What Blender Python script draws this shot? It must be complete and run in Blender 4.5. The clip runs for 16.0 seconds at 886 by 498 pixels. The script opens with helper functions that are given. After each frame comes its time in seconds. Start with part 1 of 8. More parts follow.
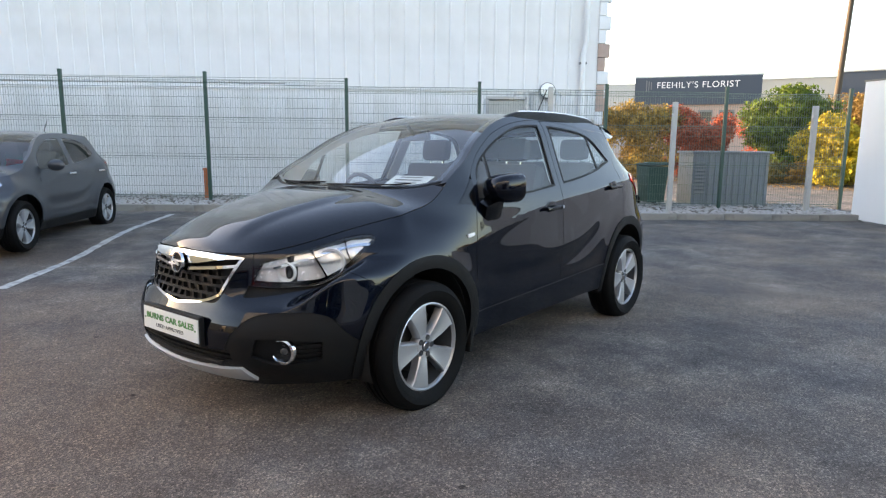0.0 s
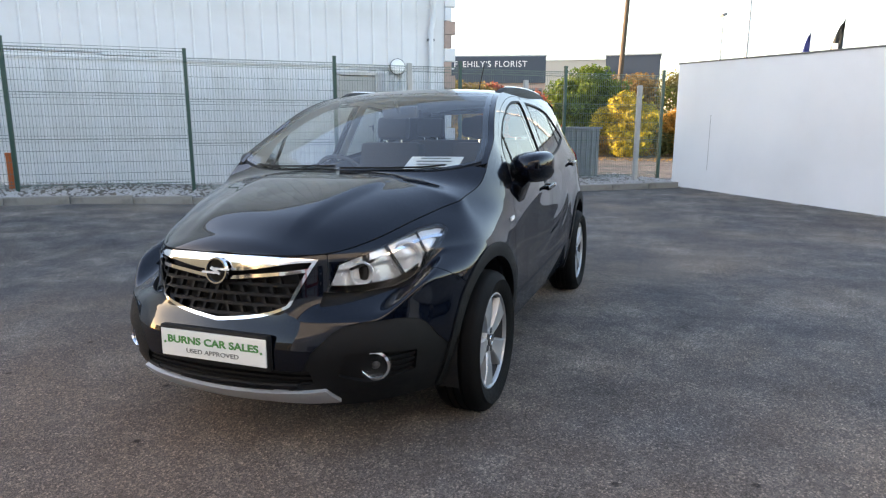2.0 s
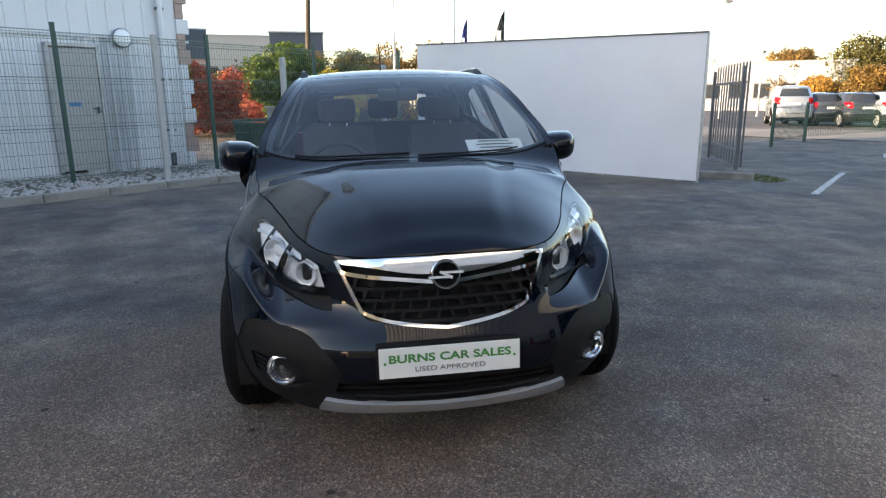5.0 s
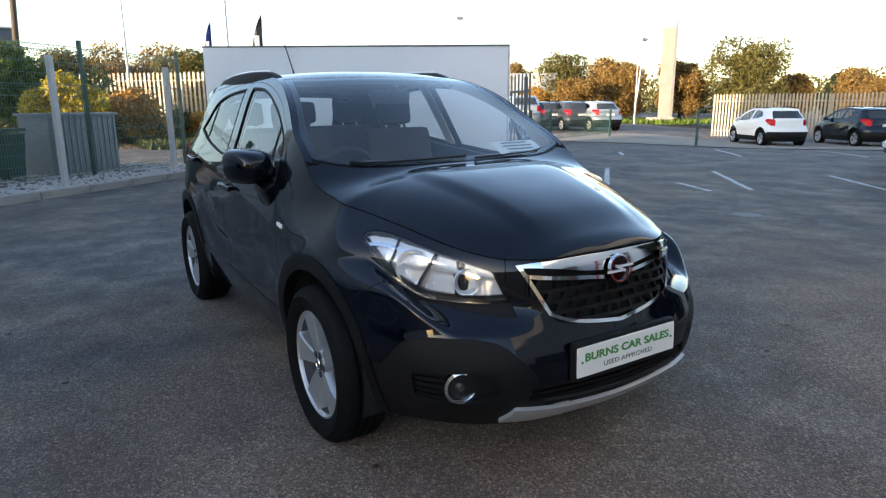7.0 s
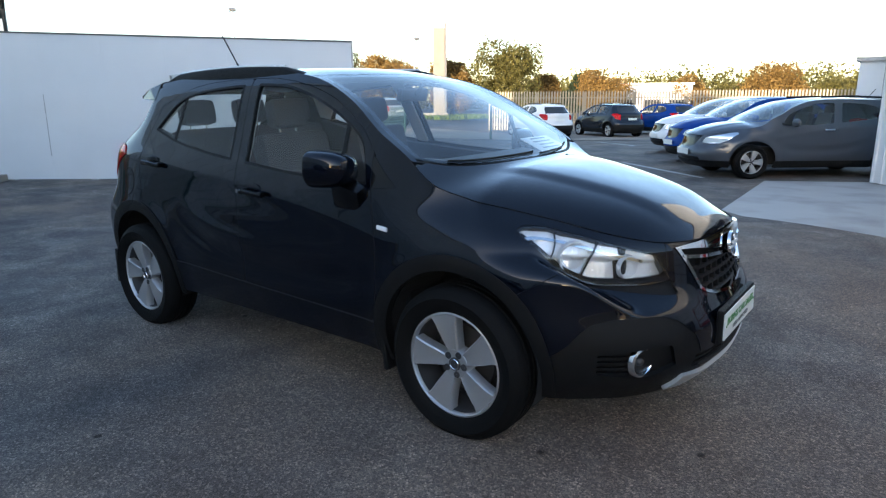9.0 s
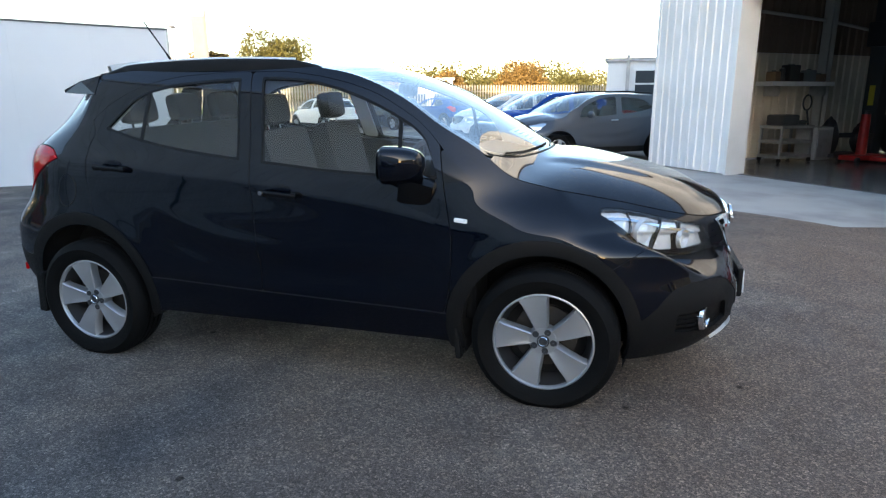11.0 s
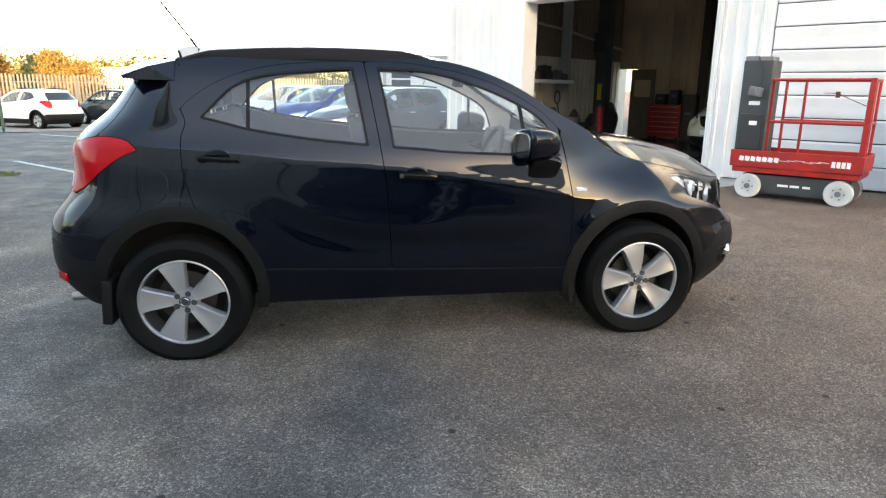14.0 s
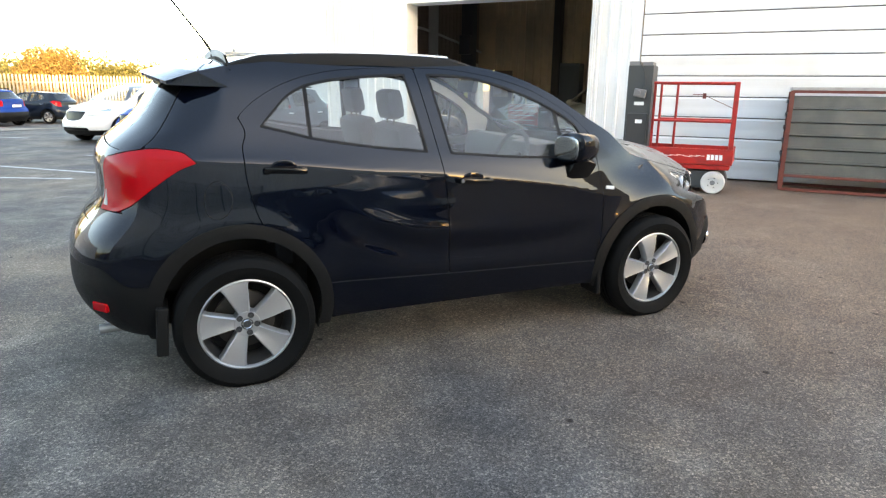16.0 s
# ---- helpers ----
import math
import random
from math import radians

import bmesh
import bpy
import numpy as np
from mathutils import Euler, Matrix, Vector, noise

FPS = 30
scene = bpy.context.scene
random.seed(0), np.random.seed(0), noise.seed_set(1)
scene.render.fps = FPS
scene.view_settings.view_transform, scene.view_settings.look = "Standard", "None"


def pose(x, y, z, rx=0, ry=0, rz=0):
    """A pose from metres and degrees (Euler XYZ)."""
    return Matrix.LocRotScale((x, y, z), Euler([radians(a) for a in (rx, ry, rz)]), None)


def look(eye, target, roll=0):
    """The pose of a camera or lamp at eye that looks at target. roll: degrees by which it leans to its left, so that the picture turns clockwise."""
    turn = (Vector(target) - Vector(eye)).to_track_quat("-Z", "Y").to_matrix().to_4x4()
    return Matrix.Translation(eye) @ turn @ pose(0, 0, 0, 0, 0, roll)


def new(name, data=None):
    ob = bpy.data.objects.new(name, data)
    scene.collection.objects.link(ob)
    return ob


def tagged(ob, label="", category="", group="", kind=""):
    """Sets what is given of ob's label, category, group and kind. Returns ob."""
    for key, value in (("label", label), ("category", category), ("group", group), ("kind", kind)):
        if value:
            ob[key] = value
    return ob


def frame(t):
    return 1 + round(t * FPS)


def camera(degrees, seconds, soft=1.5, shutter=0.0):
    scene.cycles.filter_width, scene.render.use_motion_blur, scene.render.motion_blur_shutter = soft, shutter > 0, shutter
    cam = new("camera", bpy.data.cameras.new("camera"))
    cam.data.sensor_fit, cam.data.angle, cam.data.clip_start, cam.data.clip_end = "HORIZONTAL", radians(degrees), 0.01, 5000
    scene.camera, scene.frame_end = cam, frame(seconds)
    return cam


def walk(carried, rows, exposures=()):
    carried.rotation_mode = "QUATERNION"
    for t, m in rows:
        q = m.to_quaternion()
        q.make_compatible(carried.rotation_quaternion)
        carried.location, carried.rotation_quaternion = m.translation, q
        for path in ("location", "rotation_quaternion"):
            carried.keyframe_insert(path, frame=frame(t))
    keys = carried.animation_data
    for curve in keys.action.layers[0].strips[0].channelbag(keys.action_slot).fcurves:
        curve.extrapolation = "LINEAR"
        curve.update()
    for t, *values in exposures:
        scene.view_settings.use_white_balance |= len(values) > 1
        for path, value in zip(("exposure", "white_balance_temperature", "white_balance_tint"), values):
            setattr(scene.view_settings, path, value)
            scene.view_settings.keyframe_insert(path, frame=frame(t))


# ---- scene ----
cam = camera(69.6, 16.0, soft=1.25)
PATH = [
    (0, (3.718, 2.933, 1.389), (2.178, 1.698, 1.065), 0.5),
    (0.5, (3.751, 2.673, 1.373), (2.125, 1.556, 1.046), 0.4),
    (1, (3.826, 2.336, 1.388), (2.106, 1.377, 1.038), 0.3),
    (1.5, (4.004, 2.024, 1.397), (2.229, 1.178, 1.033), 0.2),
    (2, (4.113, 1.702, 1.383), (2.28, 1.003, 0.995), 0.1),
    (2.5, (4.207, 1.35, 1.402), (2.324, 0.803, 1.009), 0.0),
    (3, (4.36, 1.002, 1.409), (2.447, 0.576, 1.011), -0.1),
    (3.2, (4.392, 0.868, 1.404), (2.47, 0.489, 1.001), -0.2),
    (5.3, (4.283, -0.609, 1.416), (2.379, -0.185, 0.976), -0.3),
    (5.5, (4.269, -0.786, 1.399), (2.382, -0.275, 0.975), -0.2),
    (6, (4.131, -1.126, 1.376), (2.305, -0.428, 0.953), -0.2),
    (6.5, (3.911, -1.436, 1.384), (2.165, -0.562, 0.951), -0.4),
    (7, (3.728, -1.785, 1.398), (2.072, -0.752, 0.959), -0.3),
    (7.5, (3.489, -2.061, 1.385), (1.958, -0.853, 0.941), -0.3),
    (8, (3.291, -2.372, 1.398), (1.919, -0.987, 0.953), -0.2),
    (8.5, (3.067, -2.719, 1.419), (1.804, -1.235, 0.97), -0.2),
    (8.7, (2.95, -2.808, 1.414), (1.713, -1.302, 0.963), -0.2),
    (10.8, (1.738, -3.563, 1.414), (1.128, -1.717, 0.944), -0.2),
    (11, (1.605, -3.638, 1.425), (1.059, -1.774, 0.952), -0.1),
    (11.5, (1.298, -3.75, 1.408), (0.895, -1.849, 0.933), 0.1),
    (12, (0.984, -3.938, 1.401), (0.752, -2.007, 0.934), 0.4),
    (12.5, (0.638, -4.088, 1.388), (0.544, -2.147, 0.917), 0.3),
    (13, (0.281, -4.128, 1.408), (0.31, -2.188, 0.923), 0.4),
    (13.5, (-0.085, -4.235, 1.418), (0.089, -2.302, 0.935), 0.6),
    (14, (-0.434, -4.243, 1.396), (-0.123, -2.328, 0.91), 0.6),
    (14.5, (-0.775, -4.218, 1.411), (-0.337, -2.328, 0.927), 0.7),
    (15, (-1.108, -4.215, 1.431), (-0.53, -2.361, 0.953), 0.6),
    (15.5, (-1.375, -4.076, 1.419), (-0.684, -2.263, 0.932), 0.8),
    (16, (-1.606, -3.968, 1.426), (-0.806, -2.2, 0.941), 0.7),
]
walk(cam, [(t, look(eye, target, roll)) for t, eye, target, roll in PATH],
     ((0, 2.88, 8050, 21), (1.5, 2.81, 7900, 21), (3, 2.63, 7700, 20), (5.5, 2.25, 7100, 18), (7, 2.15, 6800, 16), (8.5, 2.17, 6400, 14), (11, 2.63, 6800, 14), (12.5, 3.08, 8000, 16), (14.5, 3.33, 8800, 17), (16, 3.43, 8900, 17)))

# ---- light ----
SUN_AZ = math.atan2(-0.99, 0.14)
SUN_EL = radians(9.5)
world = bpy.data.worlds.new("sky")
scene.world = world
world.use_nodes = True
wn = world.node_tree.nodes
sky = wn.new("ShaderNodeTexSky")
sky.sky_type = 'NISHITA'
sky.sun_disc = False
sky.sun_elevation = SUN_EL
sky.sun_rotation = math.pi / 2 - SUN_AZ
sky.air_density, sky.dust_density, sky.ozone_density = 1.0, 1.0, 1.8
wn["Background"].inputs[1].default_value = 0.15
world.node_tree.links.new(sky.outputs[0], wn["Background"].inputs[0])
sun = new("sun", bpy.data.lights.new("sun", 'SUN'))
sun.data.energy, sun.data.angle, sun.data.color = 3.2, radians(0.6), (1.0, 0.83, 0.6)
sun.matrix_world = look((0, 0, 30), Vector((0, 0, 30)) - Vector((math.cos(SUN_AZ) * math.cos(SUN_EL), math.sin(SUN_AZ) * math.cos(SUN_EL), math.sin(SUN_EL))))

# ---- materials ----
def mat(name, color, rough=0.6, metal=0.0, vary=0.12, scale=6.0, bump=0.0, bscale=60.0, spec=0.5, coat=0.0, dirt=None, dscale=0.7, rvary=0.08, per_object=0.0):
    """A principled surface: colour varied at two scales, roughness varied, fine relief; dirt: a second colour that lies in patches."""
    m = bpy.data.materials.new(name)
    m.use_nodes = True
    nt, N = m.node_tree, m.node_tree.nodes
    L = nt.links.new
    b = N["Principled BSDF"]
    tc = N.new("ShaderNodeTexCoord")
    big, fine = N.new("ShaderNodeTexNoise"), N.new("ShaderNodeTexNoise")
    big.inputs["Scale"].default_value, big.inputs["Detail"].default_value = scale, 5
    fine.inputs["Scale"].default_value, fine.inputs["Detail"].default_value = bscale, 4
    for n_ in (big, fine):
        L(tc.outputs["Object"], n_.inputs["Vector"])
    base = N.new("ShaderNodeMix")
    base.data_type = 'RGBA'
    base.inputs[6].default_value = (*[c * (1 - vary) for c in color], 1)
    base.inputs[7].default_value = (*[min(1, c * (1 + vary)) for c in color], 1)
    add = N.new("ShaderNodeMath")
    add.operation = 'MULTIPLY_ADD'
    add.inputs[1].default_value, add.inputs[2].default_value = 0.4, 0.0
    L(fine.outputs["Fac"], add.inputs[0])
    mix = N.new("ShaderNodeMath")
    mix.operation = 'MULTIPLY_ADD'
    mix.inputs[1].default_value = 0.6
    L(big.outputs["Fac"], mix.inputs[0])
    L(add.outputs[0], mix.inputs[2])
    L(mix.outputs[0], base.inputs[0])
    col = base.outputs[2]
    if dirt:
        dn, ramp, dm = N.new("ShaderNodeTexNoise"), N.new("ShaderNodeValToRGB"), N.new("ShaderNodeMix")
        dn.inputs["Scale"].default_value, dn.inputs["Detail"].default_value = dscale, 8
        L(tc.outputs["Object"], dn.inputs["Vector"])
        ramp.color_ramp.elements[0].position, ramp.color_ramp.elements[1].position = 0.45, 0.75
        L(dn.outputs["Fac"], ramp.inputs[0])
        dm.data_type = 'RGBA'
        dm.inputs[7].default_value = (*dirt, 1)
        L(ramp.outputs[0], dm.inputs[0])
        L(col, dm.inputs[6])
        col = dm.outputs[2]
    if per_object:
        oi, hs = N.new("ShaderNodeObjectInfo"), N.new("ShaderNodeHueSaturation")
        mr = N.new("ShaderNodeMapRange")
        mr.inputs[3].default_value, mr.inputs[4].default_value = 1 - per_object, 1 + per_object
        L(oi.outputs["Random"], mr.inputs[0])
        L(mr.outputs[0], hs.inputs["Value"])
        L(col, hs.inputs["Color"])
        col = hs.outputs[0]
    L(col, b.inputs["Base Color"])
    rr = N.new("ShaderNodeMapRange")
    rr.inputs[3].default_value, rr.inputs[4].default_value = max(0.02, rough - rvary), min(1, rough + rvary)
    L(big.outputs["Fac"], rr.inputs[0])
    L(rr.outputs[0], b.inputs["Roughness"])
    b.inputs["Metallic"].default_value = metal
    b.inputs["Specular IOR Level"].default_value = spec
    b.inputs["Coat Weight"].default_value = coat
    b.inputs["Coat Roughness"].default_value = 0.03
    if bump:
        bp = N.new("ShaderNodeBump")
        bp.inputs["Strength"].default_value, bp.inputs["Distance"].default_value = bump, 0.01
        L(fine.outputs["Fac"], bp.inputs["Height"])
        L(bp.outputs[0], b.inputs["Normal"])
    return m


def glass(name, tint, gloss=0.02, face=0.05):
    """A thin pane: clear with a tint, and a mirror that grows towards grazing views; face: what it mirrors head-on."""
    m = bpy.data.materials.new(name)
    m.use_nodes = True
    N, L = m.node_tree.nodes, m.node_tree.links.new
    N.remove(N["Principled BSDF"])
    tr, gl, lw, mx = N.new("ShaderNodeBsdfTransparent"), N.new("ShaderNodeBsdfGlossy"), N.new("ShaderNodeLayerWeight"), N.new("ShaderNodeMixShader")
    tr.inputs[0].default_value = (*tint, 1)
    gl.inputs["Roughness"].default_value = gloss
    lw.inputs[0].default_value = 0.5
    steep, lift = N.new("ShaderNodeMath"), N.new("ShaderNodeMath")
    steep.operation, lift.operation = 'POWER', 'MULTIPLY_ADD'
    steep.inputs[1].default_value = 5.0
    lift.inputs[1].default_value, lift.inputs[2].default_value = 1.0 - face, face
    L(lw.outputs["Facing"], steep.inputs[0])
    L(steep.outputs[0], lift.inputs[0])
    L(lift.outputs[0], mx.inputs[0])
    L(tr.outputs[0], mx.inputs[1])
    L(gl.outputs[0], mx.inputs[2])
    L(mx.outputs[0], N["Material Output"].inputs[0])
    return m


def asphalt_mat():
    """Worn tarmac: chippings, light and dark patches, rusty brown tinge, hairline tar bands."""
    m = bpy.data.materials.new("asphalt")
    m.use_nodes = True
    N, L = m.node_tree.nodes, m.node_tree.links.new
    b = N["Principled BSDF"]
    tc = N.new("ShaderNodeTexCoord")
    vor, big, mid, fine = N.new("ShaderNodeTexVoronoi"), N.new("ShaderNodeTexNoise"), N.new("ShaderNodeTexNoise"), N.new("ShaderNodeTexNoise")
    vor.inputs["Scale"].default_value = 115
    pool, bits = N.new("ShaderNodeTexNoise"), N.new("ShaderNodeTexVoronoi")
    bits.inputs["Scale"].default_value = 2.6
    for n_, s, d in ((big, 0.35, 6), (mid, 2.6, 12), (fine, 190, 3), (pool, 0.9, 7)):
        n_.inputs["Scale"].default_value, n_.inputs["Detail"].default_value = s, d
    mid.inputs["Roughness"].default_value = 0.68
    for n_ in (vor, big, mid, fine, pool, bits):
        L(tc.outputs["Object"], n_.inputs["Vector"])

    def ramp(src, stops):
        r = N.new("ShaderNodeValToRGB")
        e = r.color_ramp.elements
        e[0].position, e[0].color = stops[0][0], (*stops[0][1], 1)
        e[1].position, e[1].color = stops[-1][0], (*stops[-1][1], 1)
        for p_, c_ in stops[1:-1]:
            k = e.new(p_)
            k.color = (*c_, 1)
        L(src, r.inputs[0])
        return r.outputs[0]

    def mixc(a, b_, fac, mode='MIX'):
        x = N.new("ShaderNodeMix")
        x.data_type, x.blend_type = 'RGBA', mode
        if isinstance(fac, float):
            x.inputs[0].default_value = fac
        else:
            L(fac, x.inputs[0])
        for i, v in ((6, a), (7, b_)):
            if isinstance(v, tuple):
                x.inputs[i].default_value = (*v, 1)
            else:
                L(v, x.inputs[i])
        return x.outputs[2]

    ground = ramp(mid.outputs["Fac"], ((0.30, (0.060, 0.056, 0.053)), (0.5, (0.108, 0.100, 0.094)), (0.70, (0.185, 0.174, 0.162))))
    tinge = ramp(big.outputs["Fac"], ((0.42, (0, 0, 0)), (0.66, (0.6, 0.6, 0.6))))
    c = mixc(ground, (0.14, 0.11, 0.088), tinge)
    pools = ramp(pool.outputs["Fac"], ((0.34, (0.60, 0.66, 0.74)), (0.5, (1, 1, 1)), (0.66, (1.5, 1.43, 1.32))))
    c = mixc(c, pools, 0.85, 'MULTIPLY')
    # brown tint towards the workshop: warm light off its wall, put into the colour
    sep, edge_ = N.new("ShaderNodeSeparateXYZ"), N.new("ShaderNodeMath")
    L(tc.outputs["Object"], sep.inputs[0])
    edge_.operation = 'MULTIPLY_ADD'
    edge_.inputs[1].default_value = 6.0
    L(big.outputs["Fac"], edge_.inputs[0])
    L(sep.outputs[0], edge_.inputs[2])
    reach = N.new("ShaderNodeMapRange")
    reach.interpolation_type = 'SMOOTHSTEP'
    reach.inputs[1].default_value, reach.inputs[2].default_value, reach.inputs[4].default_value = 3.0, 6.4, 0.6
    L(edge_.outputs[0], reach.inputs[0])
    c = mixc(c, (0.185, 0.124, 0.088), reach.outputs[0])
    cell = N.new("ShaderNodeSeparateColor")
    L(vor.outputs["Color"], cell.inputs[0])
    chips = ramp(cell.outputs[0], ((0.0, (0.45, 0.45, 0.47)), (0.45, (0.85, 0.85, 0.85)), (0.8, (1.2, 1.18, 1.15)), (1.0, (2.3, 2.2, 2.1))))
    c = mixc(c, chips, 0.75, 'MULTIPLY')
    spots = ramp(bits.outputs["Distance"], ((0.035, (0.25, 0.23, 0.22)), (0.06, (1, 1, 1))))
    c = mixc(c, spots, 1.0, 'MULTIPLY')
    grit = ramp(fine.outputs["Fac"], ((0.36, (0.5, 0.5, 0.5)), (0.5, (1, 1, 1)), (0.64, (1.7, 1.66, 1.62))))
    c = mixc(c, grit, 0.8, 'MULTIPLY')
    L(c, b.inputs["Base Color"])
    b.inputs["Roughness"].default_value = 0.8
    b.inputs["Specular IOR Level"].default_value = 0.25
    bp, bp2 = N.new("ShaderNodeBump"), N.new("ShaderNodeBump")
    bp.inputs["Strength"].default_value, bp.inputs["Distance"].default_value = 0.6, 0.004
    bp2.inputs["Strength"].default_value, bp2.inputs["Distance"].default_value = 0.5, 0.012
    L(vor.outputs["Distance"], bp.inputs["Height"])
    L(fine.outputs["Fac"], bp2.inputs["Height"])
    L(bp.outputs[0], bp2.inputs["Normal"])
    L(bp2.outputs[0], b.inputs["Normal"])
    return m


M_asphalt = asphalt_mat()
M_line = mat("road_paint", (0.46, 0.46, 0.44), 0.75, vary=0.25, scale=9, dirt=(0.12, 0.115, 0.11), dscale=11, bump=0.3)
M_kerb = mat("kerb_concrete", (0.27, 0.25, 0.22), 0.85, scale=5, vary=0.25, bump=0.5, dirt=(0.12, 0.11, 0.09), dscale=3)
M_soil = mat("soil", (0.12, 0.1, 0.08), 0.95, scale=8, vary=0.4, bump=0.6)
M_apron = mat("apron_concrete", (0.36, 0.35, 0.33), 0.75, scale=2, vary=0.15, bump=0.25, bscale=120, dirt=(0.22, 0.21, 0.2), dscale=1.2)
M_clad = mat("white_cladding", (0.66, 0.68, 0.69), 0.45, scale=1.2, vary=0.06, dirt=(0.55, 0.56, 0.55), dscale=0.9, per_object=0.05)
M_shed = mat("pale_grey_cladding", (0.7, 0.71, 0.72), 0.5, scale=1.0, vary=0.06, dirt=(0.52, 0.53, 0.52), dscale=0.6, per_object=0.01)
M_board = mat("white_board_paint", (0.74, 0.75, 0.77), 0.5, scale=0.8, vary=0.03, dirt=(0.66, 0.67, 0.69), dscale=0.5)
M_boardedge = mat("board_edge", (0.12, 0.12, 0.12), 0.6)
M_green = mat("green_powder_coat", (0.018, 0.06, 0.045), 0.45, vary=0.2, scale=12)
M_wire = mat("green_coated_wire", (0.10, 0.15, 0.125), 0.5, 0.0, vary=0.2, scale=20)
M_galv = mat("galvanised_steel", (0.42, 0.43, 0.44), 0.45, 0.7, vary=0.2, scale=14, dirt=(0.3, 0.3, 0.29), dscale=6)
M_concpost = mat("concrete_post", (0.42, 0.41, 0.38), 0.85, scale=8, vary=0.2, bump=0.4)
M_dark = mat("dark_steel", (0.03, 0.032, 0.035), 0.5, vary=0.2)
M_grey = mat("grey_plastic", (0.16, 0.165, 0.17), 0.55, vary=0.1)
M_orange = mat("orange_plastic", (0.5, 0.12, 0.03), 0.55, vary=0.2)
M_sand = mat("sand_render", (0.6, 0.45, 0.27), 0.85, scale=1.5, vary=0.12, bump=0.3)
M_brick = mat("corner_brick", (0.42, 0.3, 0.25), 0.85, scale=9, vary=0.25, bump=0.4)
M_lampglass = mat("opal_lamp_cover", (0.9, 0.9, 0.88), 0.35, vary=0.02)
M_signblue = mat("navy_sign", (0.035, 0.05, 0.075), 0.5, vary=0.08)
M_white = mat("white_paint", (0.75, 0.75, 0.74), 0.5, vary=0.05)
M_letter = mat("white_letters", (0.8, 0.8, 0.8), 0.5, vary=0.02)
M_window = mat("dark_window_glass", (0.03, 0.035, 0.04), 0.08, vary=0.1)


# ---- mesh helpers ----
def rot_to(direction):
    return Vector(direction).to_track_quat('Z', 'Y').to_matrix().to_4x4()


def box(bm, size, m=Matrix(), bevel=0.0):
    r = bmesh.ops.create_cube(bm, size=1.0, matrix=m @ Matrix.Diagonal((*size, 1)))
    if bevel:
        vs = r["verts"]
        es = {e for v in vs for e in v.link_edges}
        bmesh.ops.bevel(bm, geom=list(vs) + list(es), offset=bevel, segments=2, affect='EDGES', profile=0.6)
    return bm


def cyl(bm, r1, r2, depth, m=Matrix(), seg=16, caps=True):
    bmesh.ops.create_cone(bm, cap_ends=caps, cap_tris=False, segments=seg, radius1=r1, radius2=r2, depth=depth, matrix=m)
    return bm


def rod(bm, a, b, r, seg=8):
    a, b = Vector(a), Vector(b)
    d = b - a
    return cyl(bm, r, r, d.length, Matrix.Translation((a + b) / 2) @ rot_to(d), seg)


def tube(bm, pts, r, seg=8):
    """One round bar that bends through the points."""
    pts = [Vector(p_) for p_ in pts]
    rings = []
    for i, p_ in enumerate(pts):
        turn = rot_to(pts[min(i + 1, len(pts) - 1)] - pts[max(i - 1, 0)])
        rings.append([bm.verts.new(p_ + turn @ Vector((r * math.cos(2 * math.pi * k / seg), r * math.sin(2 * math.pi * k / seg), 0))) for k in range(seg)])
    for a_, b_ in zip(rings, rings[1:]):
        for k in range(seg):
            bm.faces.new((a_[k], a_[(k + 1) % seg], b_[(k + 1) % seg], b_[k]))
    bm.faces.new(rings[0][::-1])
    bm.faces.new(rings[-1])
    return bm


def revolve(bm, profile, seg=48, axis='Y'):
    """profile: (radius, along the axis) pairs; spun about the axis."""
    rings = []
    for k in range(seg):
        a = 2 * math.pi * k / seg
        c, s = math.cos(a), math.sin(a)
        rings.append([bm.verts.new((r * c, h, r * s) if axis == 'Y' else (r * c, r * s, h)) for r, h in profile])
    for k in range(seg):
        p, q = rings[k], rings[(k + 1) % seg]
        for i in range(len(profile) - 1):
            bm.faces.new((p[i], p[i + 1], q[i + 1], q[i]))
    return bm


def mesh_of(name, bm, material, smooth=False):
    bmesh.ops.recalc_face_normals(bm, faces=bm.faces) if len(bm.faces) < 60000 else None
    me = bpy.data.meshes.new(name)
    bm.to_mesh(me)
    bm.free()
    for mm in material if isinstance(material, (list, tuple)) else (material,):
        me.materials.append(mm)
    if smooth:
        me.shade_smooth()
        me.set_sharp_from_angle(angle=radians(38))
    return me


def part(name, bm, material, parent=None, label="", m=None, smooth=False):
    """One mesh object, under a thing or a part where a parent is given."""
    me = bm if isinstance(bm, bpy.types.Mesh) else mesh_of(name, bm, material, smooth)
    ob = new(name, me)
    if parent:
        ob.parent = parent
    if m is not None:
        ob.matrix_basis = m
    return tagged(ob, label=label)


def thing(name, m=Matrix(), label="", category="", group="", kind=""):
    ob = new(name)
    ob.matrix_basis = m
    ob.empty_display_size = 0.2
    return tagged(ob, label, category, group, kind)


def setting(name, bm, material, label, category="", smooth=False, kind="structure"):
    return tagged(part(name, bm, material, smooth=smooth), label, category, kind=kind)


# The yard's axes: b runs along the shed wall, n away from it towards the garage.
SITE = Matrix(((0.6391, 0.7690, 0, 0), (-0.7690, 0.6391, 0, 0), (0, 0, 1, 0), (0, 0, 0, 1)))


def site(q, n, z=0.0):
    return SITE @ Vector((q, n, z))


def at(q, n, z=0.0, turn=0.0):
    return SITE @ pose(q, n, z, 0, 0, turn)


def ground_z(x, y):
    p = SITE.inverted() @ Vector((x, y, 0))
    return rise(p.x, p.y)


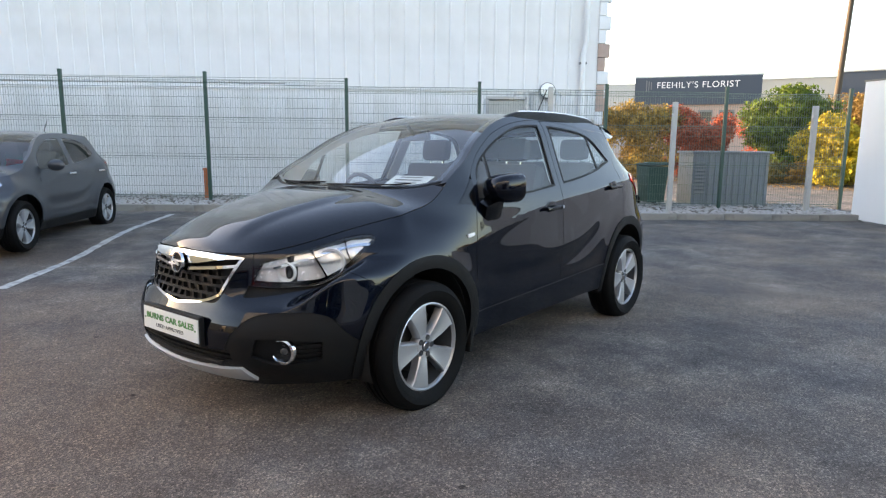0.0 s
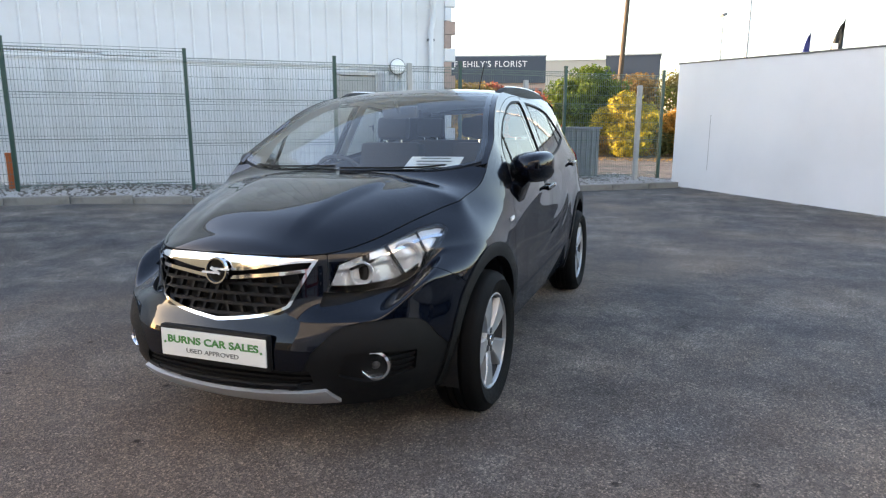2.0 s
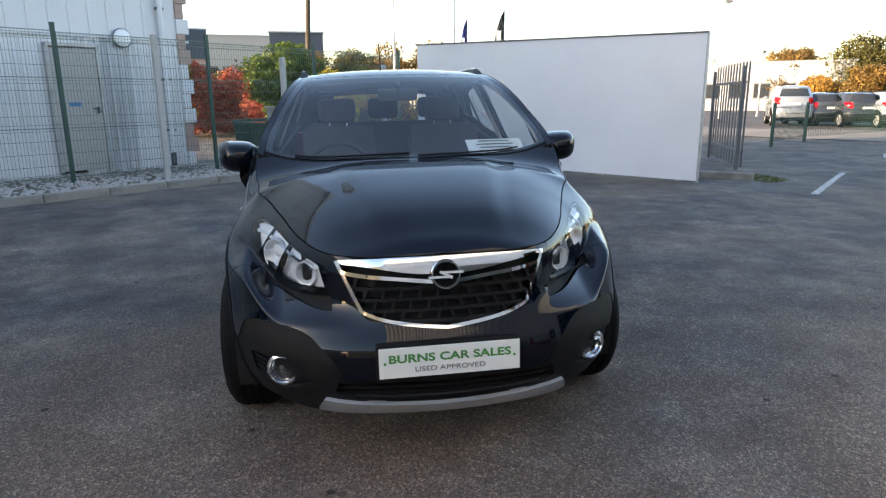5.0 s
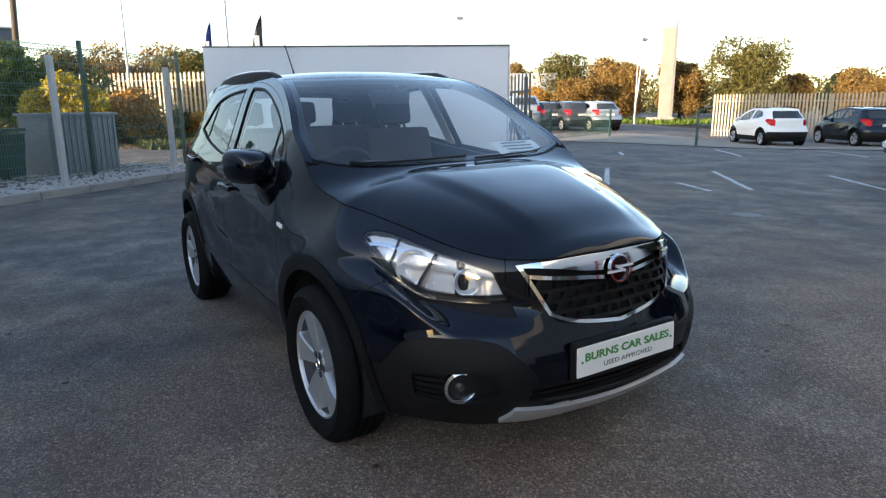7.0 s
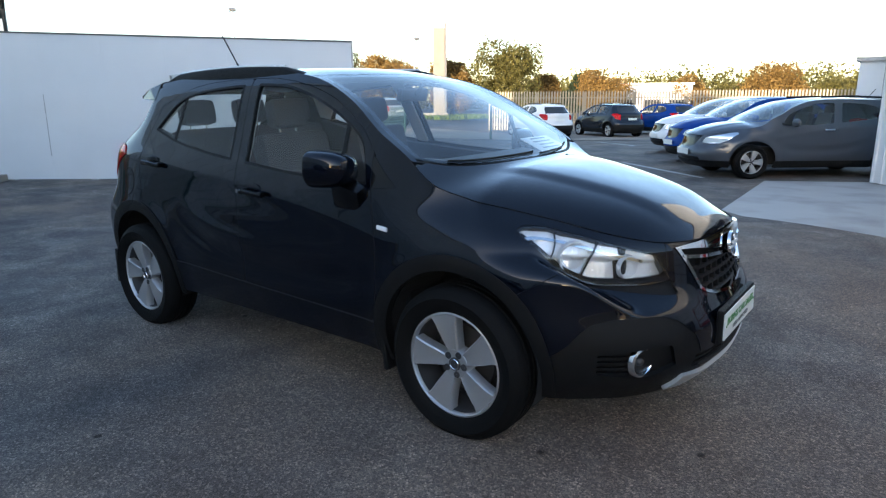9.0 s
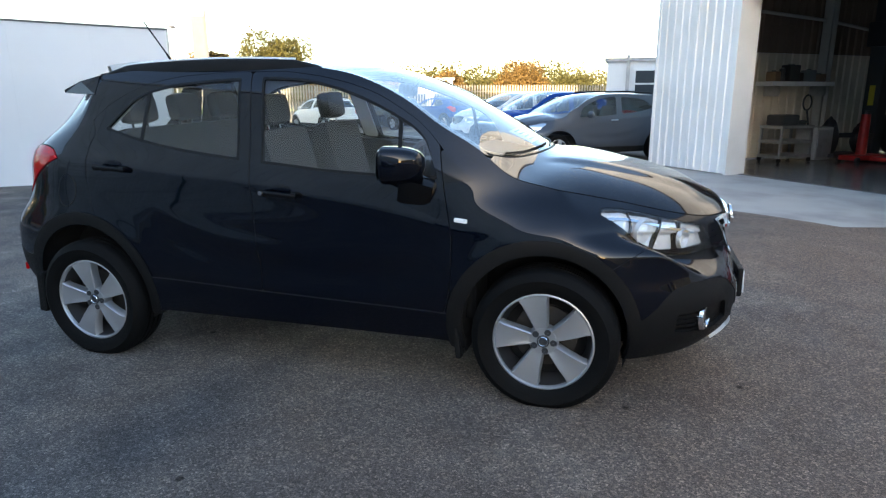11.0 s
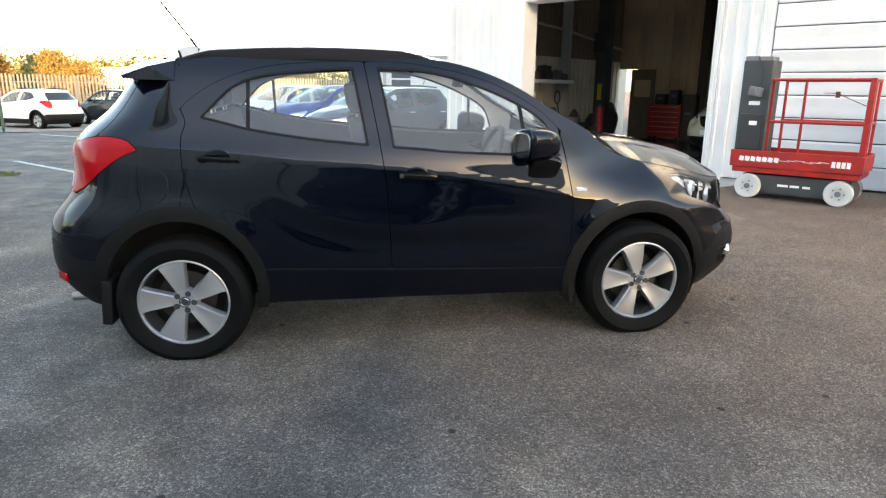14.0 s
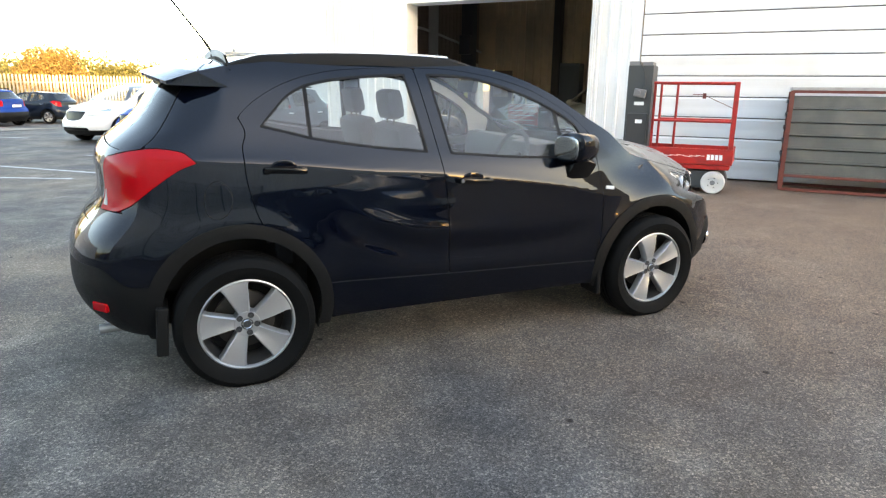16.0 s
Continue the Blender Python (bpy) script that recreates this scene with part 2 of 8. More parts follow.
def rise(q, n):
    """How much the yard climbs towards the far end of the fence, falls towards the far car park, and leans under the car."""
    x, y = 0.6391 * q + 0.7690 * n, -0.7690 * q + 0.6391 * n
    w = min(1, max(0, (6.5 - math.hypot(x, y)) / 4.3))
    lean = w * w * (3 - 2 * w) * (0.004 + 0.0157 * y + 0.0102 * x)
    f1, f2 = min(1, max(0, (-q - 16) / 12)), min(1, max(0, n / 6))
    if f1 * f2 > 0:
        return lean - 0.36 * f1 * f1 * (3 - 2 * f1) * f2 * f2 * (3 - 2 * f2)
    k = min(1, max(0, (q - 1.0) / 3)) * min(1, max(0, (-n - 2.5) / 2.5))
    return lean + 0.1 * k * k * (3 - 2 * k)

# ---- ground ----
def build_ground():
    bm = bmesh.new()
    # fine sheet where the yard is, coarse out to the horizon
    qs = [-1500, -400, -120, -60] + [-40 + 2 * i for i in range(16)] + [-8 + 0.5 * i for i in range(29)] + [8 + 2 * i for i in range(12)] + [60, 120, 400, 1500]
    ns = [-1500, -400, -120, -60, -30, -15, -9.5, -8.5, -7.6, -7.29] + [-6.5 + 0.5 * i for i in range(26)] + [8, 12, 18, 26, 40, 60, 120, 400, 1500]
    grid = [[bm.verts.new(site(q, n, rise(q, n))) for n in ns] for q in qs]
    for i in range(len(qs) - 1):
        for j in range(len(ns) - 1):
            bm.faces.new((grid[i][j], grid[i + 1][j], grid[i + 1][j + 1], grid[i][j + 1]))
    setting("ground", bm, M_asphalt, "worn dark grey tarmac yard with pale patches and stains", "ground", smooth=True)


def strip(a, b, width, z=0.004, wobble=0.012):
    """A painted line from a to b, slightly ragged."""
    bm = bmesh.new()
    a, b = Vector((*a, 0)), Vector((*b, 0))
    d = (b - a).normalized()
    side = Vector((-d.y, d.x, 0))
    count = max(4, int((b - a).length / 0.12))
    rows = []
    for i in range(count + 1):
        p = a.lerp(b, i / count)
        q = SITE.inverted() @ p
        zz = z + rise(q.x, q.y)
        w1, w2 = (width / 2 + random.uniform(-wobble, wobble) for _ in range(2))
        rows.append((bm.verts.new(p + side * w1 + Vector((0, 0, zz))), bm.verts.new(p - side * w2 + Vector((0, 0, zz)))))
    for p, q in zip(rows, rows[1:]):
        bm.faces.new((p[0], q[0], q[1], p[1]))
    return bm


build_ground()
for a, b in (((-2.15, -8.05), (1.72, -4.12)), ((-4.17, 6.52), (-6.5, 8.95)), ((-2.5, 8.15), (-4.75, 10.3)), ((-0.59, 9.4), (-2.93, 11.4)),
             ((-4.7, 16.8), (-7.1, 18.95)), ((-6.8, 14.4), (-9.2, 16.6)), ((-2.8, 7.49), (-3.85, 8.0)), ((-9.0, 12.2), (-9.9, 13.0))):
    setting("parking_line", strip(a, b, 0.1), M_line, "worn white painted parking bay line on tarmac", "road marking")

# paler beige road strip past the gateway
bm = bmesh.new()
near = [Vector(p) for p in ((-30.0, 5.5), (-17.2, 14.2), (-14.0, 16.1), (-11.4, 17.5), (-10.0, 18.5), (-8.3, 20.7), (-4.6, 23.6))]
verge = [Vector(p) for p in ((-36.0, 10.5), (-22.0, 18.3), (-20.4, 20.4), (-18.4, 23.2), (-16.3, 26.3), (-13.6, 28.6), (-8.6, 30.4))]
grid = []
for i in range(49):
    k, w = min(5, i // 8), i / 8 - min(5, i // 8)
    a, b = near[k].lerp(near[k + 1], w), verge[k].lerp(verge[k + 1], w)
    grid.append([bm.verts.new((p.x, p.y, 0.025 + ground_z(p.x, p.y))) for p in (a.lerp(b, j / 10) for j in range(11))])
for a, b in zip(grid, grid[1:]):
    for j in range(10):
        bm.faces.new((a[j], b[j], b[j + 1], a[j + 1]))
bmesh.ops.recalc_face_normals(bm, faces=bm.faces[:])
M_road = mat("beige_road", (0.26, 0.215, 0.165), 0.9, scale=0.8, vary=0.25, bump=0.4, bscale=90, dirt=(0.16, 0.14, 0.12), dscale=0.5)
setting("road", bm, M_road, "pale beige road surface beyond the gateway", "road")

# concrete apron in front of the garage
bm = bmesh.new()
rim = [(0.66, 5.83), (2.62, 3.8), (4.0, 4.12), (5.42, 4.6), (6.15, 5.15)]
pts = [Vector((*p, 0)) for p in rim] + [site(0.0, 8.4), site(-6.6, 8.4), site(-7.0, 6.4)]
top = [bm.verts.new(p + Vector((0, 0, 0.012))) for p in pts]
low = [bm.verts.new(p - Vector((0, 0, 0.05))) for p in pts]
bm.faces.new(top)
for i in range(len(pts)):
    j = (i + 1) % len(pts)
    bm.faces.new((low[i], low[j], top[j], top[i]))
setting("apron", bm, M_apron, "pale concrete apron in front of the workshop", "pavement")

# two drain covers and the tar seam
for x, y, r in ((-1.05, 5.8, 0.2), (-0.15, 5.05, 0.22)):
    c = thing("drain_cover", pose(x, y, 0), "small dark iron drain cover set in the tarmac", "drain cover", "drain covers")
    bm = bmesh.new()
    cyl(bm, r, r, 0.012, pose(0, 0, 0.004), 28)
    part("frame", bm, M_dark, c)
    bm = bmesh.new()
    for i in range(7):
        w = (r - 0.04) * math.sin(math.acos((i - 3) / 3.6)) * 2
        box(bm, (w, 0.022, 0.008), pose(0, (i - 3) * (r - 0.04) / 3.6, 0.012))
    part("grate", bm, M_grey, c)

# moss patch at the end of the board
bm = bmesh.new()
rng = random.Random(5)
for _ in range(500):
    a, r = rng.uniform(0, 6.283), math.sqrt(rng.random())
    p = Vector((-6.2 + 0.7 * r * math.cos(a), 6.9 + 0.45 * r * math.sin(a), 0.0))
    h = rng.uniform(0.006, 0.03)
    t = rng.uniform(0, 3.14)
    d = Vector((math.cos(t), math.sin(t), 0)) * 0.02
    bm.faces.new([bm.verts.new(v) for v in (p - d, p + d, p + d * 0.4 + Vector((0.01, 0, h)), p - d * 0.4 + Vector((0, 0.01, h)))])
M_moss = mat("moss", (0.09, 0.12, 0.03), 0.95, vary=0.4)
setting("moss", bm, M_moss, "low green moss growing on the tarmac", "moss", kind="stuff")

# ---- kerb and gravel strip ----
kerb = thing("kerb", label="row of pale worn concrete kerb stones", category="kerb", kind="structure")
bm = bmesh.new()
box(bm, (0.905, 0.125, 0.3), pose(0, 0, 0), 0.012)
kerb_mesh = mesh_of("kerb_stone", bm, M_kerb)
rng = random.Random(3)
for i in range(26):
    q = -8.2 + 0.915 * i + 0.45
    part("kerb_stone", kerb_mesh, None, kerb, m=at(q, -7.35, rise(q, -7.35) - 0.025 + rng.uniform(-0.006, 0.006), rng.uniform(-0.5, 0.5)))

bm = bmesh.new()
for i in range(24):
    q0, q1 = -8.3 + i, -7.3 + i
    vs = [bm.verts.new(site(q, n, 0.1 + rise(q, -7.3))) for q, n in ((q0, -7.41), (q1, -7.41), (q1, -9.98), (q0, -9.98))]
    bm.faces.new(vs)
setting("gravel_bed", bm, M_soil, "earth bed under the gravel strip along the fence", "ground")
bm = bmesh.new()
rng = random.Random(11)
for q_n in range(5200):
    q = rng.uniform(-8.2, 9.0)
    n = -7.42 - 2.5 * rng.random() ** 1.4
    r = rng.uniform(0.018, 0.05)
    base = site(q, n, 0.1 + rise(q, -7.3) + r * 0.35)
    vs = [bm.verts.new(base + Vector((r * dx * rng.uniform(0.7, 1.3), r * dy * rng.uniform(0.7, 1.3), r * dz * rng.uniform(0.5, 0.9)))) for dx, dy, dz in ((1, 0, 0), (0, 1, 0), (-1, 0, 0), (0, -1, 0), (0, 0, 1), (0, 0, -1))]
    for a_, b_, c_ in ((0, 1, 4), (1, 2, 4), (2, 3, 4), (3, 0, 4)):
        bm.faces.new((vs[a_], vs[b_], vs[c_]))
    vs[5].co = base
    bm.verts.remove(vs[5])
M_stone = mat("gravel_chips", (0.36, 0.34, 0.32), 0.85, scale=7, vary=0.55, bscale=30)
setting("gravel", bm, M_stone, "loose pale grey gravel stones along the fence", "gravel", kind="stuff")

# ---- pale grey shed with profiled cladding ----
SHED_H = 9.5
shed = thing("wall_shed", label="tall pale grey profiled metal shed wall", category="wall", kind="structure")


def sheet(width, height, pitch, depth, rib=0.05, thick=0.03):
    """One profiled metal sheet, ribs upright; origin at the lower left, facing +y."""
    bm = bmesh.new()
    prof = []
    x = 0.0
    while x < width - 0.01:
        e = min(width, x + pitch)
        prof += [(x, 0), (e - rib * 1.6, 0), (e - rib * 1.2, depth), (e - rib * 0.4, depth), (e, 0)]
        x = e
    front = [[bm.verts.new((px, py, z)) for px, py in prof] for z in (0, height)]
    back = [[bm.verts.new((px, -thick, z)) for px in (0, width)] for z in (0, height)]
    for i in range(len(prof) - 1):
        bm.faces.new((front[0][i], front[0][i + 1], front[1][i + 1], front[1][i]))
    bm.faces.new((back[0][1], back[0][0], back[1][0], back[1][1]))
    bm.faces.new((front[0][0], front[1][0], back[1][0], back[0][0]))
    bm.faces.new((front[0][-1], back[0][1], back[1][1], front[1][-1]))
    bm.faces.new(front[1] + [back[1][1], back[1][0]])
    return bm


upper, lower = mesh_of("cladding_sheet", sheet(1.0, SHED_H - 2.62, 1.0 / 3.0, 0.02, 0.032), M_shed), mesh_of("cladding_sheet", sheet(1.0, 2.52, 0.1, 0.014, 0.02), M_shed)
for i in range(28):
    q = -3.56 + 1.0 * i
    zz = 0.08 + rise(q, -7.3)
    part("cladding_sheet", upper, None, shed, m=SITE @ pose(q, -9.99, zz + 2.54))
    if not -2.3 < q < -1.2:
        part("cladding_sheet", lower, None, shed, m=SITE @ pose(q, -9.99, zz))
# the bay of the door: narrow sheets either side and above it
for q, w, z, h in ((-2.56, 0.58, 0.08, 2.52), (-1.1, 0.54, 0.08, 2.52), (-1.98, 0.88, 2.47, 0.13)):
    part("cladding_sheet", sheet(w, h, 0.1, 0.014, 0.02), M_shed, shed, m=SITE @ pose(q, -9.99, z))
bm = bmesh.new()
box(bm, (28, 0.02, 0.05), at(10.2, -9.97, 2.6))
part("drip_flashing", bm, M_shed, shed)
bm = bmesh.new()
box(bm, (28, 3.0, SHED_H - 0.4), at(10.45, -11.6, SHED_H / 2))
part("shed_body", bm, M_shed, shed)
bm = bmesh.new()
box(bm, (28.4, 3.4, 0.25), at(10.4, -11.5, SHED_H))
part("eaves", bm, M_white, shed)
# tall block added out of view beyond the shed, to keep low sun off the yard
blocker = thing("sun_blocker", label="tall pale grey block added out of view to shade the yard", category="building")
bm = bmesh.new()
box(bm, (30, 12, 10.8), at(31.0, -19.2, 5.4))
part("wall", bm, M_shed, blocker)
bm = bmesh.new()
box(bm, (30.3, 12.3, 0.3), at(31.0, -19.2, 10.9))
part("roof", bm, M_galv, blocker)
# unseen sand-coloured row opposite, added for warm reflections in the car's paint
row = thing("reflected_unit", label="low sand-coloured unit added out of view for warm reflections", category="building")
bm = bmesh.new()
box(bm, (22, 7, 4.4), at(32.0, 14.0, 2.2))
part("wall", bm, M_sand, row)
bm = bmesh.new()
box(bm, (22.4, 7.4, 0.3), at(32.0, 14.0, 4.52))
part("roof", bm, M_galv, row)
for i in range(5):
    bm = bmesh.new()
    box(bm, (2.2, 0.1, 2.6), at(23.3 + 4.3 * i, 10.47, 1.32))
    part("door", bm, M_window, row)
# corner quoins
rng = random.Random(2)
for i in range(32):
    w = 0.26 if i % 2 else 0.17
    bm = bmesh.new()
    box(bm, (w, 0.14, 0.285), Matrix(), 0.01)
    part("quoin", bm, M_brick if i in (1, 2, 7, 8, 10, 11) else M_shed, shed, m=at(-3.56 - w / 2, -10.02, 0.24 + 0.295 * i))
# door
door = thing("door_1", at(-1.54, -9.96, 0.15), "pale grey steel side door with a small blue notice", "door", kind="structure")
bm = bmesh.new()
box(bm, (0.8, 0.045, 2.2), pose(0, 0, 1.12), 0.004)
part("door_leaf", bm, M_concpost, door)
bm = bmesh.new()
for x in (-0.43, 0.43):
    box(bm, (0.06, 0.09, 2.3), pose(x, 0.01, 1.15))
box(bm, (0.92, 0.09, 0.06), pose(0, 0.01, 2.28))
part("door_frame", bm, M_galv, door)
bm = bmesh.new()
box(bm, (0.2, 0.006, 0.07), pose(0.06, 0.027, 1.23))
part("notice", bm, mat("blue_notice", (0.05, 0.2, 0.4), 0.5), door)
bm = bmesh.new()
box(bm, (0.03, 0.05, 0.12), pose(-0.33, 0.04, 1.12), 0.006)
rod(bm, (-0.33, 0.06, 1.15), (-0.22, 0.06, 1.15), 0.009)
part("door_handle", bm, M_dark, door)
# bulkhead lamp
lamp = thing("bulkhead_lamp", at(-2.45, -9.95, 2.6), "round white bulkhead lamp on the shed wall", "lamp")
bm = bmesh.new()
revolve(bm, [(0.001, 0.0), (0.175, 0.0), (0.18, 0.035), (0.165, 0.05)], 40)
part("lamp_ring", bm, M_grey, lamp, smooth=True)
bm = bmesh.new()
revolve(bm, [(0.163, 0.045), (0.15, 0.075), (0.1, 0.1), (0.05, 0.11), (0.001, 0.112)], 40)
part("lamp_cover", bm, M_lampglass, lamp, smooth=True)
# downpipe with brackets
pipe = thing("downpipe", at(-3.22, -9.9, 0.1), "white rainwater downpipe on the shed corner", "downpipe")
bm = bmesh.new()
rod(bm, (0, 0, 0.25), (0, 0, 3.3), 0.055, 16)
rod(bm, (0, 0, 3.3), (-0.06, 0, 3.55), 0.055, 16)
rod(bm, (-0.06, 0, 3.55), (-0.06, 0, SHED_H - 0.3), 0.055, 16)
part("pipe", bm, M_clad, pipe, smooth=True)
for z in (0.75, 1.75, 3.1):
    bm = bmesh.new()
    box(bm, (0.16, 0.09, 0.05), pose(0, -0.02, z), 0.006)
    part("bracket", bm, M_grey, pipe)
bm = bmesh.new()
rod(bm, (0, 0, 0.3), (0.06, 0.1, 0.05), 0.05, 14)
part("shoe", bm, M_dark, pipe)

# ---- mesh fence ----
POST_Q = (10.6, 7.63, 4.73, 1.88, -0.83, -3.44, -5.92, -8.5)
fence = thing("fence", label="green steel mesh panel fence with square posts", category="fence", kind="structure")
for q in POST_Q:
    z0 = 0.1 + rise(q, -7.3)
    h = 2.47 + 0.008 * (q + 8.5)
    bm = bmesh.new()
    box(bm, (0.062, 0.062, h), pose(0, 0, h / 2), 0.004)
    box(bm, (0.07, 0.07, 0.03), pose(0, 0, h + 0.01), 0.006)
    part("post", bm, M_green, fence, m=at(q, -8.61, z0))
for q1, q0 in zip(POST_Q, POST_Q[1:]):
    z0 = 0.16 + rise((q0 + q1) / 2, -7.3)
    h = 2.32 + 0.008 * (q0 + 8.5)
    w = q1 - q0 - 0.08
    bm = bmesh.new()
    count = int(w / 0.05)
    for i in range(count + 1):
        x = -w / 2 + w * i / count
        box(bm, (0.0045, 0.0045, h), pose(x, 0, h / 2))
    rails = [0.04 + 0.2 * k for k in range(int(h / 0.2) + 1)] + [h - 0.02]
    for k, z in enumerate(rails):
        box(bm, (w, 0.006, 0.006), pose(0, 0.005, z))
        box(bm, (w, 0.006, 0.006), pose(0, -0.005, z))
    for z in (0.05, 0.85, 1.6, h - 0.06):
        for dz, dy in ((-0.05, 0), (0.0, 0.035), (0.05, 0)):
            box(bm, (w, 0.005, 0.006), pose(0, dy, z + dz))
    part("mesh_panel", bm, M_wire, fence, m=at((q0 + q1) / 2, -8.6, z0))
# bare grey posts in front of it
for q, n, h in ((-2.2, -8.1, 2.42), (-4.59, -7.86, 2.14), (-7.45, -8.03, 2.1)):
    p = thing("concrete_post", at(q, n, 0.1), "bare galvanised grey fence post without a panel", "post", "bare fence posts")
    bm = bmesh.new()
    box(bm, (0.09, 0.09, h), pose(0, 0, h / 2), 0.008)
    part("shaft", bm, M_concpost, p)
    for z in (0.5, 1.2, h - 0.25):
        bm = bmesh.new()
        box(bm, (0.03, 0.03, 0.05), pose(0.05, 0.03, z), 0.004)
        part("fixing_lug", bm, M_galv, p)
# orange marker post on the gravel
mk = thing("marker_post", at(4.85, -8.75, 0.14), "short rusty orange marker post by the fence", "post")
bm = bmesh.new()
box(bm, (0.09, 0.06, 0.72), pose(0, 0, 0.36), 0.01)
box(bm, (0.11, 0.08, 0.05), pose(0, 0, 0.7), 0.01)
part("shaft", bm, M_orange, mk)

# ---- white hoarding ----
board = thing("hoarding", label="long plain white boarded hoarding with a dark top edge", category="hoarding", kind="structure")
A, Bp = Vector((-10.95, 1.40, 0)), Vector((-5.75, 5.53, 0))
d = (Bp - A).normalized()
length = (Bp - A).length
ang = math.atan2(d.y, d.x)
HB = Matrix.Translation(A) @ Matrix.Rotation(ang, 4, 'Z')
n_b = 6
for i in range(n_b):
    w = length / n_b
    bm = bmesh.new()
    vs = []
    x0, x1 = i * w + 0.0006, (i + 1) * w - 0.0006
    hh = lambda x: 2.62 - 0.19 * x / length
    for y in (-0.02, 0.02):
        vs.append([bm.verts.new(v) for v in ((x0, y, 0.03), (x1, y, 0.03), (x1, y, hh(x1)), (x0, y, hh(x0)))])
    bm.faces.new(vs[0])
    bm.faces.new(vs[1])
    for k in range(4):
        bm.faces.new((vs[0][k], vs[0][(k + 1) % 4], vs[1][(k + 1) % 4], vs[1][k]))
    part("board", bm, M_board, board, m=HB)
slope = math.degrees(math.atan2(-0.19, length))
bm = bmesh.new()
box(bm, (length + 0.04, 0.07, 0.03), pose(length / 2, 0, 2.54, 0, -slope, 0))
part("capping", bm, M_boardedge, board, m=HB)
bm = bmesh.new()
box(bm, (0.03, 0.06, 2.45), pose(length + 0.016, 0, 1.23))
part("end_trim", bm, M_galv, board, m=HB)
for i in range(5):
    bm = bmesh.new()
    box(bm, (0.09, 0.09, 2.3), pose(0.3 + i * 1.5, 0.07, 1.15))
    part("post", bm, M_galv, board, m=HB)
for x, z0, h in ((1.1, 1.0, 1.1),):
    bm = bmesh.new()
    box(bm, (0.006, 0.003, h), pose(x, -0.022, z0))
    part("scratch", bm, M_grey, board, m=HB)

# ---- car bodies: a shell from feature lines ----
def curve(*pts):
    """A smooth line through (at, value) pairs that does not overshoot."""
    xs = np.array([p[0] for p in pts], float)
    ys = np.array([p[1] for p in pts], float)
    order = np.argsort(xs)
    xs, ys = xs[order], ys[order]
    h = np.diff(xs)
    dl = np.diff(ys) / h
    m = np.zeros(len(xs))
    m[0], m[-1] = dl[0], dl[-1]
    for i in range(1, len(xs) - 1):
        if dl[i - 1] * dl[i] > 0:
            w1, w2 = 2 * h[i] + h[i - 1], h[i] + 2 * h[i - 1]
            m[i] = (w1 + w2) / (w1 / dl[i - 1] + w2 / dl[i])

    def f(x):
        x = np.clip(np.asarray(x, float), xs[0], xs[-1])
        k = np.clip(np.searchsorted(xs, x) - 1, 0, len(xs) - 2)
        t = (x - xs[k]) / h[k]
        return (ys[k] * (1 + 2 * t) * (1 - t) ** 2 + h[k] * m[k] * t * (1 - t) ** 2 + ys[k + 1] * t * t * (3 - 2 * t) + h[k] * m[k + 1] * t * t * (t - 1))
    return f


def spline(*pts, flat=False):
    """A cubic spline through (at, value) pairs; flat: level at both ends."""
    pts = sorted(pts)
    xs, ys = np.array([p[0] for p in pts], float), np.array([p[1] for p in pts], float)
    n_, h = len(xs), np.diff(xs)
    A, r = np.zeros((n_, n_)), np.zeros(n_)
    for i in range(1, n_ - 1):
        A[i, i - 1:i + 2] = h[i - 1], 2 * (h[i - 1] + h[i]), h[i]
        r[i] = 6 * ((ys[i + 1] - ys[i]) / h[i] - (ys[i] - ys[i - 1]) / h[i - 1])
    A[0, 0] = A[-1, -1] = 1
    if flat:
        A[0, :2], r[0] = (2 * h[0], h[0]), 6 * (ys[1] - ys[0]) / h[0]
        A[-1, -2:], r[-1] = (h[-1], 2 * h[-1]), -6 * (ys[-1] - ys[-2]) / h[-1]
    m = np.linalg.solve(A, r)

    def f(x):
        x = np.clip(np.asarray(x, float), xs[0], xs[-1])
        k = np.clip(np.searchsorted(xs, x) - 1, 0, n_ - 2)
        a, b, hk = xs[k + 1] - x, x - xs[k], h[k]
        return (m[k] * a ** 3 + m[k + 1] * b ** 3) / (6 * hk) + (ys[k] / hk - m[k] * hk / 6) * a + (ys[k + 1] / hk - m[k + 1] * hk / 6) * b
    return f


def smooth(a, b, x):
    t = np.clip((np.asarray(x, float) - a) / (b - a), 0, 1)
    return t * t * (3 - 2 * t)


def both(*fields):
    return np.minimum.reduce(np.broadcast_arrays(*fields))


def either(*fields):
    return np.maximum.reduce(np.broadcast_arrays(*fields))


# plan outline, front centre to rear centre
OUT = np.array(((2.19, 0), (2.178, 0.2), (2.14, 0.42), (2.035, 0.61), (1.89, 0.74), (1.68, 0.828), (1.3, 0.88), (0.5, 0.888), (-0.5, 0.888),
                (-1.3, 0.882), (-1.65, 0.85), (-1.86, 0.77), (-1.97, 0.62), (-2.04, 0.35), (-2.06, 0)))
ARC = np.concatenate(([0], np.cumsum(np.hypot(*np.diff(OUT, axis=0).T))))
U_END = float(ARC[-1])
out_x, out_y = spline(*zip(ARC, OUT[:, 0]), flat=True), spline(*zip(ARC, OUT[:, 1]))
nose = spline((0.15, -0.2), (0.24, -0.12), (0.31, -0.05), (0.42, -0.012), (0.52, -0.014), (0.57, -0.032), (0.62, -0.055), (0.7, -0.072), (0.8, -0.088), (0.86, -0.105), (0.92, -0.16), (1.0, -0.27), (1.15, -0.5))
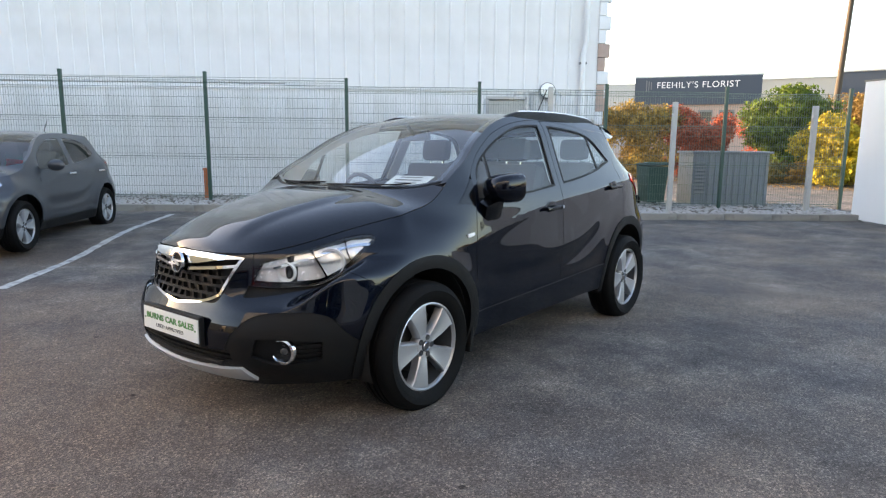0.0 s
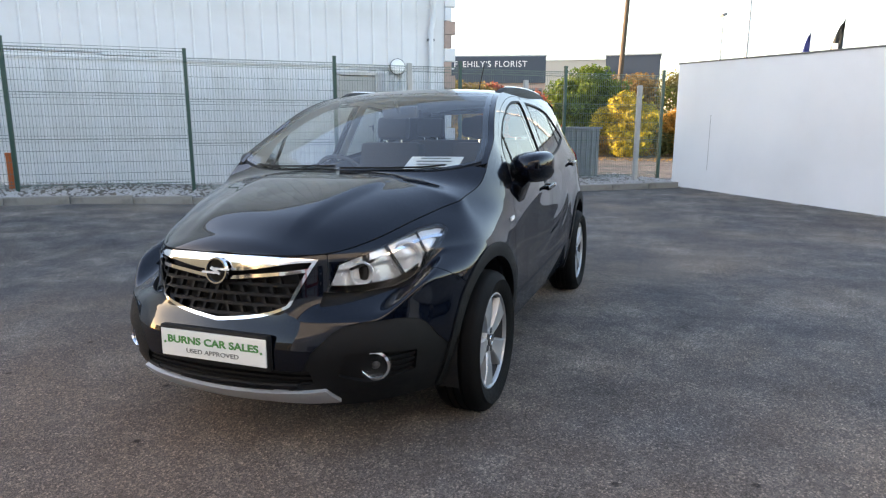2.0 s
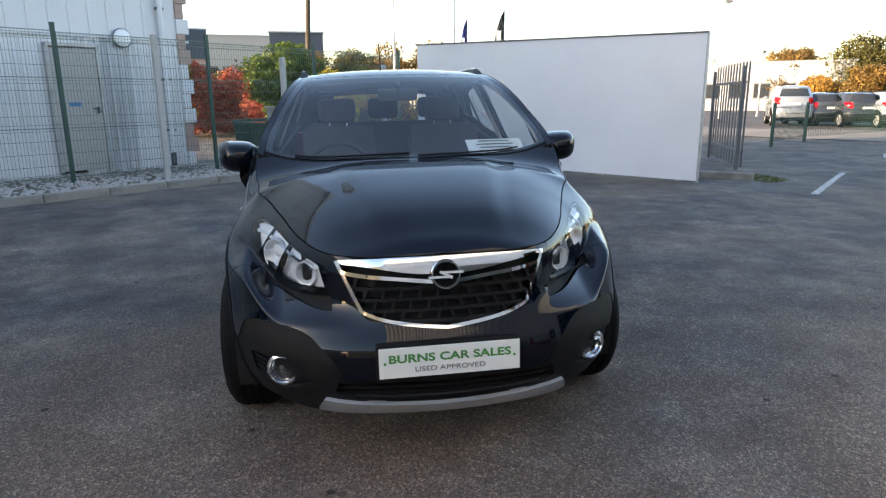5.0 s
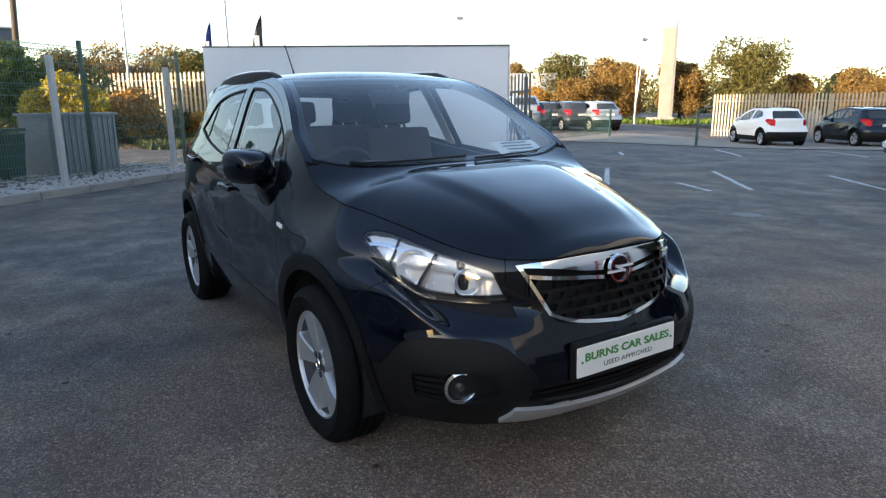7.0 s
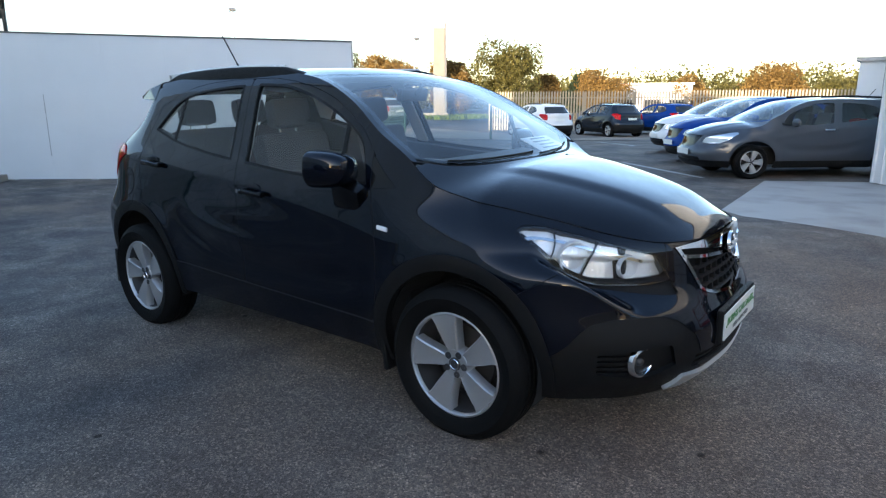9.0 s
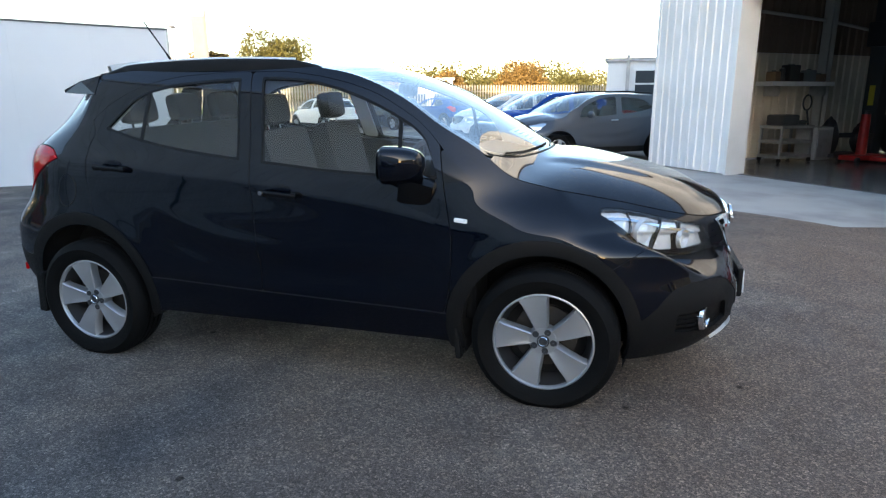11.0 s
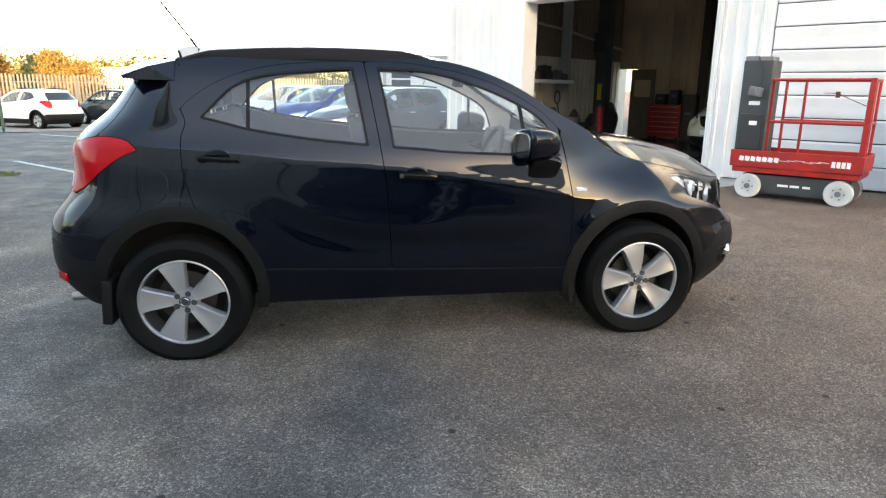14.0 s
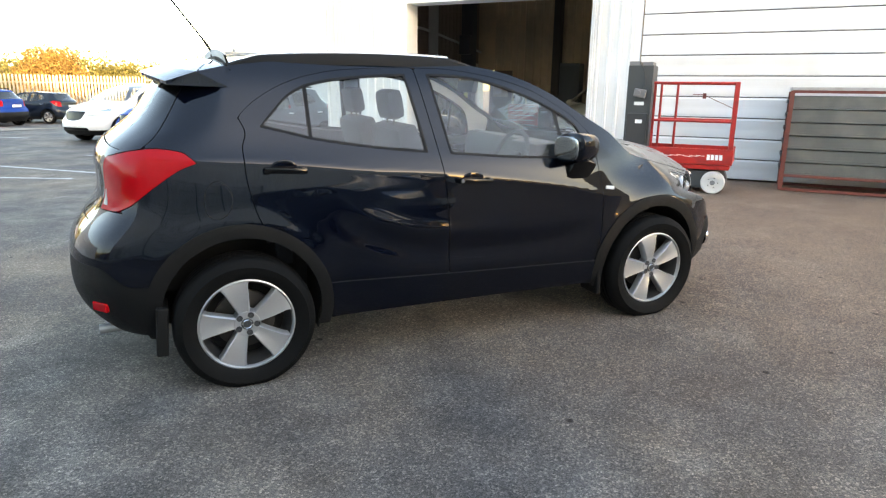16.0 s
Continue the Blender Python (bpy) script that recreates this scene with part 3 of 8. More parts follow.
tail = spline((0.2, 0.18), (0.35, 0.04), (0.45, 0.0), (0.6, 0.0), (0.72, 0.03), (0.85, 0.13), (1.0, 0.16), (1.14, 0.19), (1.25, 0.32), (1.4, 0.44), (1.52, 0.53))
flank = spline((0.15, 0.88), (0.24, 0.93), (0.33, 0.96), (0.45, 0.985), (0.6, 1.0), (0.75, 0.998), (0.9, 0.985), (1.0, 0.968), (1.07, 0.945), (1.15, 0.905), (1.25, 0.855), (1.38, 0.79), (1.5, 0.72), (1.57, 0.66))
wing = spline((0.15, 0.9), (0.31, 0.95), (0.45, 0.985), (0.6, 1.0), (0.74, 0.999), (0.84, 0.982), (0.92, 0.928), (0.98, 0.868), (1.05, 0.825), (1.15, 0.79), (1.3, 0.74))
crease = curve((-1.75, 1.11), (-1.46, 1.1), (-1.21, 1.09), (-0.96, 1.07), (-0.62, 1.03), (-0.33, 1.01), (-0.04, 0.98), (0.26, 0.94), (0.57, 0.89), (0.89, 0.82))
blade = curve((-0.85, 0.79), (-0.6, 0.67), (-0.35, 0.60), (0.0, 0.57), (0.5, 0.58), (0.8, 0.62))
edge_z = spline((2.12, 0.862), (2.05, 0.862), (1.97, 0.862), (1.88, 0.876), (1.75, 0.905), (1.6, 0.942), (1.4, 0.985), (1.2, 1.03), (1.08, 1.075), (0.97, 1.16), (0.75, 1.288), (0.59, 1.388), (0.43, 1.466),
               (0.28, 1.517), (0.09, 1.553), (-0.3, 1.572), (-0.7, 1.567), (-1.1, 1.545), (-1.4, 1.505), (-1.6, 1.478))
spine = spline((2.085, 0.866), (2.06, 0.893), (2.0, 0.925), (1.9, 0.967), (1.74, 1.022), (1.56, 1.065), (1.37, 1.098), (1.19, 1.128), (1.1, 1.172), (0.9, 1.288), (0.7, 1.395),
              (0.5, 1.482), (0.3, 1.548), (0.15, 1.58), (-0.1, 1.602), (-0.4, 1.61), (-0.8, 1.604), (-1.2, 1.578), (-1.45, 1.546), (-1.66, 1.505))
def skin(u, z, out=0.0):
    """The body's side at arc length u from the front centre (negative: right side) and height z."""
    s = np.where(u < 0, -1.0, 1.0)
    a = np.abs(u)
    X, Y = out_x(a), out_y(a)
    ledge = 0.655 + 0.13 * smooth(0.62, 0.92, a)
    swept = 0.2 * smooth(0.25, 0.75, a) * (1 - smooth(0.8, 1.5, a)) * smooth(0, 1, (z - ledge + 0.05) / 0.1)
    x = X + nose(z) * smooth(1.0, 2.0, X) - swept + tail(z) * (1 - smooth(-1.9, -1.15, X))
    w = smooth(0.75, 1.35, X)
    y = Y * (flank(z) * (1 - w) + wing(z) * w)
    side = smooth(0.6, 0.8, Y) * smooth(-1.9, -1.5, x)
    dz = z - crease(x)
    y = y + side * (1 - smooth(0.7, 1.1, x)) * (0.010 * np.exp(-np.abs(dz) / 0.045) - 0.004)
    bl = z - blade(x)
    y = y - side * 0.016 * np.exp(-(bl / 0.075) ** 2) * smooth(-0.9, -0.5, x) * (1 - smooth(0.55, 0.85, x))
    y = y + side * 0.012 * np.exp(-(bl - 0.10) ** 2 / 0.002) * smooth(-0.8, -0.55, x) * (1 - smooth(-0.2, 0.3, x)) * 0.6
    for xc in (-1.2775, 1.2775):
        r = np.hypot(x - xc, z - 0.36)
        y = y + side * 0.012 * np.exp(-((r - 0.43) / 0.07) ** 2)
    return np.stack((x, s * (y + out), z + 0 * x), -1)


def rim_of(u):
    """Where side and top meet at arc length u."""
    z = edge_z(out_x(np.abs(u)))
    for _ in range(8):
        p = skin(u, z)
        z = 0.5 * z + 0.5 * edge_z(p[..., 0])
    return skin(u, z)


def deck(u, s):
    """Bonnet, screen and roof: u along the car by the rim, s from -1 (right) to 1 (left)."""
    j = rim_of(np.abs(u))
    x, yj, zj = j[..., 0], np.abs(j[..., 1]), j[..., 2]
    k = 0.11 * smooth(1.45, 1.1, x) * smooth(-0.2, 0.3, x)
    a = np.abs(s)
    xs = x + k * (a ** 2) * 0.9
    c = spine(np.minimum(xs, 2.11))
    hood = smooth(1.15, 1.3, x) * (1 - smooth(1.85, 2.05, x))
    z = c + (zj - c) * a ** (2.3 + 0.9 * hood)
    yy = a * yj
    line = 0.34 - 0.13 * smooth(1.1, 2.0, x)
    z = z + hood * 0.012 * (1 - smooth(line, line + 0.1, yy)) * smooth(0.0, 0.05, yj - yy)
    return np.stack((x, s * yj, z), -1)


def sheet_mesh(name, fn, ur, vr, step, field, material, thick=0.012, out=0.0):
    """Clips the surface fn(u, v) to where field > 0, gives it thickness, and returns a mesh."""
    nu, nv = max(2, int(abs(ur[1] - ur[0]) / step[0]) + 1), max(2, int(abs(vr[1] - vr[0]) / step[1]) + 1)
    U, V = np.meshgrid(np.linspace(*ur, nu), np.linspace(*vr, nv), indexing="ij")
    P = fn(U, V)
    E = 1e-3
    du, dv = fn(U + E, V) - fn(U - E, V), fn(U, V + E) - fn(U, V - E)
    Nn = np.cross(du, dv)
    Nn = Nn / np.maximum(1e-9, np.linalg.norm(Nn, axis=-1, keepdims=True))
    mid = P.reshape(-1, 3)
    centre = np.array((0.0, 0.0, 0.7))
    if np.mean(np.sum((mid - centre) * Nn.reshape(-1, 3), axis=1)) < 0:
        Nn, flip = -Nn, True
    else:
        flip = False
    if out:
        P = P + Nn * out
    Fd = np.broadcast_to(field(P[..., 0], P[..., 1], P[..., 2], U, V), U.shape)
    verts, norms, ids, cuts, faces = [], [], {}, {}, []

    def corner(i, j):
        k = ids.get((i, j))
        if k is None:
            k = ids[(i, j)] = len(verts)
            verts.append(P[i, j])
            norms.append(Nn[i, j])
        return k

    def cut(a, b):
        key = (a, b) if a < b else (b, a)
        k = cuts.get(key)
        if k is None:
            fa, fb = Fd[key[0]], Fd[key[1]]
            t = fa / (fa - fb)
            k = cuts[key] = len(verts)
            verts.append(P[key[0]] * (1 - t) + P[key[1]] * t)
            norms.append(Nn[key[0]] * (1 - t) + Nn[key[1]] * t)
        return k

    inside = Fd > 0
    anyin = inside[:-1, :-1] | inside[1:, :-1] | inside[1:, 1:] | inside[:-1, 1:]
    for i, j in zip(*np.nonzero(anyin)):
        ring = ((i, j), (i + 1, j), (i + 1, j + 1), (i, j + 1))
        poly = []
        for a, b in zip(ring, ring[1:] + ring[:1]):
            if inside[a]:
                poly.append(corner(*a))
            if inside[a] != inside[b]:
                poly.append(cut(a, b))
        if len(poly) > 2:
            faces.append(poly[::-1] if flip else poly)
    if not faces:
        raise ValueError("empty panel " + name)
    count = len(verts)
    V3, N3 = np.array(verts), np.array(norms)
    outer = len(faces)
    if thick:
        V3 = np.concatenate((V3, V3 - N3 * thick))
        used = {}
        for f in faces:
            for a, b in zip(f, f[1:] + f[:1]):
                used[(a, b)] = 1
        rims = [(a, b) for a, b in used if (b, a) not in used]
        back = [[k + count for k in f[::-1]] for f in faces]
        # cut edges have corners of their own, so that the skin's shading stays clean to its edge
        first = len(V3)
        V3 = np.concatenate((V3, V3[[k for a, b in rims for k in (b, a, a + count, b + count)]])) if rims else V3
        faces = faces + back + [[first + 4 * k + j for j in range(4)] for k in range(len(rims))]
    me = bpy.data.meshes.new(name)
    me.from_pydata(V3.tolist(), [], faces)
    me.materials.append(material)
    if thick and material.name.endswith("paint"):
        # inner faces and cut edges stay dark
        me.materials.append(M_well)
        inner = np.ones(len(faces), np.int32)
        inner[:outer] = 0
        me.polygons.foreach_set("material_index", inner)
    flags = np.zeros(len(faces), bool)
    flags[:outer] = True
    if thick:
        flags[outer:2 * outer] = True
    me.polygons.foreach_set("use_smooth", flags)
    me.update()
    return me


# side view lines
belt = curve((-1.2, 1.27), (-1.12, 1.25), (-1.03, 1.228), (-0.89, 1.193), (-0.69, 1.16), (-0.45, 1.13), (-0.22, 1.11), (0.0, 1.092), (0.21, 1.075), (0.52, 1.063), (0.8, 1.06))
pane_top = curve((-1.14, 1.235), (-1.08, 1.3), (-0.98, 1.395), (-0.89, 1.44), (-0.69, 1.478), (-0.38, 1.5), (-0.21, 1.504), (-0.03, 1.498), (0.15, 1.468), (0.34, 1.41), (0.53, 1.328), (0.68, 1.23), (0.77, 1.04))
door_top = curve((-1.26, 1.24), (-1.23, 1.29), (-1.11, 1.39), (-0.98, 1.455), (-0.86, 1.492), (-0.69, 1.52), (-0.33, 1.538), (-0.15, 1.538), (0.03, 1.522), (0.21, 1.49), (0.4, 1.435), (0.53, 1.372), (0.66, 1.292), (0.78, 1.18), (0.85, 1.1))
b_seam = curve((0.4, -0.165), (0.87, -0.19), (1.1, -0.22), (1.54, -0.295))
f_seam = curve((0.4, 0.80), (0.6, 0.84), (0.79, 0.842), (0.86, 0.83), (1.01, 0.80), (1.18, 0.765))
r_seam = curve((0.45, -0.9), (0.7, -1.11), (0.79, -1.16), (0.87, -1.19), (1.04, -1.222), (1.15, -1.225), (1.22, -1.205), (1.3, -1.235))
sill_z = curve((-0.85, 0.47), (-0.04, 0.44), (0.8, 0.42))
t_seam = curve((0.8, -1.9), (0.95, -1.82), (1.1, -1.72), (1.2, -1.6), (1.35, -1.5), (1.55, -1.4))
lamp_up = curve((0.42, 0.805), (0.5, 0.833), (0.6, 0.866), (0.7, 0.90), (0.8, 0.922), (0.87, 0.926), (0.91, 0.92), (0.94, 0.908))
lamp_low = curve((0.42, 0.715), (0.55, 0.70), (0.65, 0.705), (0.72, 0.735), (0.79, 0.785), (0.86, 0.845), (0.94, 0.90))
clad_top = curve((0.30, 0.33), (0.36, 0.35), (0.40, 0.455), (0.43, 0.51), (0.46, 0.54), (0.50, 0.578), (0.55, 0.598), (0.62, 0.607), (0.75, 0.607), (0.80, 0.60), (0.86, 0.585), (0.92, 0.55), (0.99, 0.487), (1.05, 0.449), (1.12, 0.45), (1.2, 0.5), (1.35, 0.55))
wing_seam = lambda z: 1.585 + (z - 0.70) * 1.6

GAP = 0.0026


def wheel_gap(x, z, xc, r):
    return np.hypot(x - xc, z - 0.36) - r


def head_lamp(u, z):
    a = np.abs(u)
    return both(lamp_up(a) - z, z - lamp_low(a), a - 0.425 - 0.35 * np.maximum(0, z - 0.715), 0.938 - a)


def tail_lamp(x, y, z):
    up = curve((-1.95, 1.06), (-1.8, 1.11), (-1.7, 1.14), (-1.6, 1.152), (-1.5, 1.14), (-1.42, 1.08))
    low = curve((-1.95, 0.86), (-1.8, 0.865), (-1.75, 0.885), (-1.62, 0.985), (-1.5, 1.065), (-1.42, 1.095))
    return both(up(x) - z, z - low(x), np.abs(y) - 0.56, -1.43 - x)


def grille(y, z):
    a = np.abs(y)
    return both(0.857 - 0.006 * (a / 0.38) ** 2 - 0.012 * (a / 0.4) ** 8 - z, z - 0.603 - 0.025 * (a / 0.25) - 0.015 * (a / 0.25) ** 4, (0.305 + (z - 0.66) * 0.48 - a) * 0.9)


def intake(y, z):
    a = np.abs(y)
    return both(0.425 - z, z - 0.352 - 0.02 * (a / 0.42) ** 4, 0.40 + (0.43 - z) * 0.25 - a)


def front_panes(x, z):
    return both(z - belt(x), pane_top(x) - z, x - (b_seam(z) + 0.072))


def rear_panes(x, z):
    return both(z - belt(x), pane_top(x) - z, (b_seam(z) - 0.068) - x)


def fog_pocket(u, z):
    """The sunk corner of the bumper moulding that holds a fog lamp."""
    a = np.abs(u)
    return both(0.490 - 0.10 * np.maximum(0, a - 0.62) - z, z - 0.362 - 0.35 * np.maximum(0, 0.64 - a) - 0.12 * np.maximum(0, a - 0.72), (a - 0.535 - (z - 0.42) * 0.3) * 0.95, 0.865 - a)


def lamp_slot(u, z):
    a = np.abs(u)
    return both(lamp_low(a) - 0.003 - z, z - 0.662 - 0.04 * np.maximum(0, (a - 0.46) / 0.25) ** 1.3, a - 0.412 - 0.1 * (z - 0.66), 0.74 - a)

# ---- car materials ----
def paint(name, color, flake=0.0, rough=0.35):
    m = mat(name, color, rough, vary=0.05, scale=3, bscale=900, coat=1.0, spec=0.0)
    b = m.node_tree.nodes["Principled BSDF"]
    b.inputs["Coat IOR"].default_value = 1.42
    b.inputs["Metallic"].default_value = flake
    return m


M_black = paint("black_car_paint", (0.0017, 0.0033, 0.008), 0.35, 0.28)
M_trim = mat("black_moulded_plastic", (0.006, 0.0061, 0.0065), 0.55, spec=0.2, vary=0.1, scale=20, bump=0.25, bscale=500)
M_gloss = mat("gloss_black", (0.003, 0.003, 0.0035), 0.08, vary=0.05, spec=0.35)
M_rubber = mat("tyre_rubber", (0.0045, 0.0045, 0.0046), 0.7, spec=0.12, vary=0.2, scale=15, bump=0.25, bscale=180)
M_alloy = mat("silver_alloy", (0.44, 0.45, 0.46), 0.4, 0.7, vary=0.05, scale=20)
M_lampsilver = mat("bright_lamp_housing", (0.82, 0.83, 0.84), 0.25, 0.35, vary=0.06, scale=30)
M_chrome = mat("chrome", (0.78, 0.79, 0.8), 0.06, 1.0, vary=0.03, rvary=0.02)
M_silver = mat("satin_silver_plastic", (0.42, 0.43, 0.44), 0.4, 0.5, vary=0.08)
M_well = mat("arch_liner", (0.007, 0.007, 0.007), 0.9)
M_cabin = mat("dark_cabin_plastic", (0.04, 0.041, 0.044), 0.7, vary=0.1)
M_cloth = mat("dark_seat_cloth", (0.05, 0.051, 0.055), 0.9, vary=0.25, scale=60, bump=0.3)
M_liner = mat("pale_headlining", (0.5, 0.5, 0.48), 0.9)
M_pane = glass("car_glass", (0.90, 0.93, 0.925), face=0.07)
M_screen = glass("windscreen_glass", (0.88, 0.91, 0.91), face=0.10)
M_pane_dark = glass("tinted_car_glass", (0.78, 0.82, 0.81), face=0.08)
M_lens = glass("clear_lens", (0.95, 0.96, 0.97), 0.03, 0.05)
M_red = mat("red_lamp_lens", (0.42, 0.004, 0.008), 0.08, vary=0.15, scale=8, spec=0.2)
M_plate = mat("white_plate", (0.72, 0.73, 0.7), 0.35, vary=0.02)
M_platetext = mat("green_letters", (0.05, 0.22, 0.05), 0.5)
M_platetext2 = mat("dark_letters", (0.12, 0.13, 0.12), 0.5)
M_disc = mat("brake_disc", (0.06, 0.056, 0.052), 0.5, 0.6, vary=0.2)
M_barrel = mat("grey_wheel_barrel", (0.07, 0.07, 0.072), 0.45, 0.6, vary=0.1)
M_paper = mat("white_paper_card", (0.65, 0.68, 0.66), 0.7)


def letters(name, text, size, material, parent, m, depth=0.0012, spacing=1.0, align='CENTER', bold=0.0):
    c = bpy.data.curves.new(name, 'FONT')
    c.body, c.size, c.extrude, c.align_x, c.align_y, c.space_character = text, size, depth, align, 'CENTER', spacing
    c.offset = bold
    ob = new(name, c)
    dg = bpy.context.evaluated_depsgraph_get()
    me = bpy.data.meshes.new_from_object(ob.evaluated_get(dg))
    bpy.data.objects.remove(ob)
    me.materials.clear()
    me.materials.append(material)
    return part(name, me, None, parent, m=m)


# ---- wheels ----
def tyre_mesh(R=0.342, r=0.229, w=0.215):
    bm = bmesh.new()
    h = w / 2
    prof = [(r - 0.004, -h + 0.03), (r + 0.008, -h + 0.012), (r + 0.04, -h - 0.002), ((R + r) / 2 + 0.012, -h - 0.009), (R - 0.034, -h + 0.002), (R - 0.016, -h + 0.012), (R - 0.005, -h + 0.03), (R, -h + 0.06)]
    for g in (-0.036, 0.0, 0.036):
        prof += [(R, g - 0.007), (R - 0.008, g - 0.005), (R - 0.008, g + 0.005), (R, g + 0.007)]
    prof += [(a, -b) for a, b in prof[7::-1]]
    revolve(bm, prof, 96)
    return mesh_of("tyre", bm, M_rubber, True)


def rim_mesh(rr=0.229, w=0.19, n=5):
    """The alloy: barrel and lip spun, five broad spokes that widen to the rim."""
    bm = bmesh.new()
    h = w / 2
    revolve(bm, [(rr - 0.012, h - 0.03), (rr - 0.009, h - 0.010), (rr - 0.003, h - 0.002), (rr + 0.004, h - 0.005), (rr + 0.003, h - 0.02)], 80)
    barrel = revolve(bmesh.new(), [(rr - 0.012, h - 0.02), (rr - 0.014, h - 0.05), (rr - 0.035, h - 0.09), (rr - 0.03, -h), (rr, -h)], 64)
    return bm, barrel


def spoke_mesh(rr=0.221, face=0.058):
    bm = bmesh.new()
    rows = []
    for i in range(11):
        t = i / 10
        r = 0.045 + (rr - 0.045) * t
        half = 0.014 + 0.245 * r + 0.35 * max(0, t - 0.8) ** 2
        lean = 0.010 * t * t
        y = face + 0.012 + 0.008 * math.sin(t * 2.6) + 0.010 * t
        prof = ((-half - 0.004, -0.045), (-half, -0.004), (-half + 0.006, 0.002), (-half * 0.45, -0.0015), (half * 0.45, -0.0015), (half - 0.006, 0.002), (half, -0.004), (half + 0.004, -0.045))
        rows.append([bm.verts.new((px + lean, y + py, r)) for px, py in prof])
    for a, b in zip(rows, rows[1:]):
        for i in range(7):
            bm.faces.new((a[i], a[i + 1], b[i + 1], b[i]))
        bm.faces.new((a[7], a[0], b[0], b[7]))
    bm.faces.new(rows[0])
    bm.faces.new(rows[-1][::-1])
    return mesh_of("spoke", bm, M_alloy, True)


WHEEL = {}


def wheel(parent, x, side, spin=0.0, fine=True, y=0.797, drop=0.0):
    """side 1: left, -1: right. Built facing +y."""
    if not WHEEL:
        WHEEL["tyre"], WHEEL["spoke"] = tyre_mesh(), spoke_mesh()
        bm, barrel = rim_mesh()
        WHEEL["barrel"] = mesh_of("barrel", barrel, M_barrel, True)
        WHEEL["rim"] = mesh_of("rim", bm, M_alloy, True)
        bm = bmesh.new()
        revolve(bm, [(0.001, 0.078), (0.02, 0.080), (0.029, 0.078), (0.03, 0.066)], 28)
        WHEEL["cap"] = mesh_of("hub_cap", bm, M_dark, True)
        bm = bmesh.new()
        revolve(bm, [(0.0185, 0.079), (0.021, 0.082), (0.0235, 0.079)], 24)
        WHEEL["badge_ring"] = mesh_of("badge_ring", bm, M_chrome, True)
        bm = bmesh.new()
        revolve(bm, [(0.001, 0.072), (0.062, 0.074), (0.068, 0.066), (0.07, 0.02)], 40)
        WHEEL["boss"] = mesh_of("hub", bm, M_alloy, True)
        bm = bmesh.new()
        revolve(bm, [(0.001, 0.0755), (0.009, 0.0755), (0.0150, 0.0768), (0.0165, 0.068)], 14)
        WHEEL["bolt"] = mesh_of("wheel_bolt", bm, M_dark, True)
        bm = bmesh.new()
        revolve(bm, [(0.05, -0.005), (0.148, -0.005), (0.148, -0.03), (0.05, -0.03)], 48)
        WHEEL["disc"] = mesh_of("brake_disc", bm, M_disc, True)
        bm = bmesh.new()
        revolve(bm, [(0.001, -0.04), (0.2, -0.04), (0.2, -0.06)], 32)
        WHEEL["back"] = mesh_of("backing_plate", bm, M_well, True)
    R = 0.342
    w = part("wheel", WHEEL["rim"], None, parent, "silver five-spoke alloy wheel", pose(x, side * y, R - 0.006 - drop, 0, spin, 0 if side > 0 else 180))
    part("tyre", WHEEL["tyre"], None, w, "black rubber tyre")
    part("barrel", WHEEL["barrel"], None, w)
    if fine:
        part("hub", WHEEL["boss"], None, w)
        part("hub_cap", WHEEL["cap"], None, w)
        part("badge_ring", WHEEL["badge_ring"], None, w)
        part("brake_disc", WHEEL["disc"], None, w)
    part("backing_plate", WHEEL["back"], None, w)
    for k in range(5):
        part("spoke", WHEEL["spoke"], None, w, m=pose(0, 0, 0, 0, 72 * k, 0))
        if fine:
            a = radians(72 * k + 36)
            part("wheel_bolt", WHEEL["bolt"], None, w, m=pose(0.047 * math.sin(a), 0, 0.047 * math.cos(a)))
    return w


def each_side():
    return ((1, (0.0, U_END)), (-1, (-U_END, 0.0)))


def seat(parent, x, y, width=0.5, bench=False, heads=1):
    bm = bmesh.new()
    box(bm, (0.5, width, 0.16), pose(x, y, 0.6, 0, -6, 0), 0.05)
    s = part("seat", bm, M_cloth, parent, smooth=True)
    bm = bmesh.new()
    box(bm, (0.14, width, 0.62), pose(x - 0.3, y, 0.93, 0, -14, 0), 0.05)
    part("backrest", bm, M_cloth, s, smooth=True)
    for k in range(heads):
        yy = y + (k - (heads - 1) / 2) * (width / max(1, heads)) * (1 if heads > 1 else 0)
        bm = bmesh.new()
        box(bm, (0.1, 0.25, 0.17), pose(x - 0.39, yy, 1.34, 0, -10, 0), 0.045)
        part("headrest", bm, M_cloth, s, smooth=True)
        bm = bmesh.new()
        for dy in (-0.06, 0.06):
            rod(bm, (x - 0.38, yy + dy, 1.2), (x - 0.39, yy + dy, 1.3), 0.006)
        part("headrest_stem", bm, M_chrome, s)


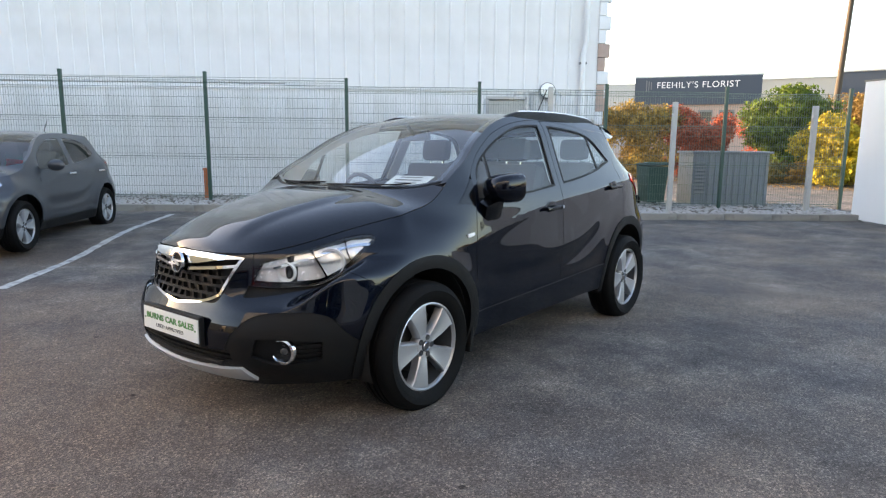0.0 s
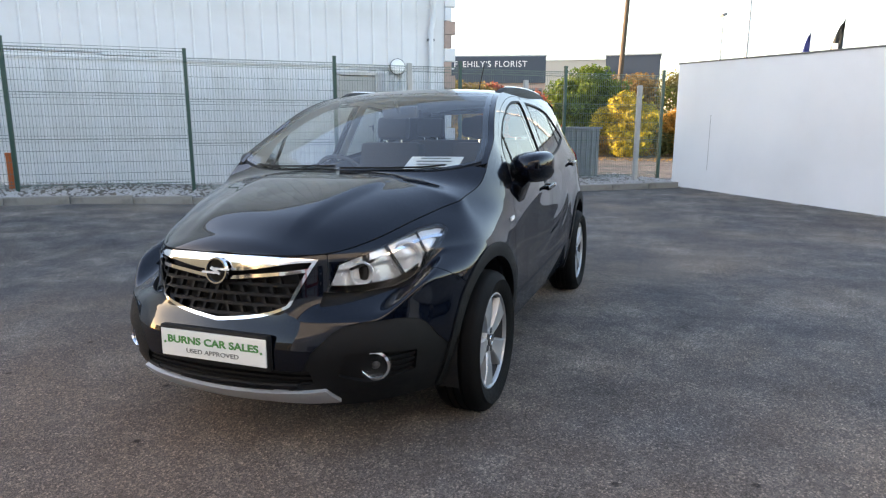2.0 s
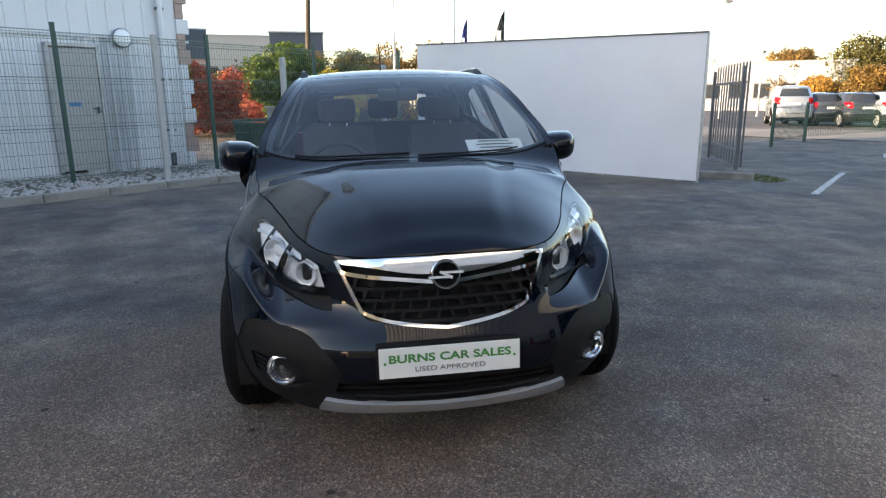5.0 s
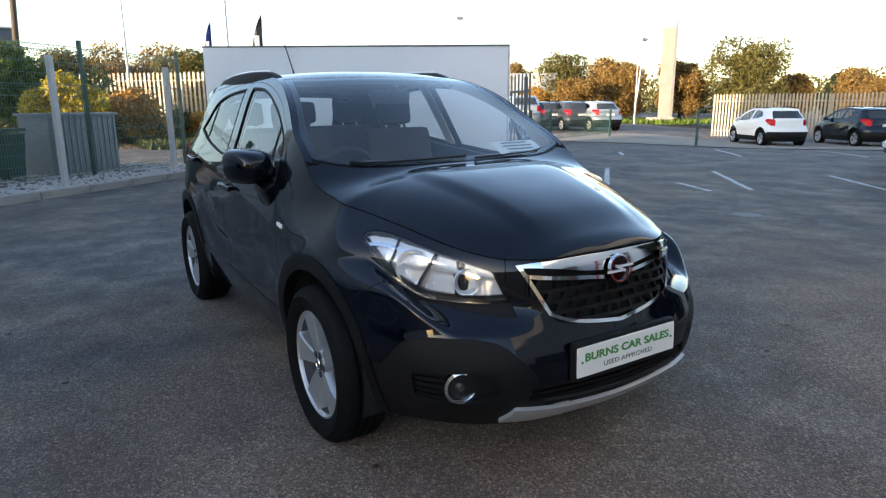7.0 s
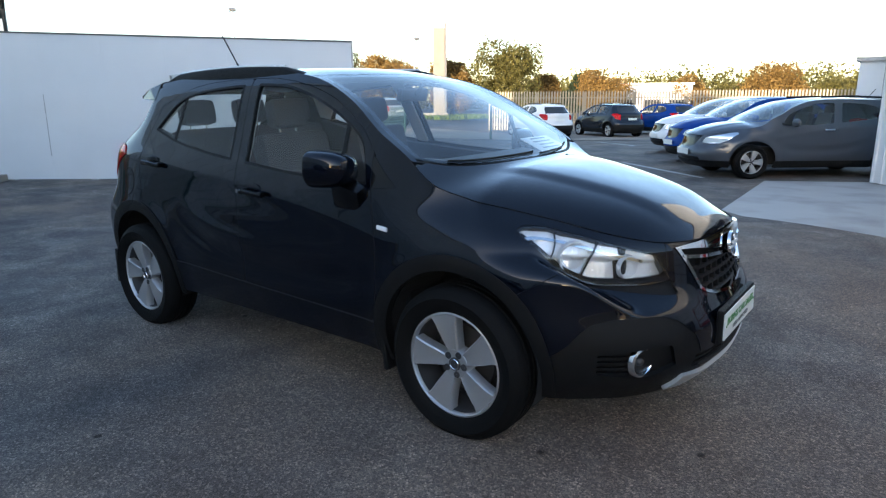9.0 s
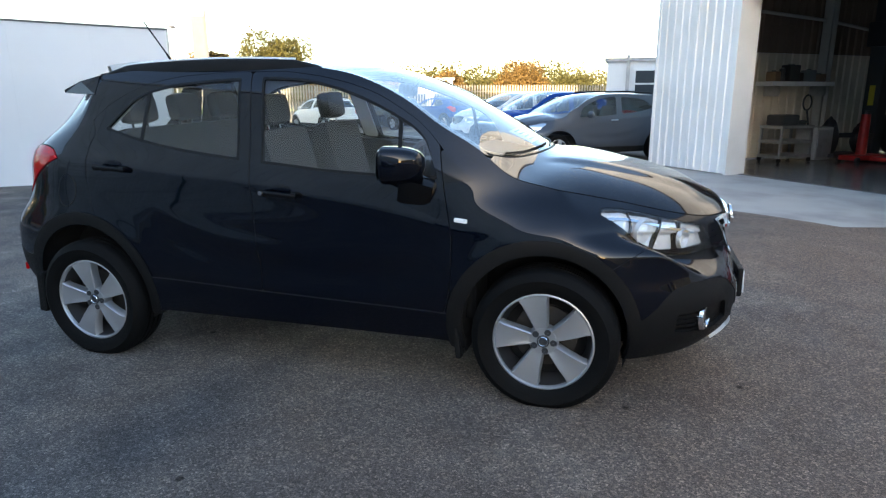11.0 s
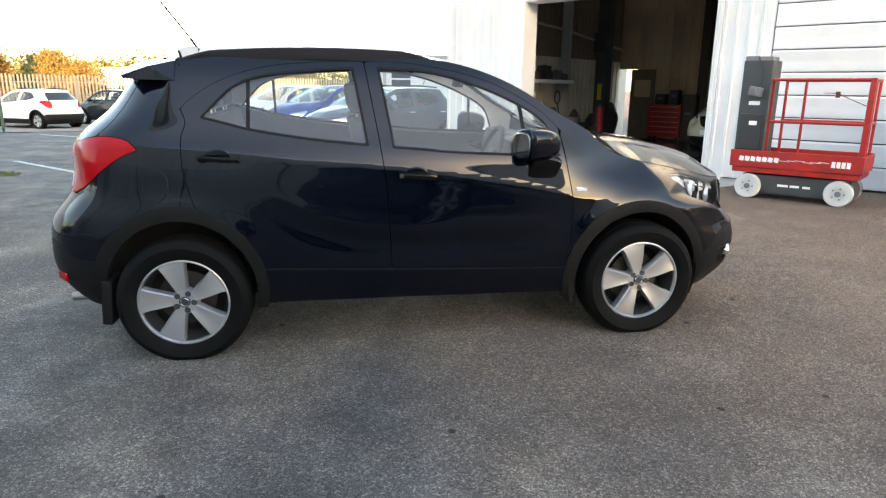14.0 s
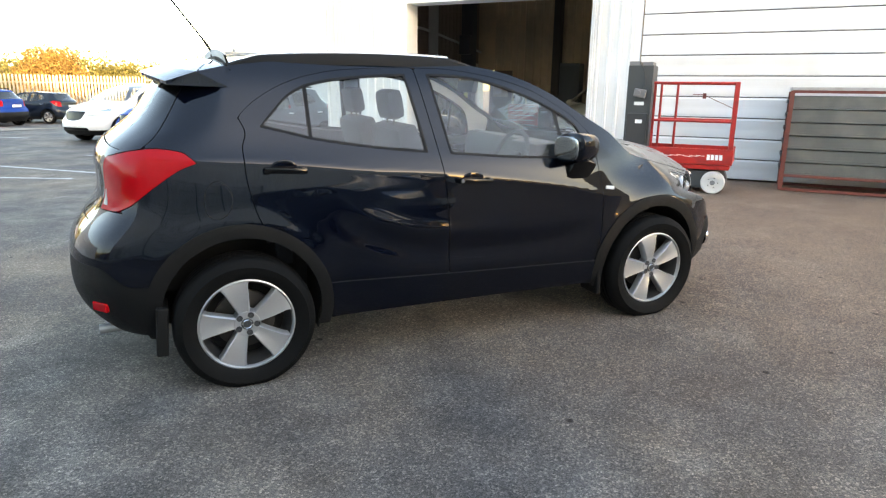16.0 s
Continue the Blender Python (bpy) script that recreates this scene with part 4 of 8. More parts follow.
def main_car():
    car = thing("car", pose(0, -0.004, 0.008, 0.9, 0, 0), "shiny black compact SUV with silver alloy wheels parked on tarmac", "car")
    st = (0.016, 0.016)

    def side_panel(name, zr, field, material=M_black, thick=0.014, out=0.0, label="", step=st, ur=None, under=None):
        obs = []
        for s, full in each_side():
            r = full if ur is None else ((ur[0], ur[1]) if s > 0 else (-ur[1], -ur[0]))
            me = sheet_mesh(name, skin, r, zr, step, field, material, thick, out)
            obs.append(part(name, me, None, under[0 if s > 0 else 1] if under else car, label))
        return obs

    def front_panel(name, zr, field, material, thick=0.014, out=0.0, label="", half=1.5, parent=None, step=(0.009, 0.008)):
        me = sheet_mesh(name, skin, (-half, half), zr, step, field, material, thick, out)
        return part(name, me, None, parent or car, label)

    rimz = lambda u: rim_of(u)[..., 2]
    # doors with their panes and handles
    fd = side_panel("front_door", (0.4, 1.56), lambda x, y, z, u, v: both(x - b_seam(z) - GAP, f_seam(z) - x - GAP, z - sill_z(x) - GAP, door_top(x) - z, -front_panes(x, z) - 0.004), ur=(1.0, 3.2), label="gloss black front door")
    rd = side_panel("rear_door", (0.4, 1.56), lambda x, y, z, u, v: both(b_seam(z) - x - GAP, x - r_seam(z) - GAP, z - sill_z(x) - GAP, door_top(x) - z, wheel_gap(x, z, -1.265, 0.418), -rear_panes(x, z) - 0.004), ur=(2.0, 4.2), label="gloss black rear door")
    bar = lambda x, z, at_: np.abs(x - at_) - 0.011
    side_panel("window_glass", (1.0, 1.53), lambda x, y, z, u, v: both(front_panes(x, z) + 0.003, -(x - 0.565 - (1.2 - z) * 0.12) - 0.008), M_pane, 0.0, -0.006, "clear door glass", ur=(1.0, 3.2), under=fd)
    side_panel("quarter_glass", (1.0, 1.53), lambda x, y, z, u, v: both(front_panes(x, z) + 0.003, (x - 0.565 - (1.2 - z) * 0.12) - 0.008), M_pane, 0.0, -0.006, "small fixed front pane", ur=(1.0, 3.2), under=fd)
    side_panel("window_divider", (1.0, 1.53), lambda x, y, z, u, v: both(front_panes(x, z) + 0.004, 0.010 - np.abs(x - 0.565 - (1.2 - z) * 0.12)), M_trim, 0.012, -0.003, ur=(1.0, 3.2), under=fd)
    side_panel("window_glass", (1.0, 1.53), lambda x, y, z, u, v: both(rear_panes(x, z) + 0.003, (x + 0.897) - 0.008), M_pane_dark, 0.0, -0.006, "tinted rear door glass", ur=(2.0, 4.2), under=rd)
    side_panel("quarter_glass", (1.0, 1.53), lambda x, y, z, u, v: both(rear_panes(x, z) + 0.003, -(x + 0.897) - 0.008), M_pane_dark, 0.0, -0.006, "small tinted rear pane", ur=(2.0, 4.2), under=rd)
    side_panel("window_divider", (1.0, 1.53), lambda x, y, z, u, v: both(rear_panes(x, z) + 0.004, 0.010 - np.abs(x + 0.897)), M_trim, 0.012, -0.003, ur=(2.0, 4.2), under=rd)
    for panes, under, ur in ((front_panes, fd, (1.0, 3.2)), (rear_panes, rd, (2.0, 4.2))):
        side_panel("window_seal", (1.0, 1.53), lambda x, y, z, u, v, p=panes: both(p(x, z) + 0.008, 0.005 - p(x, z)), M_trim, 0.006, 0.0015, ur=ur, under=under, step=(0.008, 0.008))
    # frame over the doors, fixed corner patch, wings, rear quarters
    side_panel("roof_side_frame", (1.1, 1.6), lambda x, y, z, u, v: both(z - door_top(x) - GAP, rimz(u) - z + 0.002, x + 1.26, 0.97 - x, either(z - 1.06, x)), ur=(1.0, 4.2))
    side_panel("corner_patch", (1.0, 1.3), lambda x, y, z, u, v: both(1.20 - (x - 0.75) * 0.85 - z, z - 1.035 - (x - 0.75) * 0.08, x - f_seam(z) - 0.004), M_gloss, 0.01, 0.003, "black corner patch ahead of the door", ur=(0.9, 2.4), step=(0.01, 0.01))
    lamp_mid = lambda a: 0.5 * (lamp_up(a) + lamp_low(a))
    wings = side_panel("front_wing", (0.4, 1.3), lambda x, y, z, u, v: both(x - f_seam(z) - GAP, rimz(u) - z - GAP, wheel_gap(x, z, 1.265, 0.418), z - sill_z(x) - GAP, either(wing_seam(z) - x - GAP, z - lamp_mid(np.abs(u))), -head_lamp(u, z) - GAP, np.abs(u) - 0.432, x - 0.78), ur=(0.3, 2.6), label="gloss black front wing", step=(0.009, 0.007))
    side_panel("rear_quarter", (0.45, 1.6), lambda x, y, z, u, v: both(r_seam(z) - x - GAP, either(rimz(u) - z + 0.002, -1.7 - x), wheel_gap(x, z, -1.265, 0.418), x - t_seam(z) - GAP, -tail_lamp(x, y, z) - GAP, either(z - 0.87, x + 1.70 + (z - 0.6) * 0.25), x + 1.98), ur=(3.0, U_END), label="gloss black rear quarter")
    # sills, arch trims, mud flaps
    side_panel("sill", (0.22, 0.5), lambda x, y, z, u, v: both(sill_z(x) - z - GAP, z - 0.27, wheel_gap(x, z, 1.265, 0.405), wheel_gap(x, z, -1.265, 0.405), x + 1.0, 1.0 - x), M_black, 0.03, 0.006, "gloss black sill", ur=(1.0, 4.2))
    for xc in (1.265, -1.265):
        side_panel("arch_trim", (0.2, 0.82), lambda x, y, z, u, v, xc=xc: both(wheel_gap(x, z, xc, 0.378), -wheel_gap(x, z, xc - 0.006, 0.446), z - 0.24), M_trim, 0.05, 0.007, "black plastic wheel arch trim", ur=(0.75, 2.6) if xc > 0 else (3.0, 4.6), step=(0.012, 0.012))
    for x in (0.86, -1.665):
        for s in (1, -1):
            bm = bmesh.new()
            box(bm, (0.055 if x < 0 else 0.03, 0.18, 0.24), pose(x + (0.02 if x < 0 else 0), s * 0.785, 0.31, 0, 4 if x < 0 else -6, 0), 0.012)
            part("mud_flap", bm, M_trim, car)
    # front: bumper, cladding, skid, grille, intake
    nose_field = lambda x, y, z, u, v: both(x - wing_seam(z) - GAP, rimz(u) - z - GAP, either(lamp_mid(np.abs(u)) - z, 0.43 - np.abs(u)), z - clad_top(np.abs(u)), wheel_gap(x, z, 1.265, 0.418), -head_lamp(u, z) - GAP, -grille(y, z) - 0.003, -intake(y, z), 0.0 * z + 1, -lamp_slot(u, z))
    bumper = front_panel("front_bumper", (0.34, 0.95), nose_field, M_black, label="gloss black front bumper")
    clad = front_panel("bumper_cladding", (0.2, 0.66), lambda x, y, z, u, v: both(clad_top(np.abs(u)) - z - 0.002, z - 0.235 - 0.05 * smooth(1.95, 1.7, x) * 0, x - 1.55, wheel_gap(x, z, 1.265, 0.40), -intake(y, z), -fog_pocket(u, z)), M_trim, 0.02, -0.004, "matt black lower bumper moulding")
    front_panel("lower_lip", (0.2, 0.37), lambda x, y, z, u, v: both(0.36 - z, z - 0.225, 0.5 - np.abs(y)), M_trim, 0.02, -0.012)
    front_panel("skid_plate", (0.2, 0.4), lambda x, y, z, u, v: both(0.312 + 0.03 * (np.abs(y) / 0.47) ** 2 - z, z - 0.258 - 0.012 * (np.abs(y) / 0.47) ** 2, (0.475 + (0.3 - z) * 0.4) - np.abs(y)), M_silver, 0.02, 0.012, "satin silver skid strip", half=0.7)
    for s in (1, -1):
        front_panel("lamp_slot", (0.6, 0.75), lambda x, y, z, u, v, s=s: both(lamp_slot(u, z) + 0.006, s * u), M_trim, 0.01, -0.016, "black slot below the headlamp")
    back = front_panel("grille_backing", (0.58, 0.9), lambda x, y, z, u, v: grille(y, z) + 0.01, M_well, 0.004, -0.045, half=0.6)
    gr = front_panel("grille_frame", (0.58, 0.9), lambda x, y, z, u, v: both(grille(y, z) + 0.003, 0.010 - grille(y, z)), M_chrome, 0.03, 0.006, "chrome grille surround", half=0.6, step=(0.004, 0.004))
    front_panel("grille_bar", (0.58, 0.9), lambda x, y, z, u, v: both(grille(y, z), z - 0.800 - 0.036 * smooth(0.06, 0.36, np.abs(y))), M_chrome, 0.03, 0.012, "broad chrome upper bar", half=0.6, step=(0.006, 0.006), parent=gr)
    front_panel("grille_bar", (0.58, 0.9), lambda x, y, z, u, v: both(grille(y, z), 0.007 - np.abs(z - 0.766 - 0.042 * np.abs(y) / 0.39)), M_chrome, 0.02, 0.010, "thin chrome bar", half=0.6, step=(0.006, 0.006), parent=gr)
    # honeycomb of the grille: staggered upright webs between level bars
    for k, z0 in enumerate((0.625, 0.665, 0.705, 0.745)):
        front_panel("grille_rail", (0.58, 0.9), lambda x, y, z, u, v, z0=z0: both(grille(y, z), 0.0065 - np.abs(z - z0)), M_trim, 0.02, -0.012, half=0.6, step=(0.006, 0.004), parent=gr)
        pitch = 0.066
        web = front_panel("grille_web", (0.58, 0.9), lambda x, y, z, u, v, z0=z0, k=k: both(grille(y, z), 0.006 - np.abs((y + (z - z0) * 0.35 * np.sign(y) + (k % 2) * pitch / 2 + 5 * pitch) % pitch - pitch / 2), z - z0, z0 + 0.04 - z), M_trim, 0.02, -0.014, half=0.6, step=(0.004, 0.006), parent=gr)
        tagged(web, kind="stuff")
    front_panel("intake_backing", (0.33, 0.45), lambda x, y, z, u, v: intake(y, z) + 0.008, M_well, 0.004, -0.05, half=0.7)
    for z0 in (0.368, 0.39, 0.412):
        front_panel("intake_slat", (0.33, 0.45), lambda x, y, z, u, v, z0=z0: both(intake(y, z), 0.005 - np.abs(z - z0)), M_trim, 0.02, -0.016, half=0.7, step=(0.012, 0.003))
    # badge: ring with a level flash
    p = skin(np.array(0.0), np.array(0.798))
    badge = part("badge", revolve(bmesh.new(), [(0.043, 0.0), (0.046, 0.012), (0.052, 0.012), (0.055, 0.0)], 48), M_chrome, gr, "round chrome emblem", pose(p[0] + 0.022, 0, 0.798, 8, 0, -90), smooth=True)
    bm = bmesh.new()
    cyl(bm, 0.045, 0.045, 0.008, pose(0, 0.0, 0, 90, 0, 0), 40)
    part("badge_disc", bm, M_gloss, badge)
    bm = bmesh.new()
    box(bm, (0.075, 0.008, 0.008), pose(0.026, 0.011, -0.008))
    box(bm, (0.075, 0.008, 0.008), pose(-0.026, 0.011, 0.008))
    box(bm, (0.05, 0.008, 0.010), pose(0, 0.011, 0, 0, -28, 0))
    part("badge_flash", bm, M_lampsilver, badge)
    # dealer plate
    pl = part("number_plate", box(bmesh.new(), (0.008, 0.512, 0.112), Matrix(), 0.003), M_plate, car, "white dealer plate with green lettering", pose(2.188, 0.0, 0.500, 0, -2, 0))
    face = pose(0.0045, 0, 0, 90, 0, 90)
    letters("dealer_name", "BURNS CAR SALES", 0.041, M_platetext, pl, face @ pose(0, 0.014, 0) @ Matrix.Diagonal((1.3, 1, 1, 1)), spacing=1.02, bold=0.0012)
    letters("dealer_line", "USED APPROVED", 0.026, M_platetext2, pl, face @ pose(0, -0.028, 0) @ Matrix.Diagonal((1.3, 1, 1, 1)))
    for y in (-0.235, 0.235):
        part("plate_screw", cyl(bmesh.new(), 0.005, 0.005, 0.003, pose(0.005, y, 0.0, 0, 90, 0), 10), M_platetext, pl)
    bm = bmesh.new()
    box(bm, (0.03, 0.53, 0.15), pose(2.171, 0, 0.497), 0.012)
    part("plate_holder", bm, M_trim, car)
    # headlamps: a fluted bright bowl behind the lens
    def lampskin(u, z):
        p_ = skin(u, z)
        a_ = 0.35 + 0.5 * np.abs(u)
        flute = np.abs((np.abs(u) * 8 + z * 3) % 1 - 0.5) * 0.02 + np.abs((np.abs(u) * 60) % 1 - 0.5) * 0.004
        step = 0.02 * smooth(0.0, 0.008, z - 0.79 - 0.08 * (np.abs(u) - 0.6))
        dd = 0.058 - flute - step
        return p_ - np.stack((dd * np.cos(a_), np.where(u < 0, -1.0, 1.0) * dd * np.sin(a_), 0 * dd), -1)
    for s in (1, -1):
        r = (0.38, 1.3) if s > 0 else (-1.3, -0.38)
        hl = part("headlamp", sheet_mesh("headlamp", lampskin, r, (0.68, 0.96), (0.006, 0.008), lambda x, y, z, u, v: head_lamp(u, z) + 0.002, M_lampsilver, 0.004, 0.0), None, car, "clear headlamp with chrome reflectors")
        part("lens", sheet_mesh("lens", skin, r, (0.68, 0.96), (0.01, 0.01), lambda x, y, z, u, v: head_lamp(u, z), M_lens, 0.0, 0.002), None, hl, "clear polycarbonate lens")
        part("lamp_bezel", sheet_mesh("lamp_bezel", skin, r, (0.68, 0.96), (0.008, 0.008), lambda x, y, z, u, v: both(head_lamp(u, z) + 0.003, 0.008 - head_lamp(u, z)), M_gloss, 0.05, -0.002), None, hl)
        for u0, u1 in ((0.655, 0.662), (0.80, 0.806)):
            part("lamp_rib", sheet_mesh("lamp_rib", skin, r, (0.68, 0.96), (0.004, 0.006), lambda x, y, z, u, v, u0=u0, u1=u1: both(head_lamp(u, z) - 0.004, np.abs(u) + (z - 0.8) * 0.5 - u0, u1 - np.abs(u) - (z - 0.8) * 0.5), M_gloss, 0.03, -0.012), None, hl)
        part("lamp_sill", sheet_mesh("lamp_sill", skin, r, (0.68, 0.96), (0.008, 0.006), lambda x, y, z, u, v: both(head_lamp(u, z) - 0.002, lamp_low(np.abs(u)) + 0.022 - z, 1.0 - np.abs(u)), M_gloss, 0.02, -0.018), None, hl)
        part("lamp_blade", sheet_mesh("lamp_blade", skin, r, (0.68, 0.96), (0.008, 0.004), lambda x, y, z, u, v: both(head_lamp(u, z) - 0.004, 0.006 - np.abs(z - lamp_up(np.abs(u)) + 0.045), np.abs(u) - 0.5), M_chrome, 0.025, -0.014), None, hl)
        for u0, z0, rad in ((0.535, 0.765, 0.042), (0.70, 0.805, 0.060)):
            c = skin(np.array(s * u0), np.array(z0))
            a = s * (0.5 if u0 < 0.6 else 0.68)
            bowl = bmesh.new()
            revolve(bowl, [(0.012, -0.05), (rad * 0.55, -0.04), (rad * 0.85, -0.02), (rad, 0.0), (rad + 0.006, 0.002), (rad + 0.008, -0.02)], 32)
            part("reflector", bowl, M_lampsilver, hl, "chrome reflector bowl", Matrix.Translation(c - 0.022 * np.array((math.cos(a), math.sin(a), 0))) @ pose(0, 0, 0, 0, 0, math.degrees(a) - 90), smooth=True)
            ball = bmesh.new()
            bmesh.ops.create_uvsphere(ball, u_segments=16, v_segments=10, radius=rad * 0.28)
            part("bulb", ball, M_lens, hl, m=Matrix.Translation(c - 0.05 * np.array((math.cos(a), math.sin(a), 0))), smooth=True)
        # fog lamp in its recess
        rp = (0.5, 0.9) if s > 0 else (-0.9, -0.5)
        part("lamp_pocket", sheet_mesh("lamp_pocket", skin, rp, (0.32, 0.5), (0.02, 0.02), lambda x, y, z, u, v: fog_pocket(u, z) + 0.012, M_trim, 0.004, -0.026), None, clad)
        c = skin(np.array(s * 0.67), np.array(0.425))
        a = math.atan2(s * 0.36, 1)
        F = Matrix.Translation(c - 0.024 * np.array((math.cos(a), math.sin(a), 0))) @ pose(0, 0, 0, 0, 0, math.degrees(a) - 90)
        fog = part("fog_lamp", revolve(bmesh.new(), [(0.046, -0.03), (0.046, 0.002), (0.052, 0.010), (0.062, 0.006), (0.066, -0.01)], 40), M_chrome, car, "round fog lamp with a chrome ring", F, smooth=True)
        part("fog_reflector", revolve(bmesh.new(), [(0.001, -0.035), (0.03, -0.028), (0.046, -0.004)], 32), M_chrome, fog, smooth=True)
        part("fog_lens", revolve(bmesh.new(), [(0.001, 0.006), (0.03, 0.004), (0.047, 0.0)], 32), M_lens, fog, smooth=True)
        ball = bmesh.new()
        bmesh.ops.create_uvsphere(ball, u_segments=14, v_segments=8, radius=0.02)
        part("fog_bulb", ball, M_dark, fog, m=pose(0, -0.015, 0), smooth=True)
        for k in range(4):
            zz = 0.377 + 0.024 * k
            rr = (0.6, 0.87) if s > 0 else (-0.87, -0.6)
            part("recess_rib", sheet_mesh("recess_rib", skin, rr, (zz - 0.01, zz + 0.01), (0.02, 0.004), lambda x, y, z, u, v, zz=zz: both(0.005 - np.abs(z - zz), np.hypot(np.abs(u) - 0.67, z - 0.425) - 0.066, np.abs(u) - 0.67, fog_pocket(u, z) + 0.004), M_trim, 0.012, -0.012), None, clad)
    # bonnet, screen, roof
    cowl = lambda y: 1.175 - 0.2 * (y / 0.7) ** 2
    header = lambda y: 0.26 - 0.12 * (y / 0.6) ** 2
    margin = lambda x, y, u: np.abs(rim_of(np.abs(u))[..., 1]) - np.abs(y)
    dst = (0.016, 0.02)
    hood = part("bonnet", sheet_mesh("bonnet", deck, (0.0, 1.75), (-1, 1), (0.012, 0.02), lambda x, y, z, u, v: both(x - cowl(y) - 0.018, margin(x, y, u) - GAP, 2.2 - x), M_black, 0.012), None, car, "gloss black bonnet with two pressed lines")
    part("cowl", sheet_mesh("cowl", deck, (0.8, 1.9), (-1, 1), dst, lambda x, y, z, u, v: both(x - cowl(y) + 0.012, cowl(y) + 0.016 - x, margin(x, y, u) - 0.01), M_trim, 0.01, -0.006), None, car, "black plastic scuttle")
    part("windscreen", sheet_mesh("windscreen", deck, (0.9, 2.6), (-1, 1), dst, lambda x, y, z, u, v: both(cowl(y) - 0.0 - x, x - header(y) - 0.004, margin(x, y, u) - 0.036), M_screen, 0.0), None, car, "clear laminated windscreen")
    part("screen_band", sheet_mesh("screen_band", deck, (0.9, 2.6), (-1, 1), (0.01, 0.012), lambda x, y, z, u, v: both(cowl(y) - x, x - header(y) - 0.004, margin(x, y, u) - 0.036, either(0.035 - (margin(x, y, u) - 0.036), header(y) + 0.05 - x, x - cowl(y) + 0.02)), M_gloss, 0.0, -0.004), None, car)
    for s in (1, -1):
        vr = (0.7, 1.0) if s > 0 else (-1.0, -0.7)
        part("a_pillar", sheet_mesh("a_pillar", deck, (0.9, 2.7), vr, (0.016, 0.008), lambda x, y, z, u, v: both(cowl(y) + 0.03 - x, x - header(y) + 0.0, 0.034 - margin(x, y, u)), M_black, 0.02), None, car, "gloss black windscreen pillar")
    part("roof", sheet_mesh("roof", deck, (1.6, U_END), (-1, 1), (0.02, 0.03), lambda x, y, z, u, v: both(header(y) - x, x + 1.44, margin(x, y, u) + 0.001), M_black, 0.012), None, car, "gloss black roof")
    part("headlining", sheet_mesh("headlining", deck, (1.8, U_END), (-1, 1), (0.05, 0.06), lambda x, y, z, u, v: both(header(y) - 0.03 - x, x + 1.4, margin(x, y, u) - 0.05), M_liner, 0.004, -0.045), None, car)
    # rear spoiler
    bm = bmesh.new()
    rows = []
    for i in range(41):
        w_ = -1 + i / 20
        k = 1 - abs(w_) ** 2.4
        xf = -1.4 + 0.14 * abs(w_) ** 4
        zf = float(spine(xf)) + (float(edge_z(xf)) - float(spine(xf))) * abs(w_) ** 2.3 + 0.004
        zt = 1.452 + 0.045 * (1 - w_ * w_)
        xe = -1.53 - 0.11 * k
        zb = zf - 0.1
        rows.append([bm.verts.new(v) for v in ((xf, 0.618 * w_, zf), ((xe + xf) / 2, 0.625 * w_, (zf + zt) / 2 + 0.008), (xe, 0.61 * w_, zt), (xe + 0.005, 0.612 * w_, zt - 0.016), ((xe + xf) / 2, 0.655 * w_, (zb + zt) / 2 - 0.01), (xf, 0.674 * w_, zb))])
    for a, b in zip(rows, rows[1:]):
        for i in range(5):
            bm.faces.new((a[i], a[i + 1], b[i + 1], b[i]))
    bm.faces.new(rows[0])
    bm.faces.new(rows[-1][::-1])
    part("rear_spoiler", bm, M_black, car, "gloss black roof spoiler")
    # tailgate and rear bumper
    def rear_panel(name, zr, field, material, thick=0.014, out=0.0, label="", step=(0.02, 0.016)):
        fn = lambda u, z: skin(np.where(u < U_END, u, u - 2 * U_END), z, 0.0)
        return part(name, sheet_mesh(name, fn, (U_END - 1.3, U_END + 1.3), zr, step, field, material, thick, out), None, car, label)
    rear_panel("tailgate", (0.7, 1.55), lambda x, y, z, u, v: both(t_seam(z) - x - GAP, z - 0.80, 1.5 - z, -tail_lamp(x, y, z) - GAP, -both(z - 1.17 + 0.03 * (y / 0.6) ** 2, 1.47 - z, 0.62 - (z - 1.15) * 0.28 - np.abs(y))), M_black, label="gloss black tailgate")
    rear_panel("rear_window", (1.1, 1.55), lambda x, y, z, u, v: both(t_seam(z) - x - 0.004, z - 1.172 + 0.03 * (y / 0.6) ** 2, 1.49 - z, 0.62 - (z - 1.15) * 0.28 - np.abs(y)), M_pane_dark, 0.0, -0.004, "tinted rear window")
    for s in (1, -1):
        rear_panel("window_border", (1.1, 1.55), lambda x, y, z, u, v, s=s: both(s * y, t_seam(z) - x - 0.004, z - 1.172 + 0.03 * (y / 0.6) ** 2, 1.49 - z, 0.63 - (z - 1.15) * 0.28 - np.abs(y), np.abs(y) - 0.49 + (z - 1.15) * 0.28), M_gloss, 0.006, 0.0, "black painted border of the rear window")
    rear_panel("rear_bumper", (0.5, 0.92), lambda x, y, z, u, v: both(0.86 - z - GAP, z - 0.53 - 0.09 * smooth(-1.75, -1.9, x), either(-1.69 - (z - 0.6) * 0.25 - x, -1.85 - x), wheel_gap(x, z, -1.265, 0.418), either(0.795 - z, x - t_seam(z), np.abs(y) - 0.5), -tail_lamp(x, y, z) - GAP), M_black, label="gloss black rear bumper")
    rear_panel("bumper_cladding", (0.2, 0.65), lambda x, y, z, u, v: both(0.53 + 0.09 * smooth(-1.75, -1.9, x) - z - 0.002, z - 0.26 - 0.0 * x, -1.6 - x, wheel_gap(x, z, -1.265, 0.40)), M_trim, 0.02, -0.002, "matt black lower rear bumper moulding")
